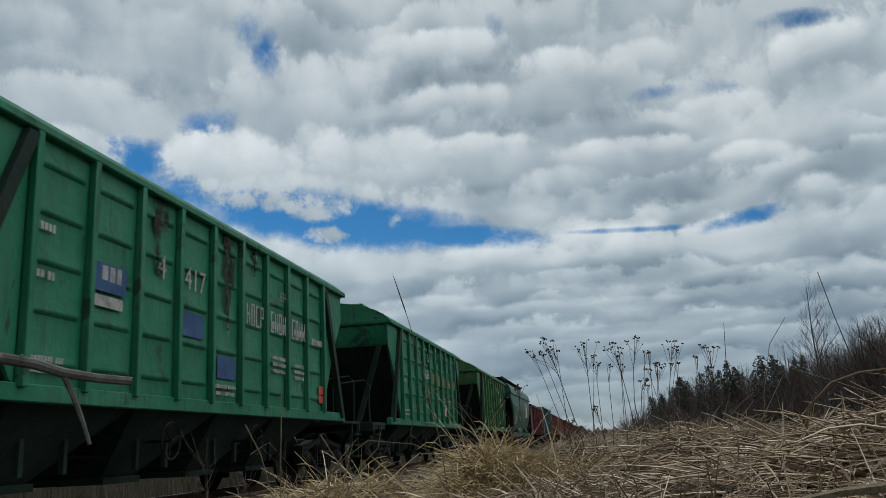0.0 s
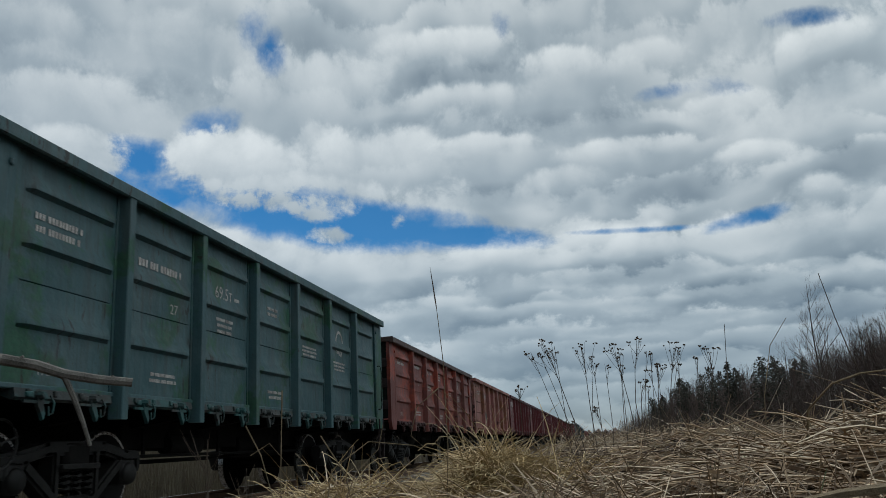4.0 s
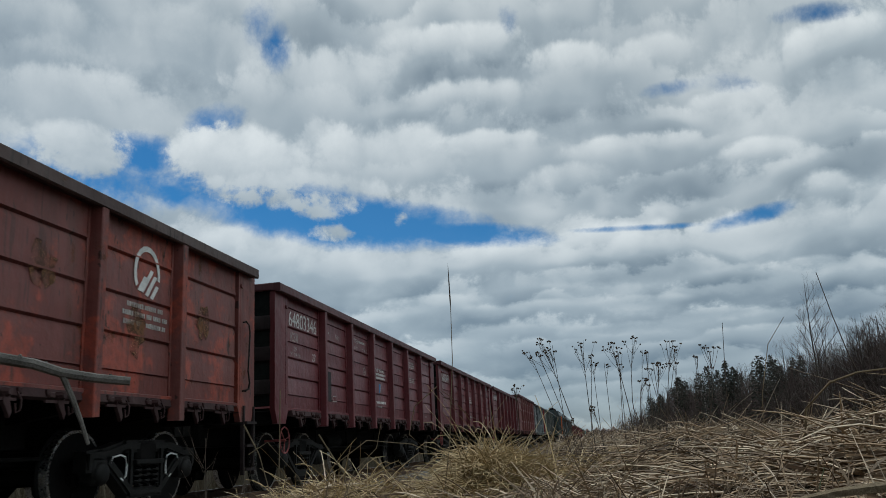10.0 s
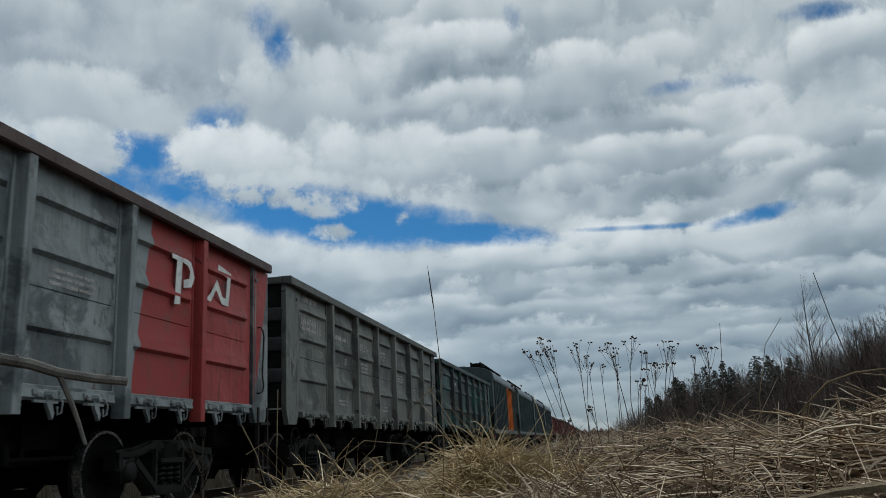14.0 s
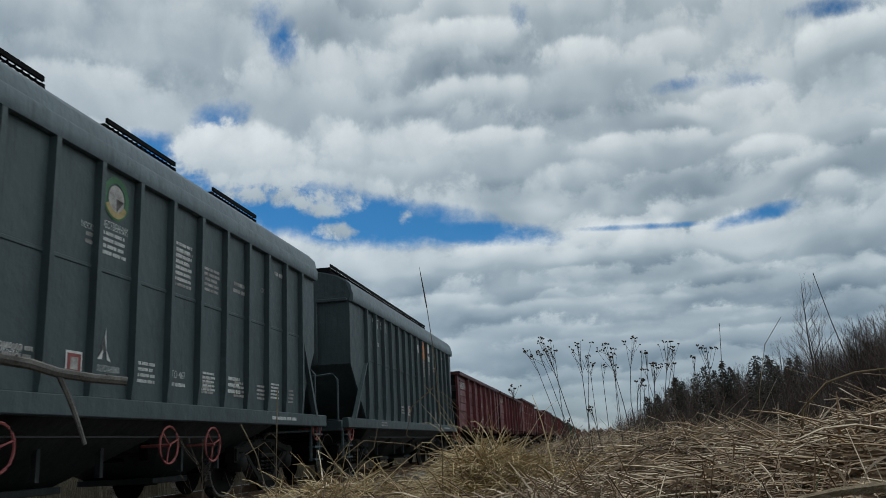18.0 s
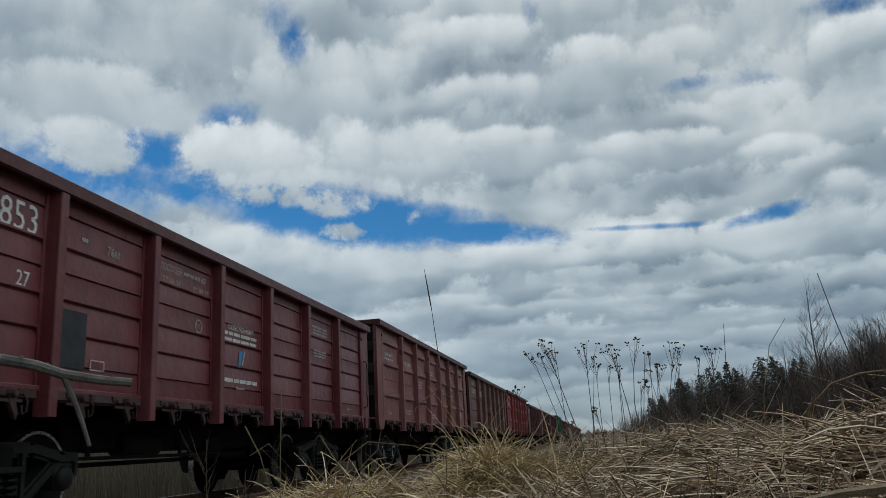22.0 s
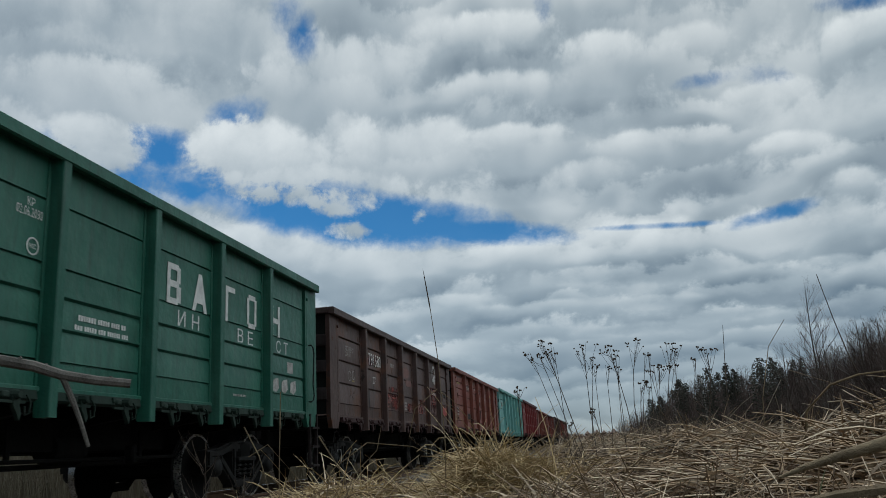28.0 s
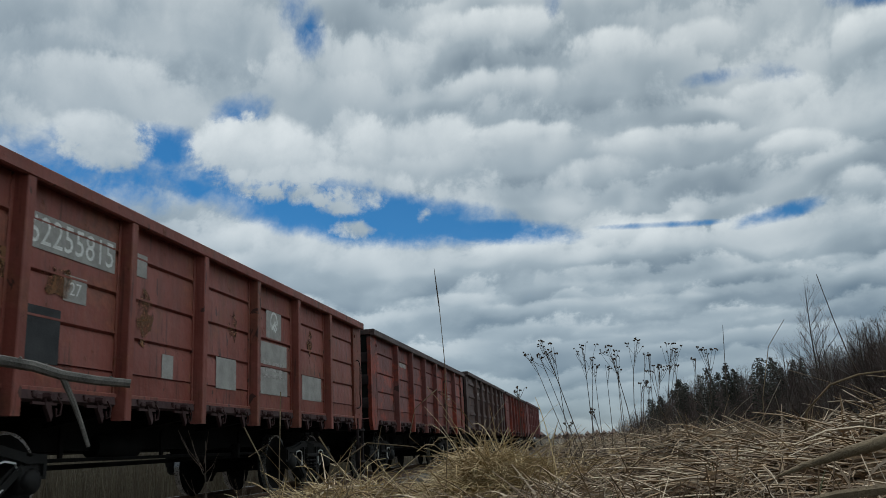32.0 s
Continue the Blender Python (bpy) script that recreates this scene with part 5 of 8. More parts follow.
def lettering(wagon, text, y, z, w, h, mat=M_WHITE, x=1.507, name="lettering"):
    """Painted characters, w wide and h high, round (y, z) on the side."""
    if text not in TEXTS:
        curve = bpy.data.curves.new("lettering", "FONT")
        curve.body, curve.align_x, curve.resolution_u = text, "CENTER", 2
        probe = new("probe", curve)
        bpy.context.view_layer.update()
        me = bpy.data.meshes.new_from_object(probe.evaluated_get(bpy.context.evaluated_depsgraph_get()))
        bpy.data.objects.remove(probe)
        co = np.array([v.co for v in me.vertices])
        lo, hi = co.min(0), co.max(0)
        me.transform(Matrix.Diagonal((1 / (hi[0] - lo[0]), 1 / (hi[1] - lo[1]), 1, 1)) @ Matrix.Translation((-(lo[0] + hi[0]) / 2, -(lo[1] + hi[1]) / 2, 0)))
        me.materials.clear()
        me.materials.append(None)
        TEXTS[text] = me
    return part(name, TEXTS[text], mat, wagon, "", Matrix.Translation((x, y, z)) @ FACE @ Matrix.Diagonal((w, h, 1, 1)))


def bars(wagon, y, z, w, h, rows, mat=M_FADED, x=1.506):
    """Lines of writing too worn to read, as plain bars."""
    s = Shape()
    step = h / rows
    for r in range(rows):
        zz = z + h / 2 - (r + 0.5) * step
        half = w / 2 * marks.uniform(0.75, 1.0)
        high = step * 0.58
        u, word = -half, marks.randint(3, 9)
        while u < half - 0.5 * high:
            l = high * marks.uniform(0.42, 0.62)
            tall = high * marks.uniform(0.85, 1.0)
            s.box((x, y + u + l / 2, zz), (0.003, l, tall))
            word -= 1
            u += l + high * (0.20 if word > 0 else 0.65)
            word = word if word > 0 else marks.randint(3, 9)
    return tagged(part("worn_lettering", s.mesh("worn_lettering"), mat, wagon), kind="stuff")


def blot(wagon, y, z, w, h, mat, x=1.5055, name="paint_patch", label=""):
    s = Shape().box((x, y, z), (0.003, w, h))
    return part(name, s.mesh(name), mat, wagon, label)


def poly(wagon, points, mat, x=1.506, name="emblem", label=""):
    s = Shape().prism(points, 0, x - 0.0015, x + 0.0015)
    return part(name, s.mesh(name), mat, wagon, label)


def worn_patch(wagon, y, z, wd, h, mat, label, x=1.5062):
    """A patch of other paint with a ragged rim."""
    rim = []
    for a in np.linspace(0, 6.1, 30):
        c, d = math.cos(a), math.sin(a)
        q = marks.uniform(0.88, 1.03) / max(abs(c), abs(d)) ** 0.85
        rim.append((y + wd / 2 * q * c, z + h / 2 * q * d))
    poly(wagon, rim, mat, x, "paint_patch", label)


def arc_band(cy, cz, r0, r1, a0, a1, sy=1.0, n=14):
    pts = [(cy + sy * r1 * math.cos(a), cz + r1 * math.sin(a)) for a in np.linspace(a0, a1, n)]
    return pts + [(cy + sy * r0 * math.cos(a), cz + r0 * math.sin(a)) for a in np.linspace(a1, a0, n)]


def emblem(wagon, y, z, r, mat=M_FADED, x=1.507):
    """A round emblem: an open band with slanting stripes below."""
    s = Shape().prism(arc_band(y, z, 0.80 * r, r, radians(-10), radians(215), 0.88), 0, x - 0.0015, x + 0.0015)
    ring = part("emblem", s.mesh("emblem"), mat, wagon, "round white stencilled emblem")
    for u, v, long in ((-0.30, -0.42, 0.66), (0.00, -0.28, 1.05), (0.28, -0.42, 0.95), (0.52, -0.62, 0.60)):
        c, d, t = 0.62 * long * r / 2, 0.78 * long * r / 2, 0.10 * r
        s = Shape().prism([(y + u * r - c - t, z + v * r - d), (y + u * r - c + t, z + v * r - d - 0.04 * r), (y + u * r + c + t, z + v * r + d), (y + u * r + c - t, z + v * r + d + 0.04 * r)], 0, x - 0.0015, x + 0.0015)
        part("emblem_bar", s.mesh("emblem_bar"), mat, wagon)
    return ring


def circled(wagon, y, z, r, mat=M_WHITE, x=1.507, text="МС"):
    s = Shape().prism(arc_band(y, z, 0.82 * r, r, 0, 6.28, 1.0, 20), 0, x - 0.0015, x + 0.0015)
    part("ring_mark", s.mesh("ring_mark"), mat, wagon)
    lettering(wagon, text, y, z, r * 1.1, r * 0.55, mat)


def maroon_marks(k, number, owner=True):
    w = WAGON[k]
    if number:
        lettering(w, number, -5.17, 2.80, 1.38, 0.28)
    lettering(w, "КЗХ", -5.60, 2.50, 0.36, 0.16, M_FADED)
    lettering(w, "ДР", -5.56, 2.30, 0.16, 0.09, M_FADED)
    lettering(w, "22 09 24", -5.55, 2.20, 0.46, 0.09, M_FADED)
    lettering(w, "27", -4.62, 2.24, 0.17, 0.14, M_WHITE)
    bars(w, -3.75, 2.80, 0.12, 0.08, 1)
    lettering(w, "76м", -3.25, 2.78, 0.22, 0.10, M_FADED)
    blot(w, -3.92, 1.78, 0.52, 0.56, M_BLACKP, 1.512)
    blot(w, -3.44, 1.56, 0.24, 0.11, M_FADED)
    blot(w, -3.44, 1.56, 0.21, 0.08, MAROON, 1.5085)
    lettering(w, "ПОСТРОЕН", -2.02, 2.86, 0.50, 0.09, M_FADED)
    bars(w, -1.50, 2.86, 0.44, 0.09, 1)
    lettering(w, "27 09 21", -2.02, 2.70, 0.42, 0.09, M_FADED)
    lettering(w, "27 09 32", -1.26, 2.70, 0.42, 0.09, M_FADED)
    lettering(w, "КР", -1.20, 2.86, 0.12, 0.08, M_FADED)
    circled(w, -1.30, 2.25, 0.09, M_FADED)
    lettering(w, "СОБСТВЕННИК", 0.0, 2.37, 0.85, 0.075)
    bars(w, 0.0, 2.235, 1.15, 0.17, 2, M_WHITE)
    poly(w, [(-0.10, 1.82), (-0.02, 1.82), (0.06, 2.06), (-0.06, 2.06)], M_LOGOBLUE, name="emblem", label="blue slanting emblem")
    poly(w, [(0.02, 1.86), (0.06, 1.86), (0.14, 2.08), (0.09, 2.06)], M_FADED)
    bars(w, 0.0, 1.63, 1.3, 0.10, 1, M_WHITE)
    bars(w, 0.0, 1.53, 0.4, 0.05, 1)
    bars(w, 3.45, 2.78, 0.85, 0.18, 3)
    bars(w, 3.45, 2.36, 0.8, 0.14, 3)
    bars(w, 5.2, 1.42, 0.35, 0.06, 1)


for k, number in ((4, None), (8, "64803265"), (9, "64803901"), (10, "64803786"), (11, "64803729"), (13, "64803346"), (14, "64803471"), (15, "64803430"), (24, "64800774"), (25, "64800188"), (27, "64802853"), (31, "64181514"), (32, None), (33, None)):
    maroon_marks(k, number)
lettering(WAGON[4], "1052774", -3.42, 2.64, 1.22, 0.26, M_WHITE)
bars(WAGON[4], -5.16, 2.58, 0.5, 0.18, 2, M_FADED)
emblem(WAGON[4], -5.72, 2.60, 0.13, M_FADED)


def rose_marks(k, number, mat=M_FADED, logo=True):
    w = WAGON[k]
    if number:
        lettering(w, number, -3.42, 2.80, 1.35, 0.27, mat)
    else:
        bars(w, -3.42, 2.80, 1.2, 0.16, 1, mat)
    lettering(w, "27", -3.1, 2.36, 0.18, 0.12, mat)
    bars(w, -5.3, 2.80, 0.9, 0.24, 2, mat)
    bars(w, -3.3, 1.52, 0.7, 0.14, 2, mat)
    lettering(w, "ТАРА", -5.35, 1.45, 0.34, 0.09, mat)
    bars(w, -1.7, 2.34, 0.6, 0.24, 3, mat)
    lettering(w, "69.5т", -1.75, 2.79, 0.52, 0.17, mat)
    bars(w, -1.32, 2.76, 0.24, 0.08, 1, mat)
    bars(w, 0.0, 2.75, 0.5, 0.26, 3, mat)
    bars(w, 0.1, 1.5, 0.6, 0.16, 2, mat)
    bars(w, 1.7, 2.34, 0.8, 0.2, 3, mat)
    if logo:
        emblem(w, 3.42, 2.66, 0.27, mat)
        bars(w, 3.42, 2.22, 0.8, 0.2, 3, mat)


rose_marks(5, None)
rose_marks(6, None)
rose_marks(16, None)
rose_marks(26, "60844487")
rose_marks(28, None)
rose_marks(30, "60689387", M_WHITE)
rose_marks(38, "60288313", M_WHITE)
blot(WAGON[30], 0.28, 2.52, 0.42, 0.48, M_GREYP)
for z, text in ((1.74, "80"), (1.56, "1910")):
    blot(WAGON[28], 4.72, z, 0.40, 0.165, M_ORANGE, 1.508, "hazard_plate", "orange hazard plate")
    lettering(WAGON[28], text, 4.72, z, 0.13 * len(text) * 0.62, 0.11, M_BLACKP, 1.512)
poly(WAGON[28], [(5.02, 1.66), (5.20, 1.84), (5.38, 1.66), (5.20, 1.46)], M_FADED, 1.508, "placard", "torn white diamond placard")
lettering(WAGON[36], "23.6", -6.30, 1.62, 0.36, 0.20, M_YELLOWED, 1.508 + RECESS)
rose_marks(18, None, M_FADED, False)
lettering(WAGON[18], "60171816", -5.22, 2.82, 1.12, 0.24, M_FADED)
bars(WAGON[18], -5.2, 3.27, 0.9, 0.2, 1)
lettering(WAGON[18], "20", -4.69, 2.36, 0.2, 0.13, M_FADED)
rose_marks(17, None, M_FADED, False)
for pts in ([(3.60, 2.42), (3.74, 2.44), (3.78, 3.06), (3.52, 3.06), (3.52, 2.98), (3.64, 2.98)], [(3.78, 3.06), (4.00, 3.02), (4.10, 2.84), (4.02, 2.70), (3.82, 2.66), (3.82, 2.76), (3.96, 2.80), (3.98, 2.90), (3.92, 2.96), (3.78, 2.98)],
            [(4.42, 2.62), (4.56, 2.60), (4.72, 2.80), (4.90, 2.62), (5.10, 2.62), (5.18, 3.10), (4.78, 3.16), (4.76, 3.08), (5.06, 3.02), (5.02, 2.72), (4.92, 2.72), (4.74, 2.94), (4.56, 2.72)]):
    poly(WAGON[17], pts, M_WHITE, 1.558, "emblem", "white painted letter shape")
poly(WAGON[17], [(6.02, 3.36), (6.54, 3.36), (6.46, 2.9), (6.04, 1.36)], SIGNALRED, 1.508, "paint_corner", "red corner with a slanting border")
for k, y in ((7, 1.82), (12, 3.60), (29, 3.62)):
    w = WAGON[k]
    emblem(w, y, 2.68, 0.32, M_FADED if k == 7 else M_WHITE)
    bars(w, y, 2.18, 1.0, 0.30, 3)
    bars(w, -5.1, 2.75, 1.0, 0.2, 2)
    bars(w, -1.7, 2.1, 0.8, 0.2, 3)
    bars(w, 0.0, 2.6, 0.6, 0.2, 2)
lettering(WAGON[7], "6076941", -3.42, 2.66, 1.30, 0.27, M_FADED)
lettering(WAGON[7], "76т", -1.72, 2.52, 0.24, 0.13, M_FADED)
blot(WAGON[7], -2.92, 1.72, 0.40, 0.46, GREYGREEN)
lettering(WAGON[12], "60827359", -3.42, 2.62, 1.38, 0.30, M_WHITE)
lettering(WAGON[12], "70т", -1.90, 2.62, 0.26, 0.17, M_WHITE)
lettering(WAGON[12], "27", -3.15, 2.28, 0.18, 0.13, M_YELLOWED)
lettering(WAGON[29], "57502708", -3.42, 2.72, 1.34, 0.27, M_WHITE)
lettering(WAGON[29], "КЗХ", -5.15, 3.06, 0.32, 0.13, M_WHITE)
lettering(WAGON[29], "97", -3.40, 2.26, 0.18, 0.14, M_WHITE)
blot(WAGON[29], -3.60, 1.68, 0.56, 0.50, M_BLACKP)
lettering(WAGON[29], "АВТОРЕЖИМ", 3.6, 1.50, 0.55, 0.08, M_YELLOWED)
lettering(WAGON[36], "61969656", -3.40, 2.84, 1.38, 0.28, M_FADED)
w = WAGON[36]
emblem(w, 1.70, 2.62, 0.30, M_FADED)
bars(w, 1.66, 2.37, 0.70, 0.08, 1, M_FADED)
bars(w, 1.68, 1.90, 0.66, 0.30, 4, M_FADED)
bars(w, -5.25, 2.89, 0.95, 0.13, 1, M_YELLOWED)
bars(w, -5.62, 2.66, 0.14, 0.24, 3, M_FADED)
lettering(w, "70т", -2.22, 2.90, 0.20, 0.15, M_FADED)
bars(w, -1.08, 2.88, 0.24, 0.15, 1, M_FADED)
bars(w, 0.00, 2.53, 0.50, 0.20, 2, M_FADED)
bars(w, -3.30, 2.42, 0.10, 0.16, 1, M_FADED)
bars(w, -5.58, 1.86, 0.42, 0.34, 3, M_FADED, 1.511)
bars(w, 3.55, 2.83, 0.90, 0.13, 1, M_YELLOWED)
worn_patch(w, -5.62, 1.80, 0.50, 0.44, M_PLUM, "dark plum overpainted patch")
worn_patch(w, -5.55, 2.42, 0.22, 0.20, M_PLUM, "dark plum overpainted patch")
worn_patch(w, 0.16, 2.29, 0.46, 0.22, M_PLUM, "dark plum overpainted patch")
worn_patch(w, 0.15, 1.86, 0.50, 0.38, M_PLUM, "dark plum overpainted patch")
worn_patch(w, 0.10, 2.84, 0.60, 0.20, M_PLUM, "dark plum overpainted patch")
worn_patch(w, -3.20, 1.72, 1.10, 0.24, M_BLACKP, "sooty black overpainted patch")
worn_patch(w, -3.86, 1.92, 0.16, 0.30, M_FADED, "torn pale poster scrap")
worn_patch(w, 3.62, 2.25, 1.20, 0.26, M_PRIMER, "yellow primer showing through")
worn_patch(w, 3.55, 1.80, 0.86, 0.28, M_PRIMER, "yellow primer showing through")
for i in range(26):
    worn_patch(w, marks.uniform(-5.8, 5.8), marks.uniform(1.6, 2.9), marks.uniform(0.015, 0.05), marks.uniform(0.03, 0.13), M_DENT, "")
# dark brown wagon: hand-painted number, scarlet boards in some bays
w = WAGON[35]
lettering(w, "ПОСТРОЕН 27", -5.17, 2.67, 0.60, 0.11, M_FADED)
lettering(w, "26.01.12", -5.28, 2.56, 0.36, 0.10, M_FADED)
poly(w, arc_band(-5.20, 2.12, 0.092, 0.108, 0.2, 6.1), M_FADED, 1.507)
poly(w, arc_band(-4.92, 2.15, 0.080, 0.095, 0.2, 6.1), M_FADED, 1.507)
bars(w, -4.92, 2.03, 0.16, 0.06, 1, M_YELLOWED)
worn_patch(w, -3.41, 2.60, 1.50, 0.27, M_PLUM, "dark plum overpainted patch")
lettering(w, "61791580", -3.36, 2.62, 1.42, 0.28, M_WHITE, 1.511)
lettering(w, "27", -3.26, 2.16, 0.24, 0.16, M_WHITE)
blot(w, -3.92, 1.73, 0.46, 0.36, M_BLACKP)
bars(w, -1.50, 2.65, 0.50, 0.16, 1, M_FADED)
worn_patch(w, -1.60, 1.76, 1.46, 0.38, M_SCARLET, "scarlet repainted board")
worn_patch(w, -1.45, 2.05, 0.90, 0.14, M_SCARLET, "scarlet repainted board")
worn_patch(w, 0.00, 2.58, 0.66, 0.26, M_GREYROSE, "pale rose overpaint")
worn_patch(w, 0.28, 2.32, 0.72, 0.18, M_GREYROSE, "pale rose overpaint")
bars(w, -0.14, 1.70, 0.40, 0.24, 3, M_FADED)
worn_patch(w, 0.30, 1.68, 0.80, 0.22, M_SCARLET, "scarlet repainted board")
worn_patch(w, 1.95, 1.76, 1.40, 0.38, M_SCARLET, "scarlet repainted board")
worn_patch(w, 3.70, 2.16, 1.40, 0.50, M_SCARLET, "scarlet repainted board")
worn_patch(w, 3.70, 1.74, 1.44, 0.40, M_SCARLET, "scarlet repainted board")
emblem(w, 3.85, 2.80, 0.30, M_WHITE, 1.511)
bars(w, 3.75, 2.22, 0.80, 0.14, 1, M_FADED, 1.511)
worn_patch(w, 5.55, 1.74, 0.72, 0.26, SIGNALRED, "bright red repainted patch", 1.509)
worn_patch(w, 5.55, 1.75, 0.92, 0.40, M_SCARLET, "bright red repainted patch")
worn_patch(w, 4.98, 2.18, 0.60, 0.30, M_RUSTSTAIN, "ochre rust patch")
worn_patch(w, 5.60, 2.26, 0.34, 0.14, M_SOOTSTAIN, "soot smudge")
worn_patch(w, 4.85, 2.32, 0.34, 0.16, M_SOOTSTAIN, "soot smudge")
for i in range(34):
    worn_patch(w, marks.uniform(-5.8, 5.8), marks.uniform(1.6, 2.95), marks.uniform(0.012, 0.045), marks.uniform(0.03, 0.12), M_DENT, "")
blot(WAGON[37], -4.0, 2.0, 0.40, 0.5, M_BLACKP)
for y0, z0 in ((0.9, 1.05), (2.95, 1.10), (4.55, 1.10)):
    for a, b in ((1.02, 2.44), (2.70, 4.14), (4.40, 5.78)):
        if b < y0 + 0.3:
            continue
        zs = [z0 + 0.46 * (u - y0) for u in (a, b)]
        rim = [(a, zs[0]), (b, zs[1]), (b, zs[1] + 0.36), (a, zs[0] + 0.36)]
        if zs[1] + 0.36 > 1.36 and zs[0] < 3.25:
            poly(WAGON[37], [(u, min(3.28, max(1.34, v))) for u, v in rim], M_STRIPE, 1.5065, "paint_patch", "broad slanting yellow stripe")
for y, z, wd, h in ((-5.2, 2.7, 0.20, 0.16), (-4.7, 2.2, 0.14, 0.22), (-3.5, 2.75, 0.16, 0.24), (-3.1, 2.05, 0.12, 0.3), (-1.8, 2.5, 0.16, 0.22), (-1.4, 1.9, 0.2, 0.14), (0.2, 2.6, 0.14, 0.3), (-0.3, 2.1, 0.16, 0.3), (1.9, 2.85, 0.10, 0.12),
                    (2.0, 2.35, 0.16, 0.40), (3.3, 2.72, 0.14, 0.42), (3.5, 2.05, 0.34, 0.34), (3.0, 1.6, 0.05, 0.4), (4.6, 2.0, 0.16, 0.26), (5.3, 1.95, 0.36, 0.12), (4.75, 2.75, 0.20, 0.30), (4.8, 1.6, 0.05, 0.34), (3.8, 3.0, 0.20, 0.12)):
    ring = [(y + wd / 2 * math.cos(a) * marks.uniform(0.45, 1.15), z + h / 2 * math.sin(a) * marks.uniform(0.5, 1.15)) for a in np.linspace(0, 5.9, 15)]
    poly(WAGON[37], ring, M_DENT, 1.5082, "dent", "dark dent with flaked paint")
bars(WAGON[37], -5.1, 2.7, 1.0, 0.3, 2)
# brick-red wagon with overpainted marks
w = WAGON[39]
blot(w, -3.44, 2.74, 1.42, 0.34, M_GREYP, 1.5055)
lettering(w, "62255815", -3.44, 2.75, 1.34, 0.27, M_WHITE, 1.509)
blot(w, -3.38, 2.28, 0.36, 0.26, M_GREYP)
lettering(w, "27", -3.38, 2.28, 0.18, 0.13, M_WHITE, 1.509)
blot(w, -3.88, 1.78, 0.60, 0.52, M_BLACKP)
for y, z, w_, h_ in ((-2.22, 2.77, 0.26, 0.26), (-1.56, 1.68, 0.26, 0.28), (0.02, 1.72, 0.62, 0.42), (1.72, 2.62, 0.62, 0.46), (1.72, 2.15, 1.1, 0.34), (1.72, 1.72, 1.15, 0.40), (3.5, 1.72, 1.0, 0.42)):
    blot(w, y, z, w_, h_, M_GREYP)
emblem(w, 1.72, 2.66, 0.17, M_WHITE, 1.509)
bars(w, 1.72, 1.9, 0.9, 0.3, 3, M_FADED, 1.509)
# deep green wagon: tall pale letter shapes
w = WAGON[34]
lettering(w, "КЗХ-KZH", -5.38, 3.18, 0.86, 0.17)
lettering(w, "63615611", -5.20, 2.86, 1.10, 0.30)
bars(w, -4.57, 2.93, 0.08, 0.09, 1, M_WHITE)
lettering(w, "27", -4.63, 2.59, 0.16, 0.14)
lettering(w, "ЗР", -5.60, 2.34, 0.13, 0.08)
bars(w, -5.55, 2.23, 0.50, 0.10, 1, M_WHITE)
circled(w, -5.07, 2.04, 0.09)
lettering(w, "69т", -3.74, 2.94, 0.22, 0.12)
lettering(w, "88м³", -2.92, 2.93, 0.24, 0.12)
lettering(w, "120 км/ч", -3.92, 2.28, 0.40, 0.11)
lettering(w, "ТАРА", -3.96, 1.60, 0.30, 0.12)
lettering(w, "24.5вт", -3.58, 1.63, 0.36, 0.14)
blot(w, -2.92, 1.79, 0.54, 0.46, M_BLACKP)
lettering(w, "КР", -1.18, 2.98, 0.10, 0.08)
lettering(w, "02.06.2030", -1.19, 2.88, 0.36, 0.09)
circled(w, -1.12, 2.57, 0.085)
lettering(w, "ПОСТРОЕН", -1.98, 2.99, 0.50, 0.10)
lettering(w, "12.06.2008", -2.00, 2.86, 0.44, 0.10)
for dy in (-0.085, 0.085):
    poly(w, arc_band(-1.90 + dy, 2.70, 0.045, 0.075, 0.6, 5.9), M_WHITE, 1.507, "emblem")
bars(w, -1.88, 2.555, 0.62, 0.13, 2, M_WHITE)
blot(w, -2.18, 1.68, 0.20, 0.22, M_FADED)
bars(w, -2.18, 1.68, 0.16, 0.18, 3, DEEPGREEN, 1.509)
bars(w, 0.05, 1.965, 1.05, 0.20, 2, M_WHITE)
T = 0.075
for y, strokes in ((1.44, ((-0.15, -0.25, -0.15 + T, 0.25), (-0.15, 0.25 - T, 0.12, 0.25), (-0.15, -0.04, 0.14, 0.04), (-0.15, -0.25, 0.12, -0.25 + T), (0.12 - T / 2, 0.02, 0.17, 0.22), (0.12 - T / 2, -0.22, 0.19, -0.02))),
                   (3.02, ((-0.13, -0.25, -0.13 + T, 0.25), (-0.13, 0.25 - T, 0.17, 0.25))),
                   (3.78, ((-0.17, -0.20, -0.17 + T, 0.20), (0.17 - T, -0.20, 0.17, 0.20), (-0.12, 0.25 - T, 0.12, 0.25), (-0.12, -0.25, 0.12, -0.25 + T))),
                   (4.72, ((-0.17, -0.25, -0.17 + T, 0.25), (0.17 - T, -0.25, 0.17, 0.25), (-0.17, -0.04, 0.17, 0.04)))):
    s = Shape()
    for a, b, c, d in strokes:
        s.box((1.507, y + (a + c) / 2, 2.70 + (b + d) / 2), (0.003, c - a, d - b))
    part("letter_shape", s.mesh("letter_shape"), M_WHITE, w, "tall white block letter shape")
poly(w, [(1.93, 2.45), (2.01, 2.45), (2.05, 2.56), (2.21, 2.56), (2.25, 2.45), (2.33, 2.45), (2.17, 2.95), (2.09, 2.95)], M_WHITE, 1.507, "letter_shape", "tall white block letter shape")
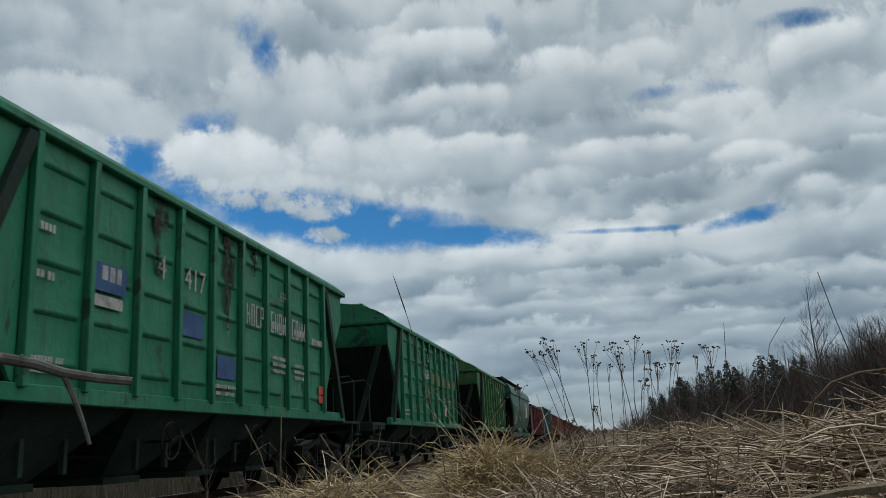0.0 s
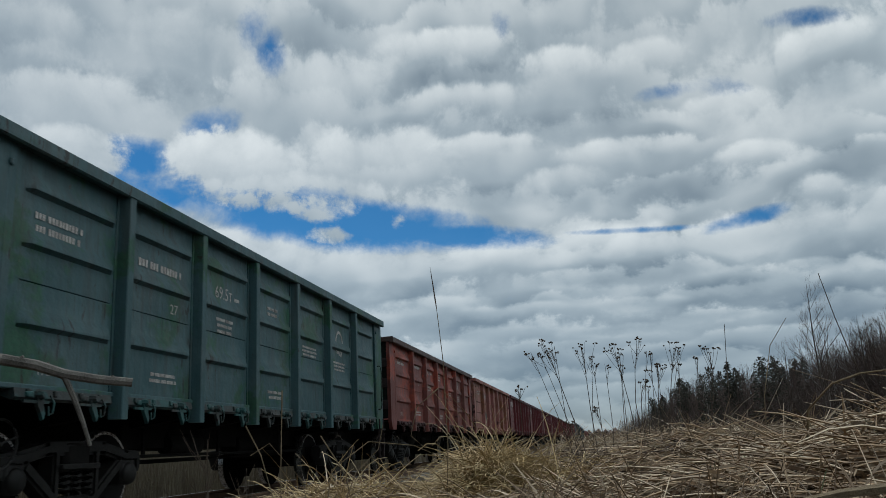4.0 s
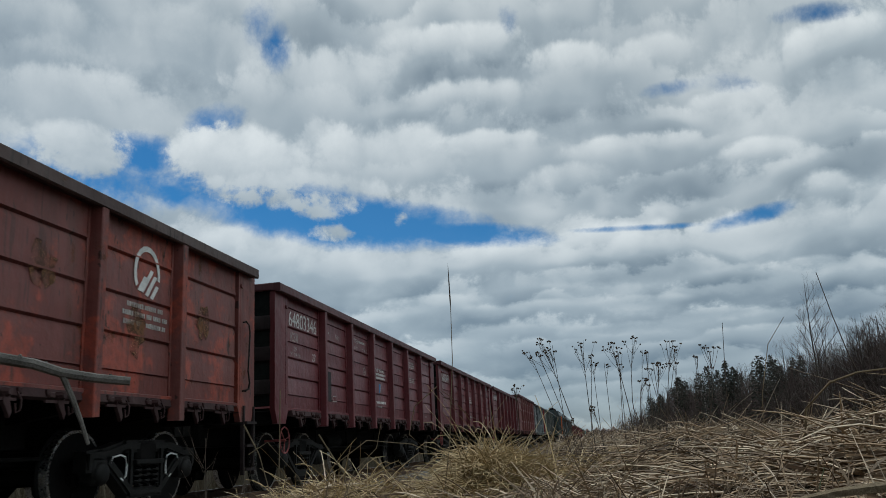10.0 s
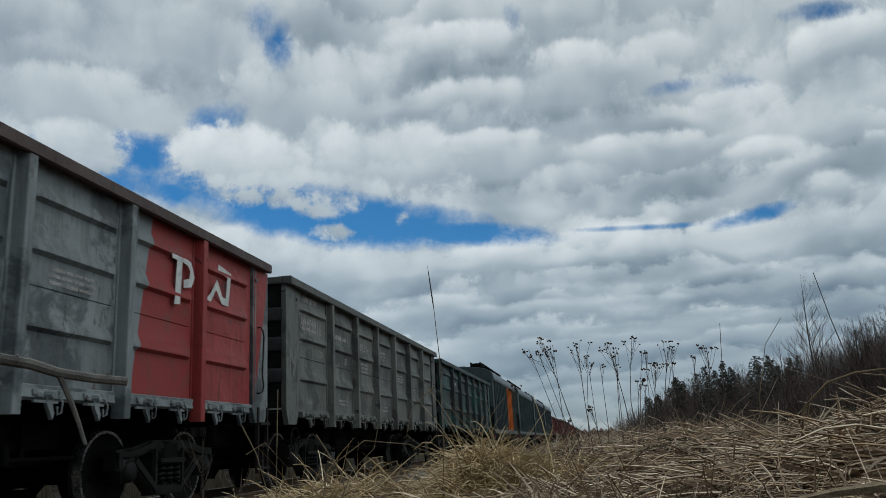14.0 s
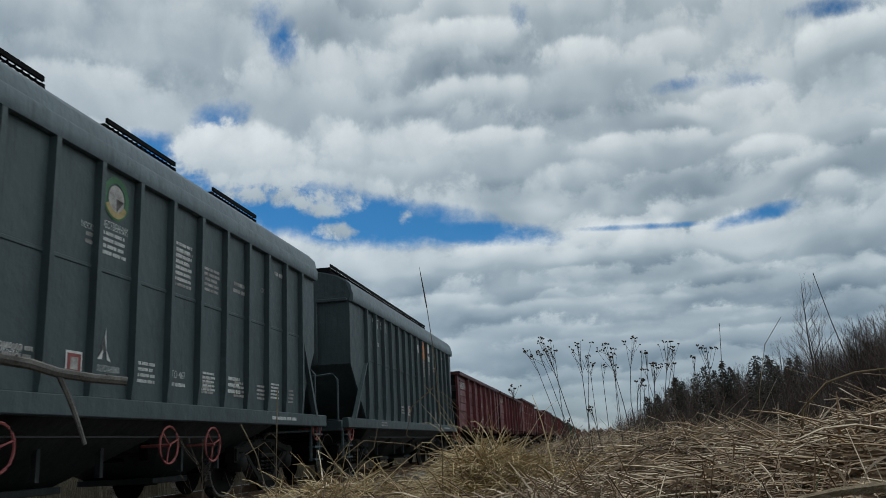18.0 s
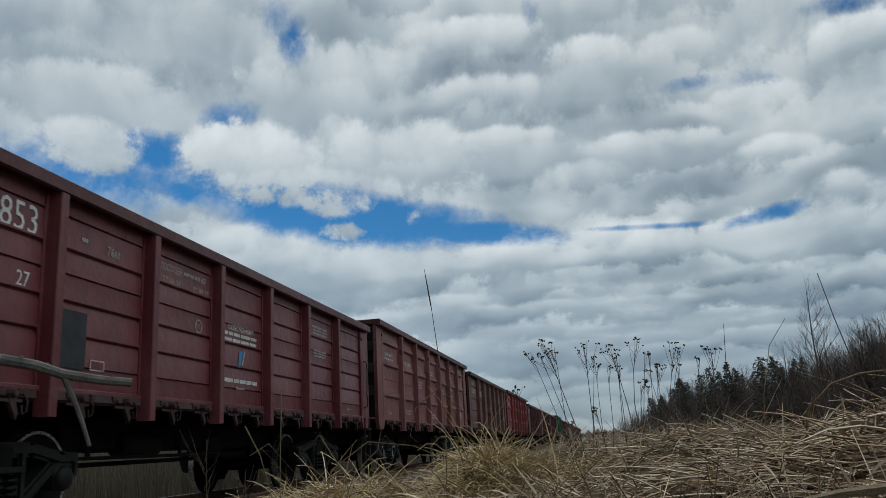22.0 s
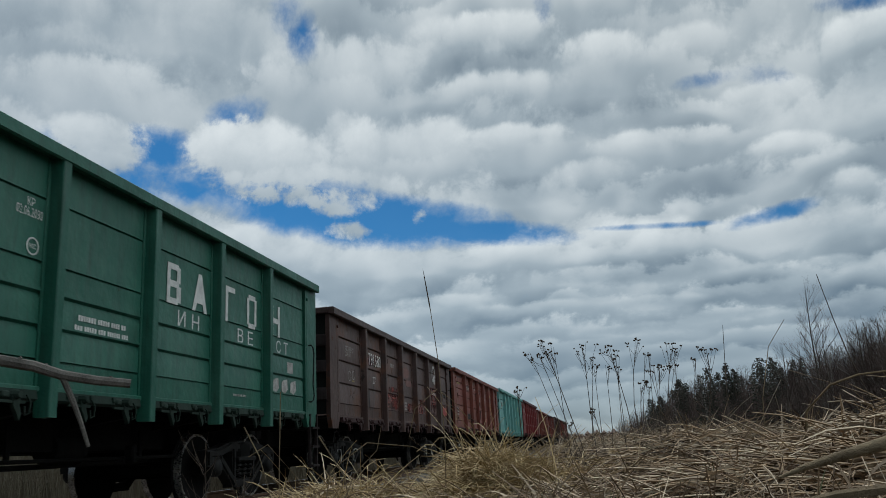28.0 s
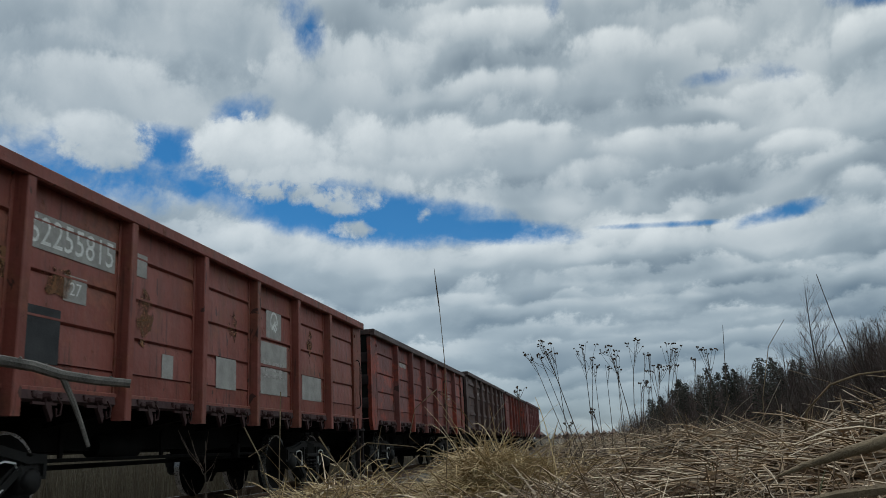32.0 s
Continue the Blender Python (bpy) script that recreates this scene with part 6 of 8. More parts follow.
for text, y in (("И", 1.67), ("Н", 2.03), ("В", 3.39), ("Е", 3.74), ("С", 4.84), ("Т", 5.16)):
    lettering(w, text, y, 2.30, 0.19, 0.20)
bars(w, 3.4, 1.45, 0.5, 0.06, 1)
blot(w, 5.35, 2.00, 0.26, 0.18, M_FADED)
for y in (4.72, 5.10, 5.48):
    poly(w, [(y - 0.13, 1.60), (y + 0.02, 1.57), (y + 0.14, 1.64), (y + 0.11, 1.80), (y - 0.04, 1.78), (y - 0.12, 1.74)], M_FADED, 1.507, "paint_patch", "scrap of a torn pale poster")
# tail wagons
for k in (40, 41, 42, 43, 19):
    bars(WAGON[k], -3.4, 2.75, 1.1, 0.2, 1)
    bars(WAGON[k], 3.4, 2.3, 0.8, 0.3, 3)


def slate_marks(k, groups, shift=0.0):
    w = WAGON[k]
    for text, y in zip(groups, (-3.90, -3.16, -2.42)):
        lettering(w, text, y + shift, 3.48, 0.24 * len(text) - 0.16, 0.24)
    lettering(w, "76.0т 120м", -3.9 + shift, 3.00, 0.52, 0.12)
    lettering(w, "КР", -3.9 + shift, 2.74, 0.14, 0.09)
    bars(w, -3.9 + shift, 2.62, 0.34, 0.09, 1, M_WHITE)
    lettering(w, "120КМ/Ч", -3.16 + shift, 2.98, 0.36, 0.11)
    lettering(w, "ОР", -3.16 + shift, 2.74, 0.13, 0.09)
    bars(w, -3.14 + shift, 2.62, 0.34, 0.09, 1, M_WHITE)
    lettering(w, "ПРОБЕГ", -3.14 + shift, 2.42, 0.32, 0.10)
    lettering(w, "20", -3.12 + shift, 2.06, 0.22, 0.18)
    blot(w, -3.88 + shift, 1.68, 0.20, 0.20, M_FADED)
    blot(w, -3.88 + shift, 1.68, 0.17, 0.17, SLATE, 1.5085)
    bars(w, -3.88 + shift, 1.68, 0.14, 0.14, 3, M_FADED, 1.510)
    blot(w, -0.80, 1.54, 0.26, 0.24, M_WHITE)
    blot(w, -0.80, 1.54, 0.21, 0.19, M_PINKP, 1.5085)
    blot(w, -0.80, 1.54, 0.12, 0.12, M_FADED, 1.511)
    bars(w, -1.60, 1.54, 0.42, 0.22, 3)
    bars(w, 1.3, 2.9, 0.5, 0.5, 7)
    bars(w, 2.1, 2.9, 0.5, 0.35, 5)
    for y in (2.0, 3.0, 3.8, 5.0):
        bars(w, y, 1.50, 0.4, 0.24, 4)
    bars(w, 3.0, 2.95, 0.5, 0.2, 2)
    bars(w, 4.5, 3.45, 0.4, 0.12, 1)
    bars(w, -3.8, 1.14, 0.7, 0.12, 2, M_FADED, 1.572)
    bars(w, 4.6, 1.13, 1.1, 0.09, 1, M_WHITE, 1.572)


slate_marks(21, ("959", "658", "28"))
slate_marks(22, ("59", "088", "50"), -0.22)
w = WAGON[22]
lettering(WAGON[21], "ЗЕРНО", 5.08, 3.50, 0.44, 0.20)
lettering(WAGON[21], "ВОЗВРАТ", 4.15, 3.06, 0.50, 0.12)
lettering(WAGON[21], "ПРИПИСАН", 4.30, 1.80, 0.48, 0.11)
bars(WAGON[21], 4.36, 1.58, 0.5, 0.2, 2, M_WHITE)
bars(w, -4.92, 3.27, 0.34, 0.16, 1, M_WHITE)
circled(w, -4.95, 2.95, 0.10)
bars(w, -4.92, 2.58, 0.36, 0.26, 4, M_FADED)
poly(w, arc_band(-0.22, 3.37, 0.17, 0.245, 0, 6.28, 1.0, 26), M_EMBGREEN, 1.507, "emblem", "green and yellow ring emblem")
poly(w, arc_band(-0.22, 3.37, 0.0, 0.15, 0, 6.28, 1.0, 22), M_FADED, 1.507, "emblem_disc")
poly(w, arc_band(-0.22, 3.37, 0.15, 0.22, radians(205), radians(335)), M_YELLOWED, 1.511, "emblem_ribbon")
lettering(w, "СОБСТВЕННИК", -0.24, 3.05, 0.54, 0.09)
bars(w, -0.24, 2.85, 0.54, 0.28, 4, M_WHITE)
lettering(w, "МОСКВА", -0.67, 2.95, 0.27, 0.07)
bars(w, -0.64, 2.83, 0.22, 0.16, 2, M_FADED)
bars(w, 1.28, 2.98, 0.52, 0.52, 7, M_WHITE)
lettering(w, "РЕВИЗИЯ", -1.75, 1.60, 0.40, 0.09)
bars(w, -1.75, 1.48, 0.46, 0.10, 1, M_WHITE)
poly(w, [(-0.42, 1.62), (-0.34, 1.62), (-0.31, 1.86), (-0.25, 1.62), (-0.18, 1.60), (-0.27, 1.72), (-0.29, 1.95), (-0.33, 1.72)], M_WHITE, 1.507, "mark", "white painted jacking mark")
lettering(w, "МЕСТО УСТАНОВКИ", -0.27, 1.53, 0.50, 0.07)
for y_, rows_ in ((0.5, 4), (2.02, 5), (2.83, 3), (4.29, 5)):
    bars(w, y_, 1.55, 0.46, 0.26, rows_, M_WHITE)
lettering(w, "ТО 467", 1.25, 1.58, 0.34, 0.09)
bars(w, 1.25, 1.46, 0.44, 0.08, 1, M_WHITE)
lettering(w, "СРОЧНЫЙ", 3.97, 3.08, 0.42, 0.09, M_FADED)
slate_marks(23, ("957", "821", "08"), -0.24)
for y, pts in ((-0.1, [(-0.20, -0.11), (-0.14, -0.11), (-0.14, 0.06), (-0.02, 0.06), (-0.02, 0.11), (-0.20, 0.11)]), (0.12, [(-0.10, -0.11), (-0.04, -0.11), (0.0, 0.05), (0.05, -0.11), (0.11, -0.11), (0.04, 0.11), (-0.04, 0.11)])):
    poly(WAGON[21], [(y + a, 3.54 + b) for a, b in pts], M_WHITE, 1.507, "emblem", "white block emblem")
bars(WAGON[21], 0.03, 3.04, 0.45, 0.3, 4)
w = WAGON[23]
poly(w, arc_band(-0.35, 3.38, 0.09, 0.17, 0, 6.28, 0.9, 22), M_WHITE, 1.507, "emblem", "white ring emblem")
poly(w, [(0.24, 3.22), (0.32, 3.22), (0.40, 3.40), (0.48, 3.22), (0.56, 3.22), (0.64, 3.40), (0.74, 3.24), (0.74, 3.50), (0.24, 3.50)], M_WHITE, 1.507, "emblem", "white block emblem")
bars(w, -0.35, 2.95, 0.45, 0.3, 4)
blot(w, 1.28, 3.44, 0.62, 0.60, M_ORANGE, 1.5055, "poster", "orange and white poster")
blot(w, 2.04, 3.44, 0.66, 0.60, M_WHITE, 1.5055, "poster", "pale poster panel")
poly(w, arc_band(1.26, 3.50, 0.10, 0.20, radians(30), radians(330)), M_LOGOBLUE, 1.509, "emblem", "blue broken ring")
poly(w, [(1.8, 3.30), (2.3, 3.30), (2.3, 3.40), (1.8, 3.40)], M_BLACKP, 1.509, "emblem", "dark emblem bar")
bars(w, 1.33, 2.85, 0.55, 0.5, 7)
# the orange hopper: dark chevron, hazard plates, one readable word
w = WAGON[20]
poly(w, [(1.65, 2.55), (2.20, 3.66), (2.75, 3.66), (2.20, 2.78), (3.80, 2.78), (3.80, 2.36), (2.20, 2.36), (2.75, 1.28), (2.20, 1.28)], SLATE, 1.509, "chevron", "dark painted chevron")
lettering(w, "ЗЕРНО", 3.55, 3.40, 0.42, 0.14)
bars(w, 3.6, 3.18, 0.45, 0.12, 1, M_WHITE)
circled(w, 5.22, 3.40, 0.12, text="ЕП")
blot(w, 5.22, 2.98, 0.22, 0.18, M_WHITE)
lettering(w, "91138362", 4.42, 1.13, 0.72, 0.12, M_WHITE, 1.573)
lettering(w, "(20)", 5.15, 1.13, 0.28, 0.12, M_WHITE, 1.573)


def hazard(w, y, z, x=1.508, back=False):
    """A diamond placard over an orange-red hazard plate."""
    poly(w, [(y - 0.2, z + 0.42), (y, z + 0.62), (y + 0.2, z + 0.42), (y, z + 0.22)], M_WHITE, x, "placard", "white and red diamond placard")
    poly(w, [(y - 0.14, z + 0.36), (y, z + 0.22), (y + 0.14, z + 0.36)], M_REDP, x + 0.004, "placard_base")
    blot(w, y, z + 0.07, 0.38, 0.15, M_REDP, x, "hazard_plate", "orange-red hazard plate")
    blot(w, y, z - 0.09, 0.38, 0.15, M_REDP, x, "hazard_plate", "orange-red hazard plate")
    lettering(w, "40", y, z + 0.07, 0.16, 0.10, M_BLACKP, x + 0.004)
    lettering(w, "2217", y, z - 0.09, 0.28, 0.10, M_BLACKP, x + 0.004)


hazard(w, 3.60, 1.58)
# green hoppers
for k in (0, 1, 2):
    w = WAGON[k]
    mat = M_WHITE if k == 2 else M_FADED
    if k == 0:
        for z in (1.66, 1.50):
            blot(w, 3.95, z, 0.38, 0.14, M_REDP, 1.508, "hazard_plate", "orange-red hazard plate")
    for y, z, w_, h_, rows in ((-3.8, 2.75, 0.4, 0.14, 1), (-3.8, 2.3, 0.4, 0.14, 1), (-3.7, 1.48, 0.7, 0.2, 2), (-2.7, 2.5, 0.5, 0.3, 1), (2.8, 2.55, 0.7, 0.18, 1), (1.9, 2.55, 0.75, 0.22, 1), (3.7, 2.5, 0.7, 0.2, 1), (1.9, 1.95, 0.6, 0.3, 3), (2.8, 1.9, 0.5, 0.3, 3), (0.0, 1.45, 0.7, 0.18, 2)):
        if k < 2 and not (k == 1 and 2.4 < z < 2.8):
            bars(w, y, z, w_, h_, rows, mat)
lettering(WAGON[0], "417", -0.92, 2.78, 0.55, 0.28, M_FADED)
lettering(WAGON[0], "4", -1.75, 2.80, 0.2, 0.28, M_FADED)
lettering(WAGON[0], "ЗЕРНО", 2.11, 3.06, 0.42, 0.16, M_FADED)
for y, z, mat in ((-2.75, 2.45, M_BLUEP), (-0.95, 2.2, M_BLUEP), (0.0, 1.75, M_BLUEP), (-2.80, 2.2, M_FADED)):
    blot(WAGON[0], y, z, 0.55, 0.30 if mat is M_BLUEP else 0.12, mat)
lettering(WAGON[1], "6263", -0.80, 2.66, 0.72, 0.28, M_WHITE)
lettering(WAGON[1], "20", -0.80, 2.17, 0.24, 0.16, M_WHITE)
lettering(WAGON[1], "58", -0.62, 3.16, 0.42, 0.26, M_FADED, 1.513)
lettering(WAGON[1], "5235263", 2.75, 1.26, 1.05, 0.14, M_FADED, 1.513)
lettering(WAGON[1], "20", 3.75, 1.26, 0.22, 0.14, M_FADED, 1.513)
lettering(WAGON[2], "523", -1.85, 3.16, 0.55, 0.28)
lettering(WAGON[2], "60", -0.95, 3.16, 0.36, 0.28)
w = WAGON[2]
def letter_blocks(w, y, z, wd, h, forms, mat=M_WHITE):
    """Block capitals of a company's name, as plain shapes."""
    step = wd / len(forms)
    for i, form in enumerate(forms):
        c, t, q = y - wd / 2 + (i + 0.5) * step, step * 0.18, step * 0.36
        strokes = {"O": ((-q, -1, -q + t, 1), (q - t, -1, q, 1), (-q, 1, q, 1), (-q, -1, q, -1)), "C": ((-q, -1, -q + t, 1), (-q, 1, q, 1), (-q, -1, q, -1)), "P": ((-q, -1, -q + t, 1), (-q, 1, q, 1), (q - t, 0, q, 1), (-q, 0, q, 0)),
                   "H": ((-q, -1, -q + t, 1), (q - t, -1, q, 1), (-q, 0, q, 0)), "T": ((-t / 2, -1, t / 2, 1), (-q, 1, q, 1)), "L": ((-q, -1, -q + t, 1), (-q, 1, q, 1))}[form]
        s = Shape()
        for y0, z0, y1, z1 in strokes:
            za, zb = z + z0 * h / 2, z + z1 * h / 2
            if z0 == z1:
                za, zb = za - t * 0.5, zb + t * 0.5
            s.box((1.507, c + (y0 + y1) / 2, (za + zb) / 2), (0.003, y1 - y0, zb - za))
        part("letter_shape", s.mesh("letter_shape"), mat, w)


letter_blocks(w, 1.72, 3.12, 0.80, 0.22, "OCPCLH")
letter_blocks(w, 2.67, 3.14, 0.66, 0.24, "HTPOHC")
blot(w, 2.65, 2.59, 0.68, 0.40, M_WHITE, 1.508, "emblem", "white framed block emblem")
for dy, wd_ in ((-0.24, 0.05), (-0.14, 0.05), (-0.04, 0.05), (0.10, 0.10), (0.24, 0.05)):
    blot(w, 2.65 + dy, 2.57, wd_, 0.22, HOPPEROLIVE, 1.512, "emblem_bar")
bars(w, 2.60, 2.06, 0.6, 0.34, 3, M_FADED)
lettering(w, "ПРИПИСАН", 3.50, 2.18, 0.46, 0.10, M_WHITE)
bars(w, 3.50, 2.02, 0.46, 0.20, 2, M_FADED)
bars(w, 2.55, 1.57, 0.60, 0.30, 3, M_FADED)
bars(w, 2.75, 1.31, 1.2, 0.14, 1, M_WHITE, 1.552)
bars(w, 3.7, 2.1, 0.6, 0.35, 3, M_FADED)
# rounded hopper: posters and plates on the curved side
w = WAGON[3]
CURVE = ((1.24, 1.22), (1.45, 1.38), (1.9, 1.52), (2.4, 1.585), (2.9, 1.57), (3.36, 1.52))


def hull_x(z):
    return float(np.interp(z, [c[0] for c in CURVE], [c[1] for c in CURVE])) + 0.006


def sheet(w, y, z, wd, h, mat, name, label="", out=0.0):
    s = Shape()
    zs = np.linspace(z - h / 2, z + h / 2, 7)
    v = [(hull_x(q) + out, y + a * wd / 2, q) for q in zs for a in (-1, 1)] + [(hull_x(q) + out - 0.004, y + a * wd / 2, q) for q in zs for a in (-1, 1)]
    f = [(2 * i, 2 * i + 1, 2 * i + 3, 2 * i + 2) for i in range(6)] + [(14 + 2 * i, 16 + 2 * i, 17 + 2 * i, 15 + 2 * i) for i in range(6)]
    s.add(v, f)
    return part(name, s.mesh(name), mat, w, label)


sheet(w, 3.05, 2.60, 1.45, 0.92, M_CREAM, "poster", "cream poster with a wreath of golden leaves")


def leaf(w, y, z, a, long, wide, mat):
    """A flat pointed leaf on the curved side, laid along the angle a."""
    s = Shape()
    c, d = math.cos(a), math.sin(a)
    rim = [(u * long, v * wide) for u, v in ((-0.5, 0), (-0.25, 0.36), (0.05, 0.5), (0.3, 0.34), (0.5, 0), (0.3, -0.34), (0.05, -0.5), (-0.25, -0.36))]
    pts = [(y + u * c - v * d, z + u * d + v * c) for u, v in rim]
    s.add([(hull_x(q) + 0.005, p, q) for p, q in pts] + [(hull_x(q), p, q) for p, q in pts], [list(range(8)), list(range(8, 16))[::-1]] + [(i, (i + 1) % 8, 8 + (i + 1) % 8, 8 + i) for i in range(8)])
    return part("poster_leaf", s.mesh("poster_leaf"), mat, w)


for i in range(11):
    a = 2.5 + i * 0.42
    leaf(w, 3.36 + 0.27 * math.cos(a), 2.53 + 0.23 * math.sin(a), a + 0.25, 0.10 + 0.012 * i, 0.07 + 0.006 * i, M_YELLOWED)
for i in range(8):
    a = 1.2 + i * 0.5
    leaf(w, 3.36 + 0.12 * math.cos(a), 2.60 + 0.12 * math.sin(a), a, 0.05, 0.03, M_BROWNINK)
for i in range(7):
    sheet(w, 2.50 + 0.095 * i, 2.84, 0.055, 0.15, M_BROWNINK, "poster_bar", "", 0.004)
sheet(w, 2.80, 2.72, 0.64, 0.04, M_YELLOWED, "poster_bar", "", 0.004)
for dy, dz, mat in ((0.0, 0.0, M_WHITE), (0.0, -0.07, M_REDP)):
    s = Shape()
    rim = [(-0.20, 0), (0, 0.22), (0.20, 0), (0, -0.22)] if mat is M_WHITE else [(-0.13, 0), (0.13, 0), (0, -0.14)]
    pts = [(1.25 + u, 1.98 + dz + v) for u, v in rim]
    k, up = len(pts), 0.004 if mat is M_WHITE else 0.010
    s.add([(hull_x(q) + up, p, q) for p, q in pts] + [(hull_x(q), p, q) for p, q in pts], [list(range(k)), list(range(k, 2 * k))[::-1]] + [(i, (i + 1) % k, k + (i + 1) % k, k + i) for i in range(k)])
    part("placard" if mat is M_WHITE else "placard_base", s.mesh("placard"), mat, w, "white and red diamond placard" if mat is M_WHITE else "")
sheet(w, 1.22, 1.66, 0.40, 0.15, M_REDP, "hazard_plate", "orange-red hazard plate")
sheet(w, 1.22, 1.50, 0.40, 0.15, M_REDP, "hazard_plate", "orange-red hazard plate")
for y, z, wd, h, mat in ((2.5, 1.66, 0.55, 0.05, M_FADED), (2.5, 1.58, 0.5, 0.05, M_FADED), (3.3, 1.66, 0.55, 0.05, M_FADED), (3.3, 1.58, 0.5, 0.05, M_FADED), (-1.42, 2.05, 1.3, 0.05, M_FADED), (-1.42, 1.95, 0.9, 0.05, M_FADED), (-4.09, 1.86, 0.8, 0.42, M_YELLOWED),
                         (-4.75, 2.86, 0.2, 0.2, M_FADED), (-4.71, 2.12, 0.42, 0.10, M_FADED), (-3.54, 2.76, 0.72, 0.10, M_FADED), (0.0, 2.76, 1.5, 0.30, OLIVEPATCH), (-2.30, 2.66, 0.13, 0.95, OLIVEPATCH), (-2.02, 2.55, 0.09, 0.75, OLIVEPATCH), (-2.9, 1.7, 0.55, 0.4, OLIVEPATCH)):
    sheet(w, y, z, wd, h, mat, "worn_mark")
for y, forms in ((0.95, "HOCP"), (1.86, "CHOH"), (2.76, "COHH")):
    letter_blocks(WAGON[0], y, 2.60, 0.66, 0.30, forms, M_FADED)
# soot and rust running down from the rim of the first wagon
for y0, z0, z1, wide in ((0.0, 2.25, 3.60, 0.19), (-1.8, 2.7, 3.60, 0.22), (0.15, 2.85, 3.60, 0.12), (0.95, 3.2, 3.60, 0.14)):
    edge = [marks.uniform(0.55, 1.1) * wide for _ in range(9)]
    zs = [z0 + (z1 - z0) * i / 8 for i in range(9)]
    poly(WAGON[0], [(y0 + e * (0.35 + 0.65 * i / 8), z) for i, (e, z) in enumerate(zip(edge, zs))] + [(y0 - e * (0.3 + 0.7 * i / 8), z) for i, (e, z) in reversed(list(enumerate(zip(edge[::-1], zs))))], M_SOOTSTAIN, 1.5055, "soot_run", "dark soot and rust run")
MARK_NAMES = ("lettering", "worn_lettering", "paint_patch", "emblem", "emblem_bar", "letter_shape", "hazard_plate", "soot_run", "placard")
for y, forms in ((0.09, "OPT"), (1.03, "HOCH"), (1.96, "COOL"), (2.84, "HHT"), (3.76, "OHO")):
    letter_blocks(WAGON[1], y, 2.58, 0.62, 0.28, forms, M_YELLOWED)
poly(WAGON[1], [(1.70, 1.50), (2.16, 1.50), (2.16, 1.62), (1.98, 1.86), (1.70, 1.64)], M_WHITE, 1.508, "placard", "torn white and red placard")
poly(WAGON[1], [(1.78, 1.53), (2.12, 1.53), (2.02, 1.70)], M_REDP, 1.512, "placard")
for y, z, wd, h in ((-0.58, 3.12, 0.66, 0.62), (-0.55, 3.5, 0.7, 0.2), (0.72, 3.35, 0.34, 0.5), (0.62, 2.95, 0.20, 0.4), (1.3, 3.55, 0.5, 0.12)):
    ring = [(y + wd / 2 * math.cos(a) * marks.uniform(0.8, 1.15), z + h / 2 * math.sin(a) * marks.uniform(0.8, 1.15)) for a in np.linspace(0, 6.0, 15)]
    poly(WAGON[1], [(max(y - wd / 2, min(y + wd / 2, u)), min(3.6, v)) for u, v in ring], M_SOOTSTAIN, 1.5055, "soot_run", "dark soot and rust run")
for k, shift in ((0, 0.0), (1, 0.15), (2, -0.15)):
    for ob in WAGON[k].children:
        if ob.name.split(".")[0] in MARK_NAMES:
            ob.matrix_basis = Matrix.Translation((0.032, shift, 0)) @ ob.matrix_basis
# dull soot along the upper boards and rust round the dents of the older wagons
for k, spots in ((7, ((3.45, 2.25, 1.1, 1.3), (5.1, 2.15, 1.0, 1.2), (5.2, 2.9, 0.9, 0.4), (1.9, 1.6, 0.9, 0.4), (-1.7, 2.2, 0.9, 0.9))), (12, ((-1.7, 2.0, 0.5, 0.5), (0.0, 1.9, 0.6, 0.4), (1.8, 2.4, 0.5, 0.6), (3.4, 2.0, 0.4, 0.8), (5.0, 2.3, 0.5, 0.5))),
                 (16, ((-3.4, 2.2, 0.4, 0.5), (0.2, 2.9, 0.5, 0.5), (1.5, 2.0, 0.5, 0.3))), 
                 (39, ((-4.4, 2.35, 0.6, 0.35), (-3.6, 2.3, 0.7, 0.35), (-2.1, 2.2, 0.4, 0.7), (0.2, 2.4, 0.3, 0.5), (3.4, 2.5, 0.3, 0.5)))):
    for y, z, wd, h in spots:
        ring = [(y + wd / 2 * math.cos(a) * marks.uniform(0.55, 1.1), z + h / 2 * math.sin(a) * marks.uniform(0.55, 1.1)) for a in np.linspace(0, 6.0, 17)]
        poly(WAGON[k], ring, M_RUSTSTAIN, 1.5072, "rust_stain", "brown rust stain")
# paint lies on the recessed sheets of the open wagons
for k, *_ in GONDOLAS:
    for ob in WAGON[k].children:
        if ob.name.split(".")[0] in (*MARK_NAMES, "ring_mark", "rust_stain", "mark", "dent"):
            ob.matrix_basis = Matrix.Translation((-RECESS, 0, 0)) @ ob.matrix_basis


# ---- plants ----
M_STRAW = straw_paint("dry_straw", (0.48, 0.345, 0.215), (0.135, 0.090, 0.055), (0.78, 0.65, 0.48))
M_GOLD = straw_paint("golden_straw", (0.60, 0.46, 0.245), (0.30, 0.215, 0.105), (0.80, 0.66, 0.42))
M_OLDSTRAW = straw_paint("rotting_straw", (0.105, 0.070, 0.045), (0.050, 0.033, 0.022), (0.20, 0.14, 0.09))
M_GREEN = straw_paint("young_grass", (0.06, 0.095, 0.03), (0.045, 0.075, 0.025), (0.10, 0.12, 0.05))
M_REED = straw_paint("dead_reeds", (0.17, 0.145, 0.10), (0.12, 0.10, 0.07), (0.24, 0.21, 0.15))
M_STALK = plain("dark_dry_stalk", (0.065, 0.050, 0.042), (0.14, 0.11, 0.085), 30.0, 0.9)
M_PALESTALK = plain("pale_dry_stalk", (0.16, 0.12, 0.075), (0.28, 0.22, 0.14), 30.0, 0.85)
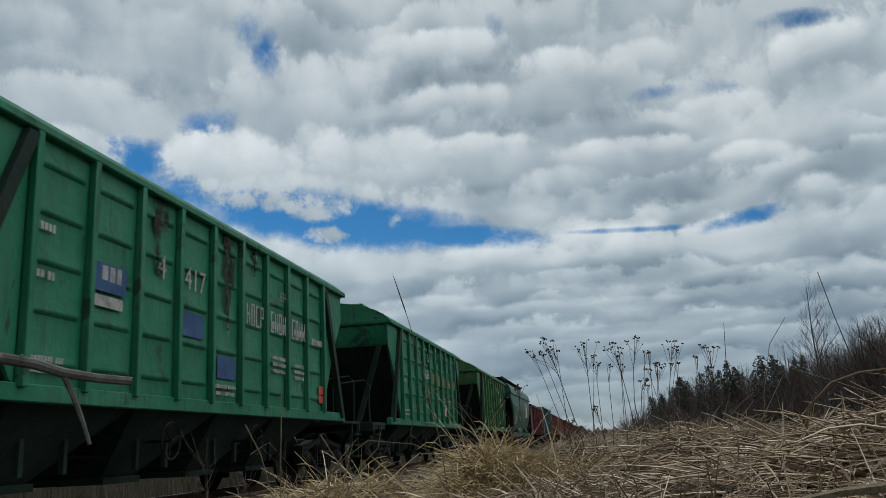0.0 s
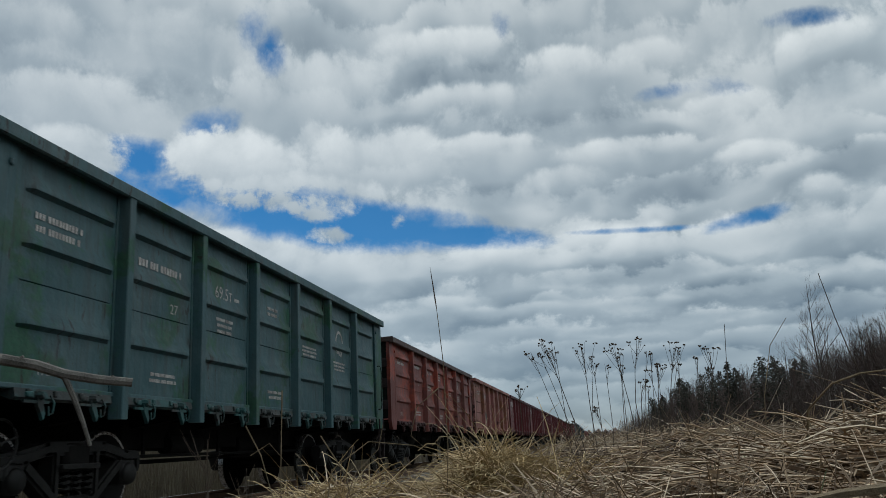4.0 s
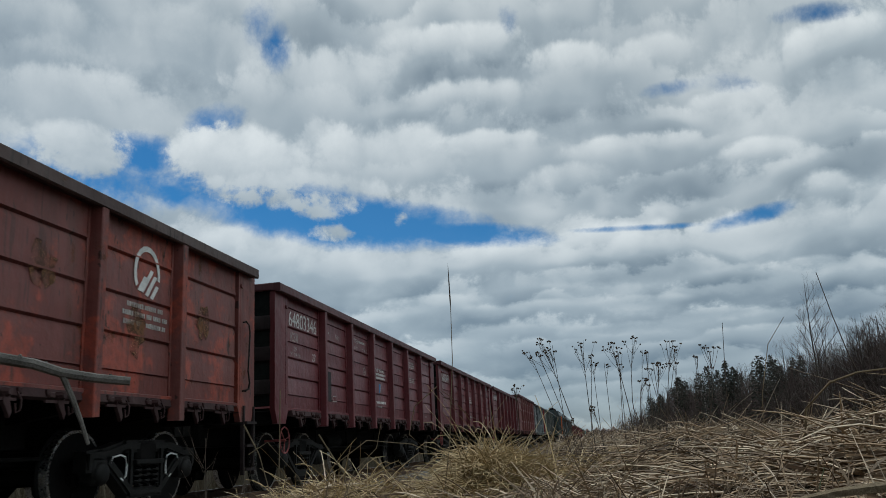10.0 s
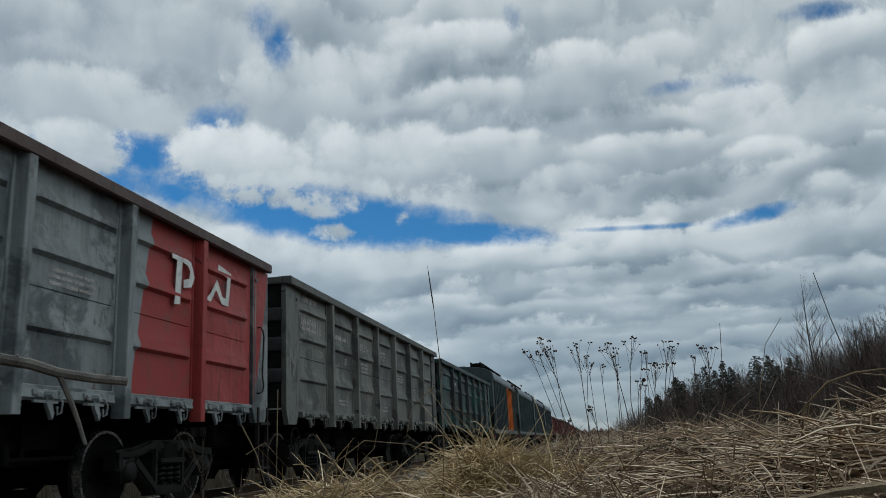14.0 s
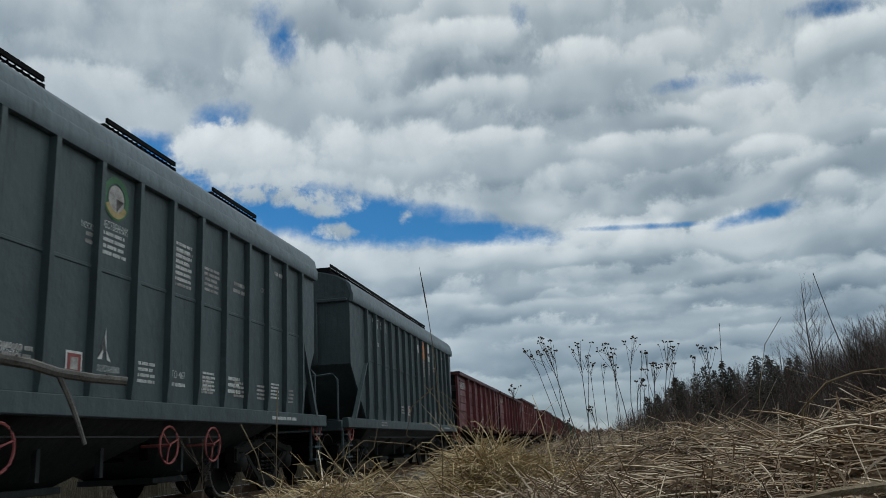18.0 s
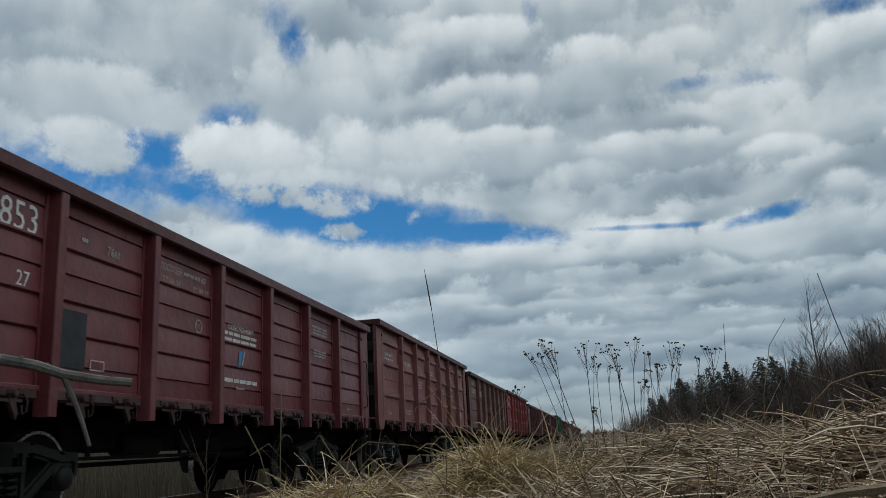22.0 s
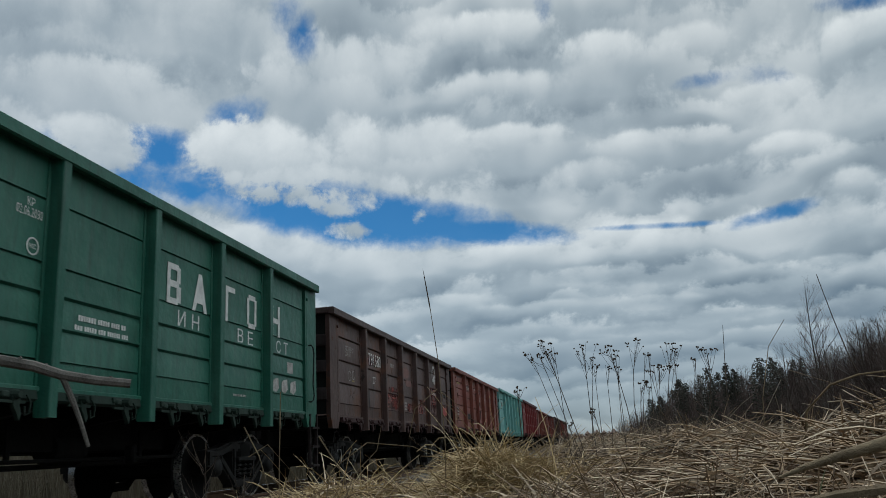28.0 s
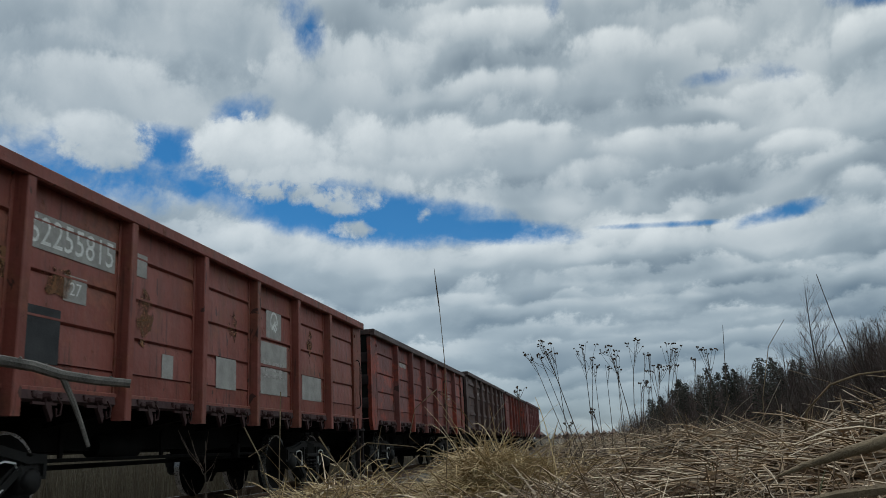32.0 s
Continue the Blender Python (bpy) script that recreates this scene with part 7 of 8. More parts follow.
M_BARK = plain("grey_bark", (0.055, 0.045, 0.040), (0.115, 0.095, 0.08), 8.0, 0.95)
M_TWIGS = plain("bare_twigs", (0.074, 0.053, 0.049), (0.122, 0.089, 0.081), 0.5, 0.95)
M_BIRCH = plain("birch_bark", (0.14, 0.13, 0.12), (0.34, 0.32, 0.30), 6.0, 0.9)
M_NEEDLES = plain("spruce_needles", (0.028, 0.029, 0.023), (0.056, 0.054, 0.042), 3.0, 0.9)
M_TWIGBARK = plain("peeled_twig", (0.075, 0.069, 0.062), (0.18, 0.166, 0.150), 90.0, 0.85, 0, 0.001)
plants = np.random.RandomState(11)


def blades(shape_list, base, az, length, rise, sag, width, sides=3, segs=3, taper=0.35):
    """Many thin bent stems at once: arrays of base points, headings, lengths, first slopes and sags."""
    n = len(az)
    t = np.linspace(0, 1, segs + 1)[None, :]
    run_ = length[:, None] * t
    up = length[:, None] * (rise[:, None] * t - sag[:, None] * t * t)
    bend = plants.normal(0, 0.05, n)[:, None] * run_ * t
    dx, dy = np.cos(az)[:, None], np.sin(az)[:, None]
    px = base[:, 0:1] + dx * run_ - dy * bend
    py = base[:, 1:2] + dy * run_ + dx * bend
    pz = base[:, 2:3] + up
    w = width[:, None] * (1 - (1 - taper) * t)
    ring = []
    for k in range(sides):
        a = 2 * math.pi * k / sides
        ring.append(np.stack([px - dy * w * math.cos(a), py + dx * w * math.cos(a), pz + w * math.sin(a)], -1))
    v = np.stack(ring, 2)
    shape_list.append(v)


def blade_object(name, lists, material, label, category, kind="stuff", group=""):
    vs, fs, at = [], [], 0
    for v in lists:
        n, s, k, _ = v.shape
        idx = (np.arange(n * s * k) + at).reshape(n, s, k)
        a, b = idx[:, :-1, :], idx[:, 1:, :]
        q = np.stack([a, np.roll(a, -1, 2), np.roll(b, -1, 2), b], -1).reshape(-1, 4)
        vs.append(v.reshape(-1, 3))
        fs.append(q)
        at += n * s * k
    me = bpy.data.meshes.new(name)
    me.from_pydata(np.concatenate(vs).tolist(), [], np.concatenate(fs).tolist())
    me.materials.append(material)
    me.update()
    return tagged(new(name, me), label, category, group, kind)


def on_ground(xy, lift):
    return np.array([(x, y, ground_height(x, y) + l) for (x, y), l in zip(xy, lift)])


def scatter(n, x0, x1, y0, y1, keep=lambda x, y: True):
    out = []
    while len(out) < n:
        x, y = plants.uniform(x0, x1), plants.uniform(y0, y1)
        if keep(x, y):
            out.append((x, y))
    return np.array(out)


def in_sight(x, y):
    """In front of the camera, and not right under its lens."""
    return y > 0.42 + 0.25 * abs(x) and -0.55 * y - 0.35 < x < 0.45 * y + 0.5


def make_straw():
    gold, straw, old, green = [], [], [], []
    # the matted straw before the camera, thin on the slope beside the track
    def mat(dest, n, x0, x1, y0, y1, lo, hi, lift, rise, width):
        # stems lie in tufts that share a heading
        tufts = scatter(max(1, n // 9), x0, x1, y0, y1, lambda x, y: in_sight(x, y) and not (x < -0.42 * y and y < 9))
        lay = plants.uniform(0, 2 * math.pi, len(tufts))
        pick = plants.randint(0, len(tufts), n)
        xy = tufts[pick] + plants.normal(0, 0.35 * hi, (n, 2))
        xy[:, 1] = np.maximum(xy[:, 1], y0)
        r = np.hypot(xy[:, 0], xy[:, 1])
        calm = np.clip((r - 0.45) / 1.2, 0.25, 1.0)
        blades(dest, on_ground(xy, plants.uniform(0, lift, n) * calm), lay[pick] + plants.normal(0, 0.45, n), plants.uniform(lo, hi, n) * (0.5 + 0.5 * calm),
               np.abs(plants.normal(0, rise, n)) * calm, plants.uniform(0.0, 0.5, n) * calm, plants.uniform(0.5, 1.15, n) * width)
    mat(old, 9500, -1.9, 2.2, 0.45, 4.2, 0.04, 0.15, 0.030, 0.20, 0.0024)
    mat(straw, 7600, -1.7, 2.0, 0.45, 3.6, 0.04, 0.14, 0.050, 0.36, 0.0030)
    mat(straw, 3200, -0.4, 1.2, 0.5, 2.0, 0.05, 0.15, 0.045, 0.42, 0.0027)
    mat(straw, 180, -0.9, 1.6, 1.0, 3.4, 0.03, 0.09, 0.03, 1.2, 0.0014)
    mat(old, 8000, -2.6, 9.0, 4.0, 16.0, 0.1, 0.3, 0.05, 0.2, 0.004)
    mat(straw, 12000, -2.6, 9.0, 4.0, 16.0, 0.1, 0.30, 0.05, 0.35, 0.0030)
    mat(straw, 6000, -3.0, 26.0, 16.0, 60.0, 0.3, 0.8, 0.08, 0.6, 0.012)
    # sheaves of broad stems laid over the mound, with hollows between them
    for k in range(70):
        cx, cy = plants.uniform(0.10, 1.15), plants.uniform(1.25, 2.35)
        n = 30
        lay = plants.normal(0.15, 0.9)
        along, across = plants.normal(0, 0.07, n), plants.normal(0, 0.018, n)
        xy = np.stack([cx + along * math.cos(lay) - across * math.sin(lay), cy + along * math.sin(lay) + across * math.cos(lay)], 1)
        lift = plants.uniform(0.0, 0.05) + plants.normal(0, 0.008, n)
        blades(straw, on_ground(xy, lift), plants.normal(lay, 0.38, n) + math.pi * plants.randint(0, 2, n), plants.uniform(0.05, 0.13, n),
               plants.normal(0.03, 0.16, n), plants.uniform(0.0, 0.35, n), plants.uniform(0.0020, 0.0040, n), segs=4)
    # big flattened stems on the mound
    for cx, cy, n in ((0.60, 1.50, 900), (0.85, 1.9, 700), (0.40, 2.1, 600), (0.2, 2.6, 400)):
        xy = np.stack([plants.normal(cx, 0.24, n), plants.normal(cy, 0.25, n)], 1)
        blades(straw, on_ground(xy, plants.uniform(0.0, 0.06, n)), plants.normal(0.25, 1.5, n) + math.pi * plants.randint(0, 2, n), plants.uniform(0.05, 0.20, n),
               plants.normal(0.05, 0.20, n), plants.uniform(0.0, 0.35, n), plants.uniform(0.0014, 0.0030, n))
    # a loose golden heap along the edge of the slope: stems that arch over and fall back
    for cx, cy, sx, sy, n, reach, crest in ((-0.335, 2.31, 0.050, 0.07, 1300, 0.13, 0.55), (-0.25, 2.36, 0.08, 0.09, 1500, 0.13, 0.40), (-0.14, 2.40, 0.11, 0.10, 1000, 0.13, 0.30),
                                            (-0.55, 2.40, 0.13, 0.12, 1300, 0.12, 0.16), (-0.76, 2.42, 0.13, 0.12, 1500, 0.13, 0.18), (-0.95, 2.45, 0.12, 0.12, 500, 0.13, 0.20), (-1.2, 2.95, 0.25, 0.2, 500, 0.16, 0.3)):
        xy = np.stack([plants.normal(cx, sx, n), plants.normal(cy, sy, n)], 1)
        rise = np.abs(plants.normal(crest, 0.45, n)) * plants.choice([0.5, 1.0, 1.6], n)
        blades(gold, on_ground(xy, plants.uniform(0, 0.05 * crest, n)), plants.uniform(0, 2 * math.pi, n), plants.uniform(0.35, 1.25, n) * reach, rise, rise * plants.uniform(0.2, 1.2, n), plants.uniform(0.0013, 0.0030, n), segs=5)
    # stems that stand at the heap's steep end
    n = 90
    xy = np.stack([plants.normal(-0.395, 0.022, n), plants.normal(2.29, 0.05, n)], 1)
    lean = plants.uniform(0.015, 0.06, n)
    blades(gold, on_ground(xy, np.zeros(n)), plants.uniform(0, 2 * math.pi, n), lean, plants.uniform(0.07, 0.15, n) / lean, plants.uniform(0.0, 0.03, n) / lean, plants.uniform(0.0011, 0.0018, n), segs=4)
    # thinner litter over the rest of the bank
    n = 9000
    xy = scatter(n, -3.2, 9.0, -7.0, 14.0, lambda x, y: math.hypot(x, y) > 0.8 and not in_sight(x, y))
    for dest, m0, m1 in ((old, 0, 5000), (straw, 5000, n)):
        q = xy[m0:m1]
        m = len(q)
        blades(dest, on_ground(q, plants.uniform(0, 0.02, m)), plants.uniform(0, 6.28, m), plants.uniform(0.08, 0.28, m), np.abs(plants.normal(0, 0.15, m)), plants.uniform(0, 0.3, m), plants.uniform(0.0015, 0.0032, m))
    # stems standing up close to the lens
    n = 260
    xy = np.stack([plants.uniform(-0.12, 0.60, n), plants.uniform(0.62, 1.15, n)], 1)
    tall = plants.uniform(0.07, 0.135, n) * np.clip(0.62 + 0.42 * (xy[:, 1] - 0.62) / 0.5, 0.6, 1.1)
    lean = plants.uniform(0.35, 1.1, n)
    blades(straw, on_ground(xy, np.zeros(n)), plants.uniform(0, 2 * math.pi, n), tall * lean, 1.15 / lean, 0.15 / lean, plants.uniform(0.0013, 0.0022, n), segs=4)
    # young green blades
    xy = scatter(320, -0.5, 0.9, 0.6, 1.8, in_sight)
    blades(green, on_ground(xy, np.zeros(320)), plants.uniform(0, 6.28, 320), plants.uniform(0.02, 0.06, 320), plants.uniform(0.8, 2.0, 320), plants.uniform(0.1, 0.6, 320), plants.uniform(0.0010, 0.0018, 320))
    blade_object("flattened_straw", straw, M_STRAW, "matted pale straw lying on the bank", "straw")
    blade_object("rotten_straw", old, M_OLDSTRAW, "brown half-rotted straw under the pale stems", "straw")
    blade_object("golden_straw", gold, M_GOLD, "loose golden straw heaped along the slope", "straw")
    blade_object("young_grass", green, M_GREEN, "short green blades among the straw", "grass")


def make_reeds():
    """Dead reeds and scrub in the hollow beyond the track."""
    reeds = []
    n = 30000
    y = np.concatenate([plants.uniform(-12, 45, n * 3 // 4), plants.uniform(45, 160, n - n * 3 // 4)])
    x = plants.uniform(-16.5, -9.6, n)
    z = np.array([ground_height(a, b) for a, b in zip(x, y)])
    tall = plants.uniform(0.7, 1.0, n) * np.clip((-9.2 - x) * 0.9, 0.4, 2.5)
    blades(reeds, np.stack([x, y, z], 1), plants.uniform(0, 6.28, n), tall * 0.16, np.full(n, 6.2), plants.uniform(0, 0.8, n), plants.uniform(0.007, 0.014, n))
    blade_object("reed_belt", reeds, M_REED, "grey-brown dead reeds in the hollow beyond the track", "reeds")


def stem_thing(name, label, category, path, r, material, group=""):
    s = Shape().tube(path, r, 5, 0.5)
    return solid(name, s, material, label, category, group)


def make_tansy(base, top, size, seed):
    """A dead tansy stalk: a stem that forks near its top into flat-topped clusters of dark buttons."""
    g = random.Random(seed)
    root = thing("dead_tansy", "dead tansy stalk with dark dried flower heads", "wild plant", "dead tansies on the bank", m=Matrix.Translation(base))
    tip = Vector(top) - Vector(base)
    bow = Vector((g.uniform(-0.03, 0.03), g.uniform(-0.02, 0.02), 0))

    def along(t, shift=Vector((0, 0, 0))):
        return tip * t + bow * math.sin(math.pi * t) + shift

    stem = Shape().tube([(0, 0, -0.12), along(0.25), along(0.5), along(0.75), along(0.93)], 0.0018, 5, 0.5)
    root_stem = part("stem", stem.mesh("stem"), M_STALK, root)
    crowns = [(tip, along(0.72), size, 5 + int(size * 110))]
    for k in range(3 if size > 0.045 else 2 if size > 0.03 else 0):
        foot = Vector((g.uniform(-0.05, 0.05), g.uniform(-0.04, 0.04), -0.12))
        end = tip * g.uniform(0.78, 0.97) + Vector((g.uniform(-1.3, 1.3), g.uniform(-0.8, 0.8), 0)) * size
        mid = foot.lerp(end, 0.55) + Vector((g.uniform(-0.015, 0.015), 0, 0))
        part("side_stem", Shape().tube([foot, mid, mid.lerp(end, 0.6), end], 0.0013, 5, 0.5).mesh("side_stem"), M_STALK, root)
        crowns.append((end, mid.lerp(end, 0.65), size * 0.5, g.randint(2, 4)))
    for head_at, start, wide, count in crowns:
        for i in range(count):
            a, spread = g.uniform(0, 6.28), g.uniform(0.1, 1.0) * wide
            head = head_at + Vector((math.cos(a) * spread, math.sin(a) * spread * 0.7, g.uniform(-0.5, 0.3) * wide - 0.2 * spread))
            fork = start.lerp(head_at, g.uniform(0.0, 0.7))
            s = Shape().tube([fork, fork.lerp(head, 0.55) + Vector((0, 0, -0.12 * wide)), head], 0.0008, 4, 0.8)
            part("branchlet", s.mesh("branchlet"), M_STALK, root_stem)
            h = Shape()
            for _ in range(g.randint(1, 4)):
                c = head + Vector((g.uniform(-1, 1), g.uniform(-1, 1), g.uniform(-0.3, 0.5))) * 0.007
                h.lathe([(0.0, 0.002), (0.0024, 0.0014), (0.0029, -0.0007), (0.0011, -0.003), (0.0, -0.004)], 2, c, 6)
            part("flower_head", h.mesh("flower_head"), M_STALK, root_stem, "dark brown dried button cluster")
    return root


TANSIES = []
for i, (b, t, size) in enumerate((((-0.020, 2.700, 0.48), (-0.142, 2.696, 0.915), 0.060), ((0.000, 2.90, 0.48), (-0.025, 2.90, 0.925), 0.050), ((0.128, 2.80, 0.50), (0.066, 2.799, 0.905), 0.040), ((0.164, 2.996, 0.50), (0.160, 2.996, 0.935), 0.035),
                                  ((0.235, 3.09, 0.50), (0.301, 3.085, 0.920), 0.050), ((0.222, 2.99, 0.50), (0.236, 2.991, 0.845), 0.035), ((0.330, 2.88, 0.52), (0.395, 2.873, 0.885), 0.032), ((-0.215, 2.59, 0.50), (-0.237, 2.589, 0.770), 0.020),
                                  ((0.03, 2.85, 0.48), (-0.005, 2.86, 0.70), 0.018), ((0.19, 3.05, 0.50), (0.175, 3.05, 0.80), 0.02), ((-0.06, 2.8, 0.48), (-0.09, 2.8, 0.66), 0.018))):
    TANSIES.append(make_tansy(b, t, size, 40 + i))


def make_seed_stem():
    """A tall grass stem with a thin seed head, swaying in the wind."""
    root = thing("tall_grass_stem", "single tall dry grass stem with a thin seed head", "grass stem", m=Matrix.Translation((-0.400, 2.163, 0.50)))
    part("stalk", Shape().tube([(0, 0, -0.06), (-0.003, 0, 0.1), (-0.023, -0.004, 0.321), (-0.046, -0.009, 0.469)], 0.0016, 5, 0.6).mesh("stalk"), M_PALESTALK, root)
    part("seed_head", Shape().lathe([(0.0008, 0.0), (0.0019, 0.02), (0.0016, 0.07), (0.0009, 0.105), (0.0, 0.125)], 2, (0, 0, 0), 6).mesh("seed_head"), M_STALK, root, "", pose(-0.045, -0.009, 0.462, 0, -11, 0))
    return root


SEED_STEM = make_seed_stem()
for path, r, mat, label in (
        (((0.52, 1.62, 0.56), (0.497, 1.626, 0.65), (0.473, 1.633, 0.736), (0.459, 1.637, 0.801), (0.443, 1.641, 0.889)), 0.0014, M_STALK, "long dark dry stem leaning over the mound"),
        (((0.378, 2.571, 0.52), (0.386, 2.571, 0.637), (0.395, 2.570, 0.787), (0.404, 2.568, 0.92)), 0.0016, M_STALK, "thin upright dry stem"),
        (((0.44, 2.36, 0.55), (0.450, 2.357, 0.689), (0.482, 2.351, 0.825), (0.531, 2.341, 0.895)), 0.0014, M_PALESTALK, "thin bent dry stem with a drooping tip"),
        (((0.37, 1.62, 0.56), (0.378, 1.6, 0.632), (0.411, 1.546, 0.674), (0.456, 1.533, 0.688), (0.507, 1.517, 0.691), (0.576, 1.488, 0.672)), 0.0026, M_PALESTALK, "thick brown stem arching over the straw"),
        (((-0.936, 2.101, 0.679), (-0.90, 2.12, 0.60), (-0.857, 2.135, 0.44)), 0.0022, M_PALESTALK, "pale dry stem leaning over the slope"),
        (((-0.75, 2.174, 0.644), (-0.686, 2.195, 0.535), (-0.67, 2.2, 0.44)), 0.0022, M_PALESTALK, "pale dry stem leaning over the slope"),
        (((-0.847, 2.139, 0.770), (-0.850, 2.137, 0.559), (-0.85, 2.137, 0.42)), 0.0018, M_PALESTALK, "upright pale dry stem"),
        (((-0.74, 2.18, 0.44), (-0.722, 2.184, 0.552), (-0.625, 2.213, 0.622), (-0.505, 2.244, 0.606), (-0.46, 2.253, 0.584)), 0.0020, M_PALESTALK, "pale dry stem bowed over the straw"),
        (((-0.27, 2.29, 0.58), (-0.288, 2.282, 0.636), (-0.393, 2.266, 0.711), (-0.43, 2.259, 0.752)), 0.0015, M_PALESTALK, "slanting pale dry stem"),
        (((-0.43, 2.26, 0.76), (-0.494, 2.246, 0.708), (-0.512, 2.242, 0.632), (-0.46, 2.253, 0.584)), 0.0016, M_PALESTALK, "looped pale dry stem"),
        (((-0.93, 2.12, 0.60), (-0.88, 2.13, 0.63), (-0.80, 2.16, 0.53), (-0.78, 2.17, 0.44)), 0.0016, M_PALESTALK, "bent pale dry stem"),
        (((-0.70, 2.19, 0.44), (-0.66, 2.2, 0.54), (-0.60, 2.22, 0.60), (-0.585, 2.22, 0.665)), 0.0016, M_PALESTALK, "upright pale dry stem"),
        (((0.30, 0.50, 0.50), (0.20, 0.50, 0.562), (0.153, 0.50, 0.5655), (0.128, 0.50, 0.5635), (0.108, 0.50, 0.560)), 0.0042, M_PALESTALK, "thick pale stem lying close to the lens")):
    stem_thing("dry_stem", label, "dry stem", path, r, mat, "dry stems on the bank")


GRASS_BLADE = solid("broad_grass_blade", Shape().tube([(0.30, 0.50, 0.52), (0.25, 0.50, 0.575), (0.20, 0.50, 0.5935), (0.158, 0.50, 0.5905), (0.135, 0.50, 0.585), (0.112, 0.50, 0.579), (0.098, 0.50, 0.574)], 0.0068, 10, 0.12), M_PALESTALK, "broad dry grass blade swaying before the lens", "grass blade")


def make_weed(base, seed, h):
    """A small dead bushy weed with thin twigs."""
    g = random.Random(seed)
    root = thing("dead_weed", "dead twiggy weed on the slope", "wild plant", m=Matrix.Translation(base))
    part("stem", Shape().tube([(0, 0, -0.1), (0.01, 0, h * 0.5), (0.0, 0.01, h)], 0.002, 5, 0.4).mesh("stem"), M_STALK, root)
    for i in range(18):
        a, t = g.uniform(0, 6.28), g.uniform(0.25, 0.8)
        p0 = Vector((0, 0, h * t))
        way = Vector((math.cos(a), math.sin(a), g.uniform(0.6, 1.6))).normalized() * h * g.uniform(0.15, 0.4)
        part("twig", Shape().tube([p0, p0 + way * 0.6, p0 + way + Vector((0, 0, 0.02))], 0.0009, 4, 0.5).mesh("twig"), M_STALK, root)
    return root


make_weed((-1.30, 2.60, 0.30), 3, 0.36)
make_weed((-1.05, 2.35, 0.34), 5, 0.2)


def make_near_twig():
    root = thing("forked_twig", "peeled grey forked twig reaching before the lens", "twig")
    s = Shape().tube([(-0.46, 0.42, 0.60), (-0.42, 0.455, 0.678), (-0.39, 0.482, 0.671), (-0.373, 0.495, 0.667), (-0.359, 0.505, 0.661), (-0.341, 0.518, 0.657), (-0.322, 0.530, 0.6545)], 0.0044, 8, 0.70)
    part("stem", s.mesh("stem"), M_TWIGBARK, root)
    part("side_shoot", Shape().tube([(-0.359, 0.505, 0.661), (-0.353, 0.510, 0.644), (-0.3475, 0.513, 0.628), (-0.343, 0.516, 0.612)], 0.0023, 7, 0.6).mesh("side_shoot"), M_TWIGBARK, root)
    for p, d in (((-0.382, 0.488, 0.669), (0.004, 0, 0.004)), ((-0.366, 0.50, 0.664), (-0.002, 0, 0.005)), ((-0.334, 0.523, 0.656), (0.001, 0, 0.004))):
        part("bud", Shape().tube([p, Vector(p) + Vector(d)], 0.0022, 6, 0.4).mesh("bud"), M_TWIGBARK, root)


make_near_twig()


# ---- trees ----
def grow(s, p, way, length, r, depth, g, twigs, spread=0.55, up=0.25):
    """A limb and, forking from it, thinner ones."""
    bend = Vector((g.uniform(-1, 1), g.uniform(-1, 1), g.uniform(0, 1))) * 0.10
    mid = p + way * length * 0.5 + bend * length * 0.3
    end = p + (way + bend).normalized() * length
    dest = s if depth > 1 else twigs
    dest.tube([p, mid, end], r, 5 if depth > 2 else 3, 0.55)
    if depth == 0:
        return
    for i in range(3 if depth > 1 else 4):
        t = g.uniform(0.35, 1.0)
        q = p.lerp(end, t)
        side = Vector((g.uniform(-1, 1), g.uniform(-1, 1), g.uniform(-0.3, 0.6)))
        w = (way * (1 - spread) + side * spread + Vector((0, 0, up))).normalized()
        grow(s, q, w, length * g.uniform(0.5, 0.75), r * 0.5, depth - 1, g, twigs, spread, up)


def bare_tree_meshes(seed, h):
    g = random.Random(seed)
    trunk, twigs = Shape(), Shape()
    trunk.tube([(0, 0, -0.3), (g.uniform(-0.1, 0.1), 0.05, h * 0.3), (g.uniform(-0.25, 0.25), g.uniform(-0.2, 0.2), h * 0.65), (g.uniform(-0.3, 0.3), 0, h * 0.97)], 0.012 * h, 6, 0.12)
    for i in range(15):
        z = h * (0.22 + 0.73 * i / 15)
        a = g.uniform(0, 6.28)
        way = Vector((math.cos(a), math.sin(a), g.uniform(0.7, 1.5))).normalized()
        grow(trunk, Vector((0, 0, z)), way, h * 0.24 * (1.15 - z / h) + 0.35, 0.0045 * h * (1.15 - z / h), 3, g, twigs)
    return trunk.mesh("trunk"), twigs.mesh("crown")


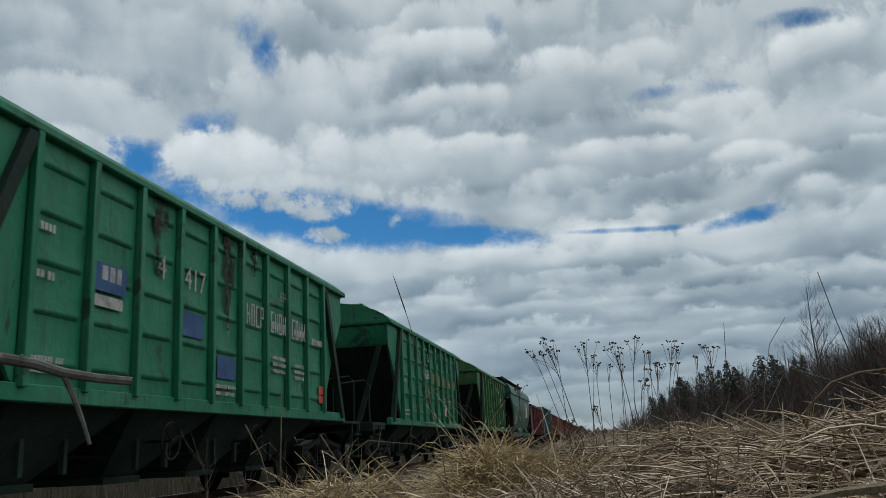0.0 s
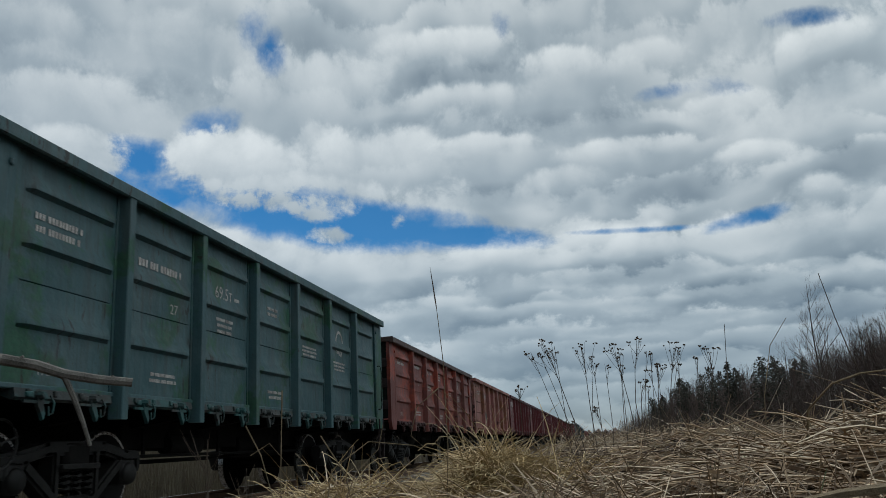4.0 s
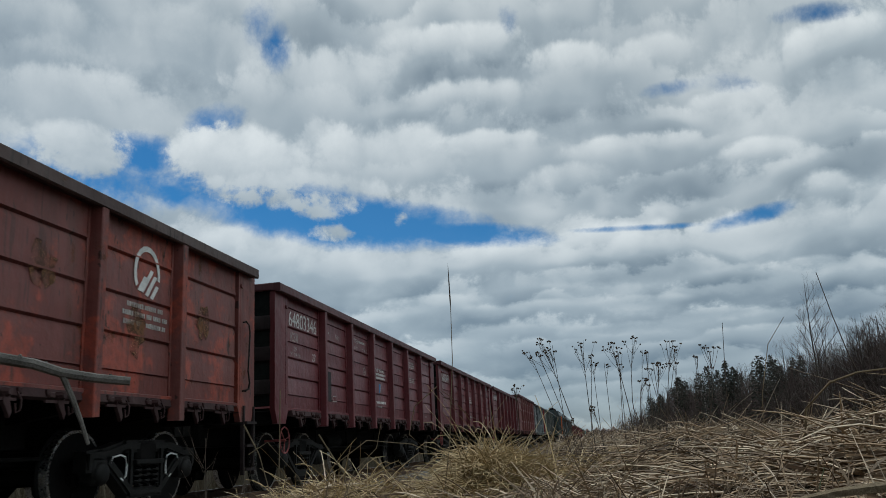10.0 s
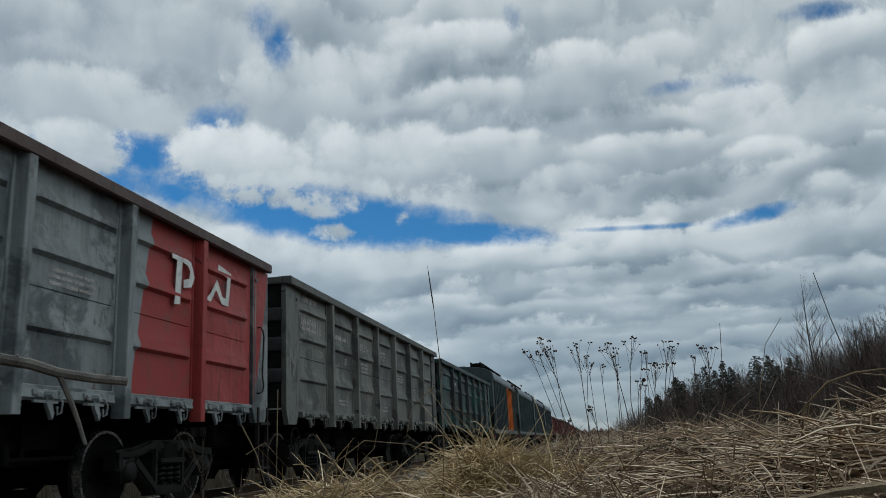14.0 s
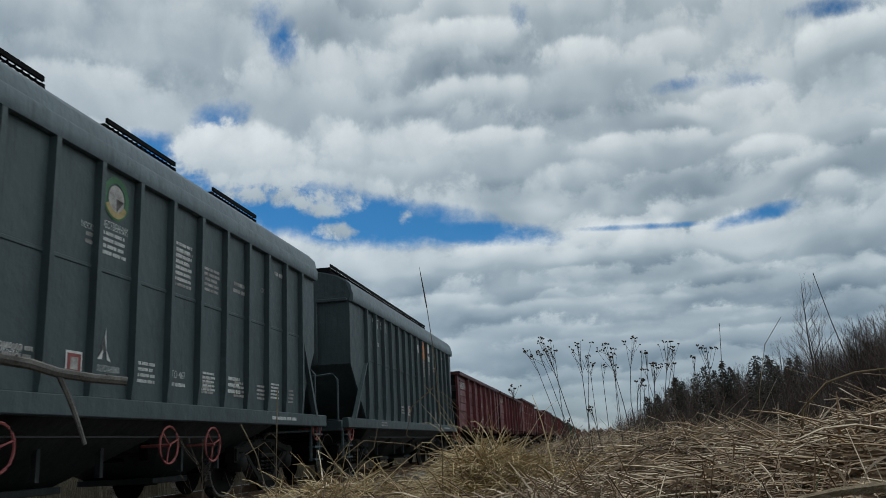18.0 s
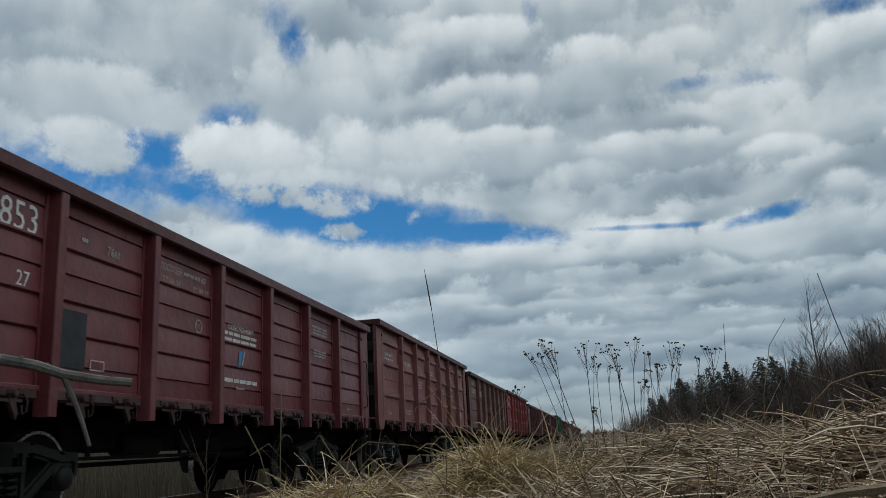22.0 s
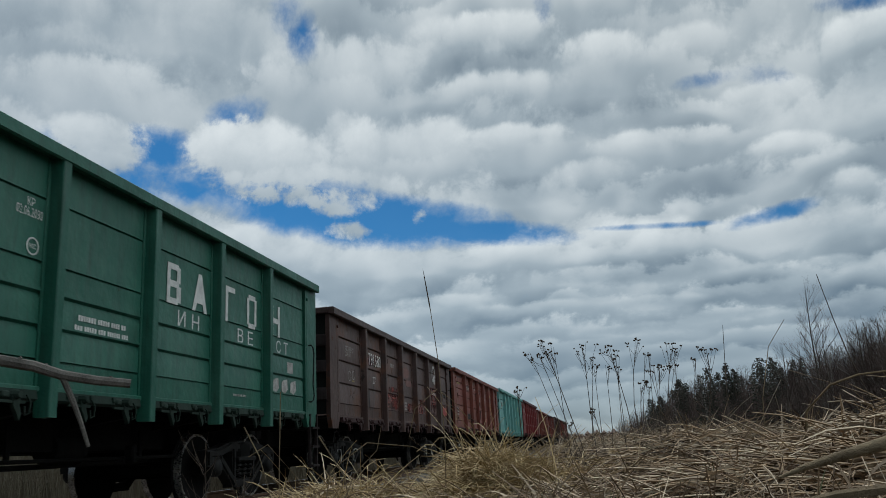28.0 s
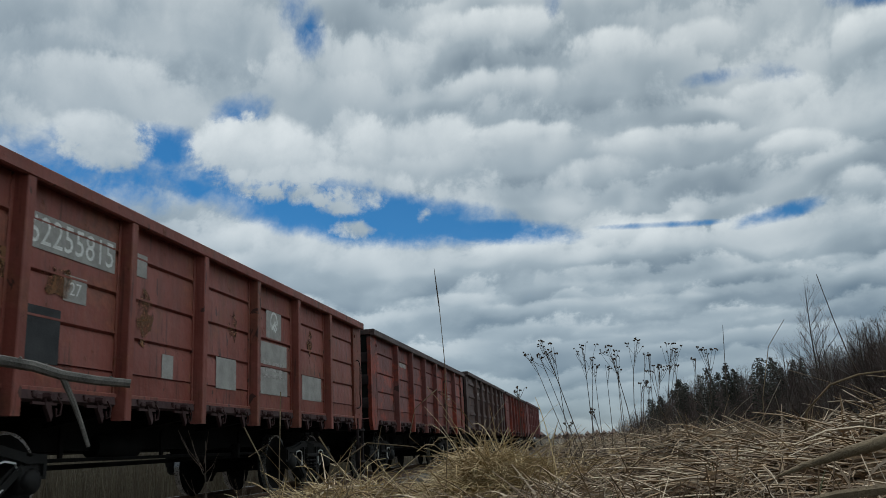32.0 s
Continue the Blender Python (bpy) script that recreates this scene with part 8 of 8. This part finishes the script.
def conifer_meshes(seed, h):
    g = random.Random(seed)
    trunk, crown = Shape(), Shape()
    trunk.tube([(0, 0, -0.3), (0, 0, h * 0.5), (0, 0, h)], 0.014 * h, 6, 0.1)
    lean = [g.uniform(0.6, 1.2) for _ in range(12)]
    low = g.uniform(0.12, 0.35)
    for i in range(620):
        t = low + (0.985 - low) * g.random() ** 0.75
        a = g.uniform(0, 6.28)
        reach = h * 0.17 * (1 - t) ** 0.42 * lean[int(t * 11.9)] + 0.12
        l = reach * g.uniform(0.25, 1.1)
        d = Vector((math.cos(a), math.sin(a), 0))
        side = Vector((-d.y, d.x, 0))
        c = Vector((0, 0, h * t)) + d * l + Vector((0, 0, -0.2 * l + g.uniform(-0.15, 0.15)))
        w = g.uniform(0.10, 0.30) * (1.25 - 0.7 * t)
        v = [c + side * w - d * w, c - side * w - d * w * 0.7, c + d * w * 1.3 + Vector((0, 0, g.uniform(-0.25, 0.05))), c + Vector((0, 0, w * 0.7)), c + Vector((0, 0, -w * 0.6))]
        crown.add(v, [(0, 3, 2), (3, 1, 2), (0, 2, 4), (4, 2, 1), (0, 1, 3), (1, 0, 4)])
    return trunk.mesh("trunk"), crown.mesh("crown")


EDGE_LINE = ((7, 600), (16.4, 330), (19, 260), (20.7, 210), (28.5, 150), (32, 115), (34, 95), (39, 70), (48, 40), (60, 5))


def along_edge(t):
    """A point at that share of the wood's edge, by its bearing."""
    k = t * (len(EDGE_LINE) - 1)
    i = min(int(k), len(EDGE_LINE) - 2)
    f = k - i
    (xa, ya), (xb, yb) = EDGE_LINE[i], EDGE_LINE[i + 1]
    return xa + (xb - xa) * f, ya + (yb - ya) * f


CROWN_LINE = ((0.0, 9.0), (0.05, 12.5), (0.10, 15.6), (0.17, 14.4), (0.205, 12.5), (0.24, 12.6), (0.29, 13.2), (0.34, 13.4), (9, 13.4))


def crown_height(x, y):
    """How high the wood grows, by its bearing from the bank."""
    b = min(max(x / max(y, 1.0), 0.0), 8.9)
    for (a, ha), (c, hc) in zip(CROWN_LINE, CROWN_LINE[1:]):
        if b <= c:
            return ha + (hc - ha) * (b - a) / (c - a)


def make_wood():
    g = random.Random(23)
    bare = [bare_tree_meshes(60 + i, 12.0) for i in range(5)]
    dark = [conifer_meshes(80 + i, 13.0) for i in range(4)]

    def put_tree(kind, x, y, h, wide=1.0, fancy=True):
        z = ground_height(x, y)
        (tm, cm) = g.choice(dark if kind == "spruce" else bare)
        f = h / (13.0 if kind == "spruce" else 12.0)
        m = pose(x, y, z, g.uniform(-3, 3), g.uniform(-3, 3), g.uniform(0, 360)) @ Matrix.Diagonal((f * wide, f * wide, f, 1))
        if kind == "spruce":
            t = thing("spruce_tree", "dark green spruce at the edge of the wood", "tree", "spruces of the wood", m=m)
            part("trunk", tm, M_BARK, t)
            part("crown", cm, M_NEEDLES, t)
        elif kind == "bush":
            t = thing("bare_bush", "leafless brown bush before the wood", "bush", "bare bushes", m=m)
            part("trunk", tm, M_BARK, t)
            tagged(part("crown", cm, M_TWIGS, t), kind="stuff")
        else:
            t = thing("bare_tree", "leafless grey-brown tree of the wood", "tree", "bare trees of the wood", m=m)
            part("trunk", tm, M_BIRCH if g.random() < 0.25 else M_BARK, t)
            tagged(part("crown", cm, M_TWIGS, t), kind="stuff")

    for i in range(300):
        t = g.random() ** 0.9
        x, y = along_edge(t)
        deep = g.random() ** 1.4
        x, y = x + deep * (6 + 0.06 * y), y + deep * 0.06 * y + g.uniform(-2, 2)
        px = x / y
        spruce = 0.06 < px < 0.24 and g.random() < 0.45
        put_tree("spruce" if spruce else "bare", x, y, crown_height(x, y) * (g.uniform(0.80, 1.0) if spruce else g.uniform(0.78, 0.97)), g.uniform(0.85, 1.2))
    for i in range(95):
        x, y = along_edge(0.45 + 0.4 * g.random())
        deep = g.random()
        put_tree("bare", x + deep * 14, y + deep * 8 + g.uniform(-2, 2), crown_height(x, y) * g.uniform(0.75, 0.98), g.uniform(1.0, 1.5))
    for i in range(110):
        x, y = along_edge(0.1 + 0.9 * g.random() ** 0.8)
        put_tree("bush", x - g.uniform(0, 0.03 * y), y - g.uniform(0, 4), g.uniform(3.5, 7.5), g.uniform(1.2, 1.9))
    # lone saplings nearer to the bank
    for x, y, h, w in ((6.45, 25.2, 4.4, 0.8), (6.9, 26.5, 3.4, 0.9), (5.9, 27.5, 2.8, 0.9), (13.6, 37.5, 5.6, 1.0), (15.2, 40.0, 4.4, 1.1), (11.5, 41.0, 2.8, 1.1), (8.5, 33.0, 2.6, 1.2)):
        put_tree("bare", x, y, h, w)
    # scrub beyond the track
    for i in range(34):
        put_tree("bush", g.uniform(-30, -15), g.uniform(-8, 75), g.uniform(2.0, 4.2), g.uniform(0.9, 1.4))


def make_thicket():
    """The tangle of thin stems behind the edge of the wood."""
    stems = []
    n = 14000
    t = plants.uniform(0.05, 1.0, n)
    xy = np.array([along_edge(q) for q in t])
    deep = plants.uniform(0.05, 1.0, n)
    x, y = xy[:, 0] + deep * (4 + 0.05 * xy[:, 1]), xy[:, 1] + deep * 0.05 * xy[:, 1] + plants.uniform(-3, 3, n)
    z = np.array([ground_height(a, b) for a, b in zip(x, y)])
    tall = plants.uniform(0.35, 0.88, n) * np.array([crown_height(a, b) for a, b in zip(x, y)])
    blades(stems, np.stack([x, y, z], 1), plants.uniform(0, 6.28, n), tall * 0.10, np.full(n, 9.5), plants.uniform(-1, 1, n), plants.uniform(0.03, 0.07, n) * (1 + xy[:, 1] / 250), taper=0.15)
    blade_object("thicket", stems, M_TWIGS, "dense brown thicket of bare stems", "thicket")


def make_far_woods():
    """A low line of woods all round the horizon."""
    g = random.Random(5)
    s = Shape()
    for i in range(2600):
        a = g.uniform(0, 6.283)
        r = g.uniform(1000, 1500)
        x, y = r * math.sin(a), r * math.cos(a)
        h, w = g.uniform(5, 12), g.uniform(3, 8)
        z = 2.0
        v = [(x + w * math.cos(b) * q, y + w * math.sin(b) * q, z + h * e) for b, q, e in ((0, 1, 0), (1.57, 1, 0), (3.14, 1, 0), (4.71, 1, 0), (0.6, 0.8, 0.6), (2.2, 0.8, 0.7), (3.7, 0.8, 0.55), (5.2, 0.8, 0.65), (0, 0, 1))]
        s.add(v, [(0, 1, 5, 4), (1, 2, 6, 5), (2, 3, 7, 6), (3, 0, 4, 7), (4, 5, 8), (5, 6, 8), (6, 7, 8), (7, 4, 8)])
    solid("far_woods", s, M_TWIGS, "dark low woods along the horizon", "woods", kind="stuff")


make_straw()
make_reeds()
make_wood()
make_thicket()
make_far_woods()


def motions():
    times = (0, 4, 8, 12, 14, 16, 18, 20, 23, 26, 29, 32)
    for root, middle in TRAIN:
        walk(root, [(t, pose(TRACK, middle - run(t), 0)) for t in times])
    # all wheels turn alike: key one wheelset, and let the others share its keys
    first = WHEELSETS[0]
    walk(first, [(k / 30, pose(0, 0, 0, math.degrees(run(k / 30) / 0.475) % 360)) for k in range(0, 961)])
    act = first.animation_data.action
    for other in WHEELSETS[1:]:
        other.rotation_mode = "QUATERNION"
        other.animation_data_create().action = act
        other.animation_data.action_slot = first.animation_data.action_slot
    # stems in the wind
    walk(SEED_STEM, [(t, pose(-0.400, 2.163, 0.50, 0, a)) for t, a in (
        (0, -5.7), (1, 3.2), (2, 4.0), (3, 10.2), (3.8, 6.0), (5, 2.0), (6, 0.9), (7, -2.7), (8, 1.1), (9, -1.2), (10, 10.2), (11, 3.2), (12, 3.2), (13, 1.0), (14, 5.2), (15.5, 2.0),
        (17, -0.3), (18, 3.0), (19, 4.7), (20, 4.0), (21, 4.3), (22, 3.3), (23, 8.0), (24, 5.7), (25, 3.7), (26.5, 4.0), (28, 3.2), (29, 11.0), (30, 5.5), (31, 8.5), (32, 6.3))])
    for i, plant in enumerate(TANSIES):
        p = plant.matrix_basis.translation
        walk(plant, [(t, pose(p.x, p.y, p.z, 0, 0.9 * math.sin(t * (1.1 + 0.07 * i) + i))) for t in range(0, 33)])
    # a blade that the wind brings before the lens towards the end
    walk(GRASS_BLADE, [(t, pose(x, 0, z)) for t, x, z in ((0, 0.07, -0.05), (12, 0.08, -0.055), (25.5, 0.07, -0.05), (26.5, 0.04, -0.025), (27.5, 0.004, -0.002), (28, 0, 0), (29, -0.003, 0.002), (30, -0.002, 0.001), (31, 0.03, 0.045), (32, 0, 0.001))])
    # the cloud deck drifts slowly to the east
    walk(CLOUDS, [(t, pose(58 * f, -30 * f, 0)) for t, f in ((0, -0.23), (9, 0.0), (19, 0.29), (32, 0.77))])


motions()
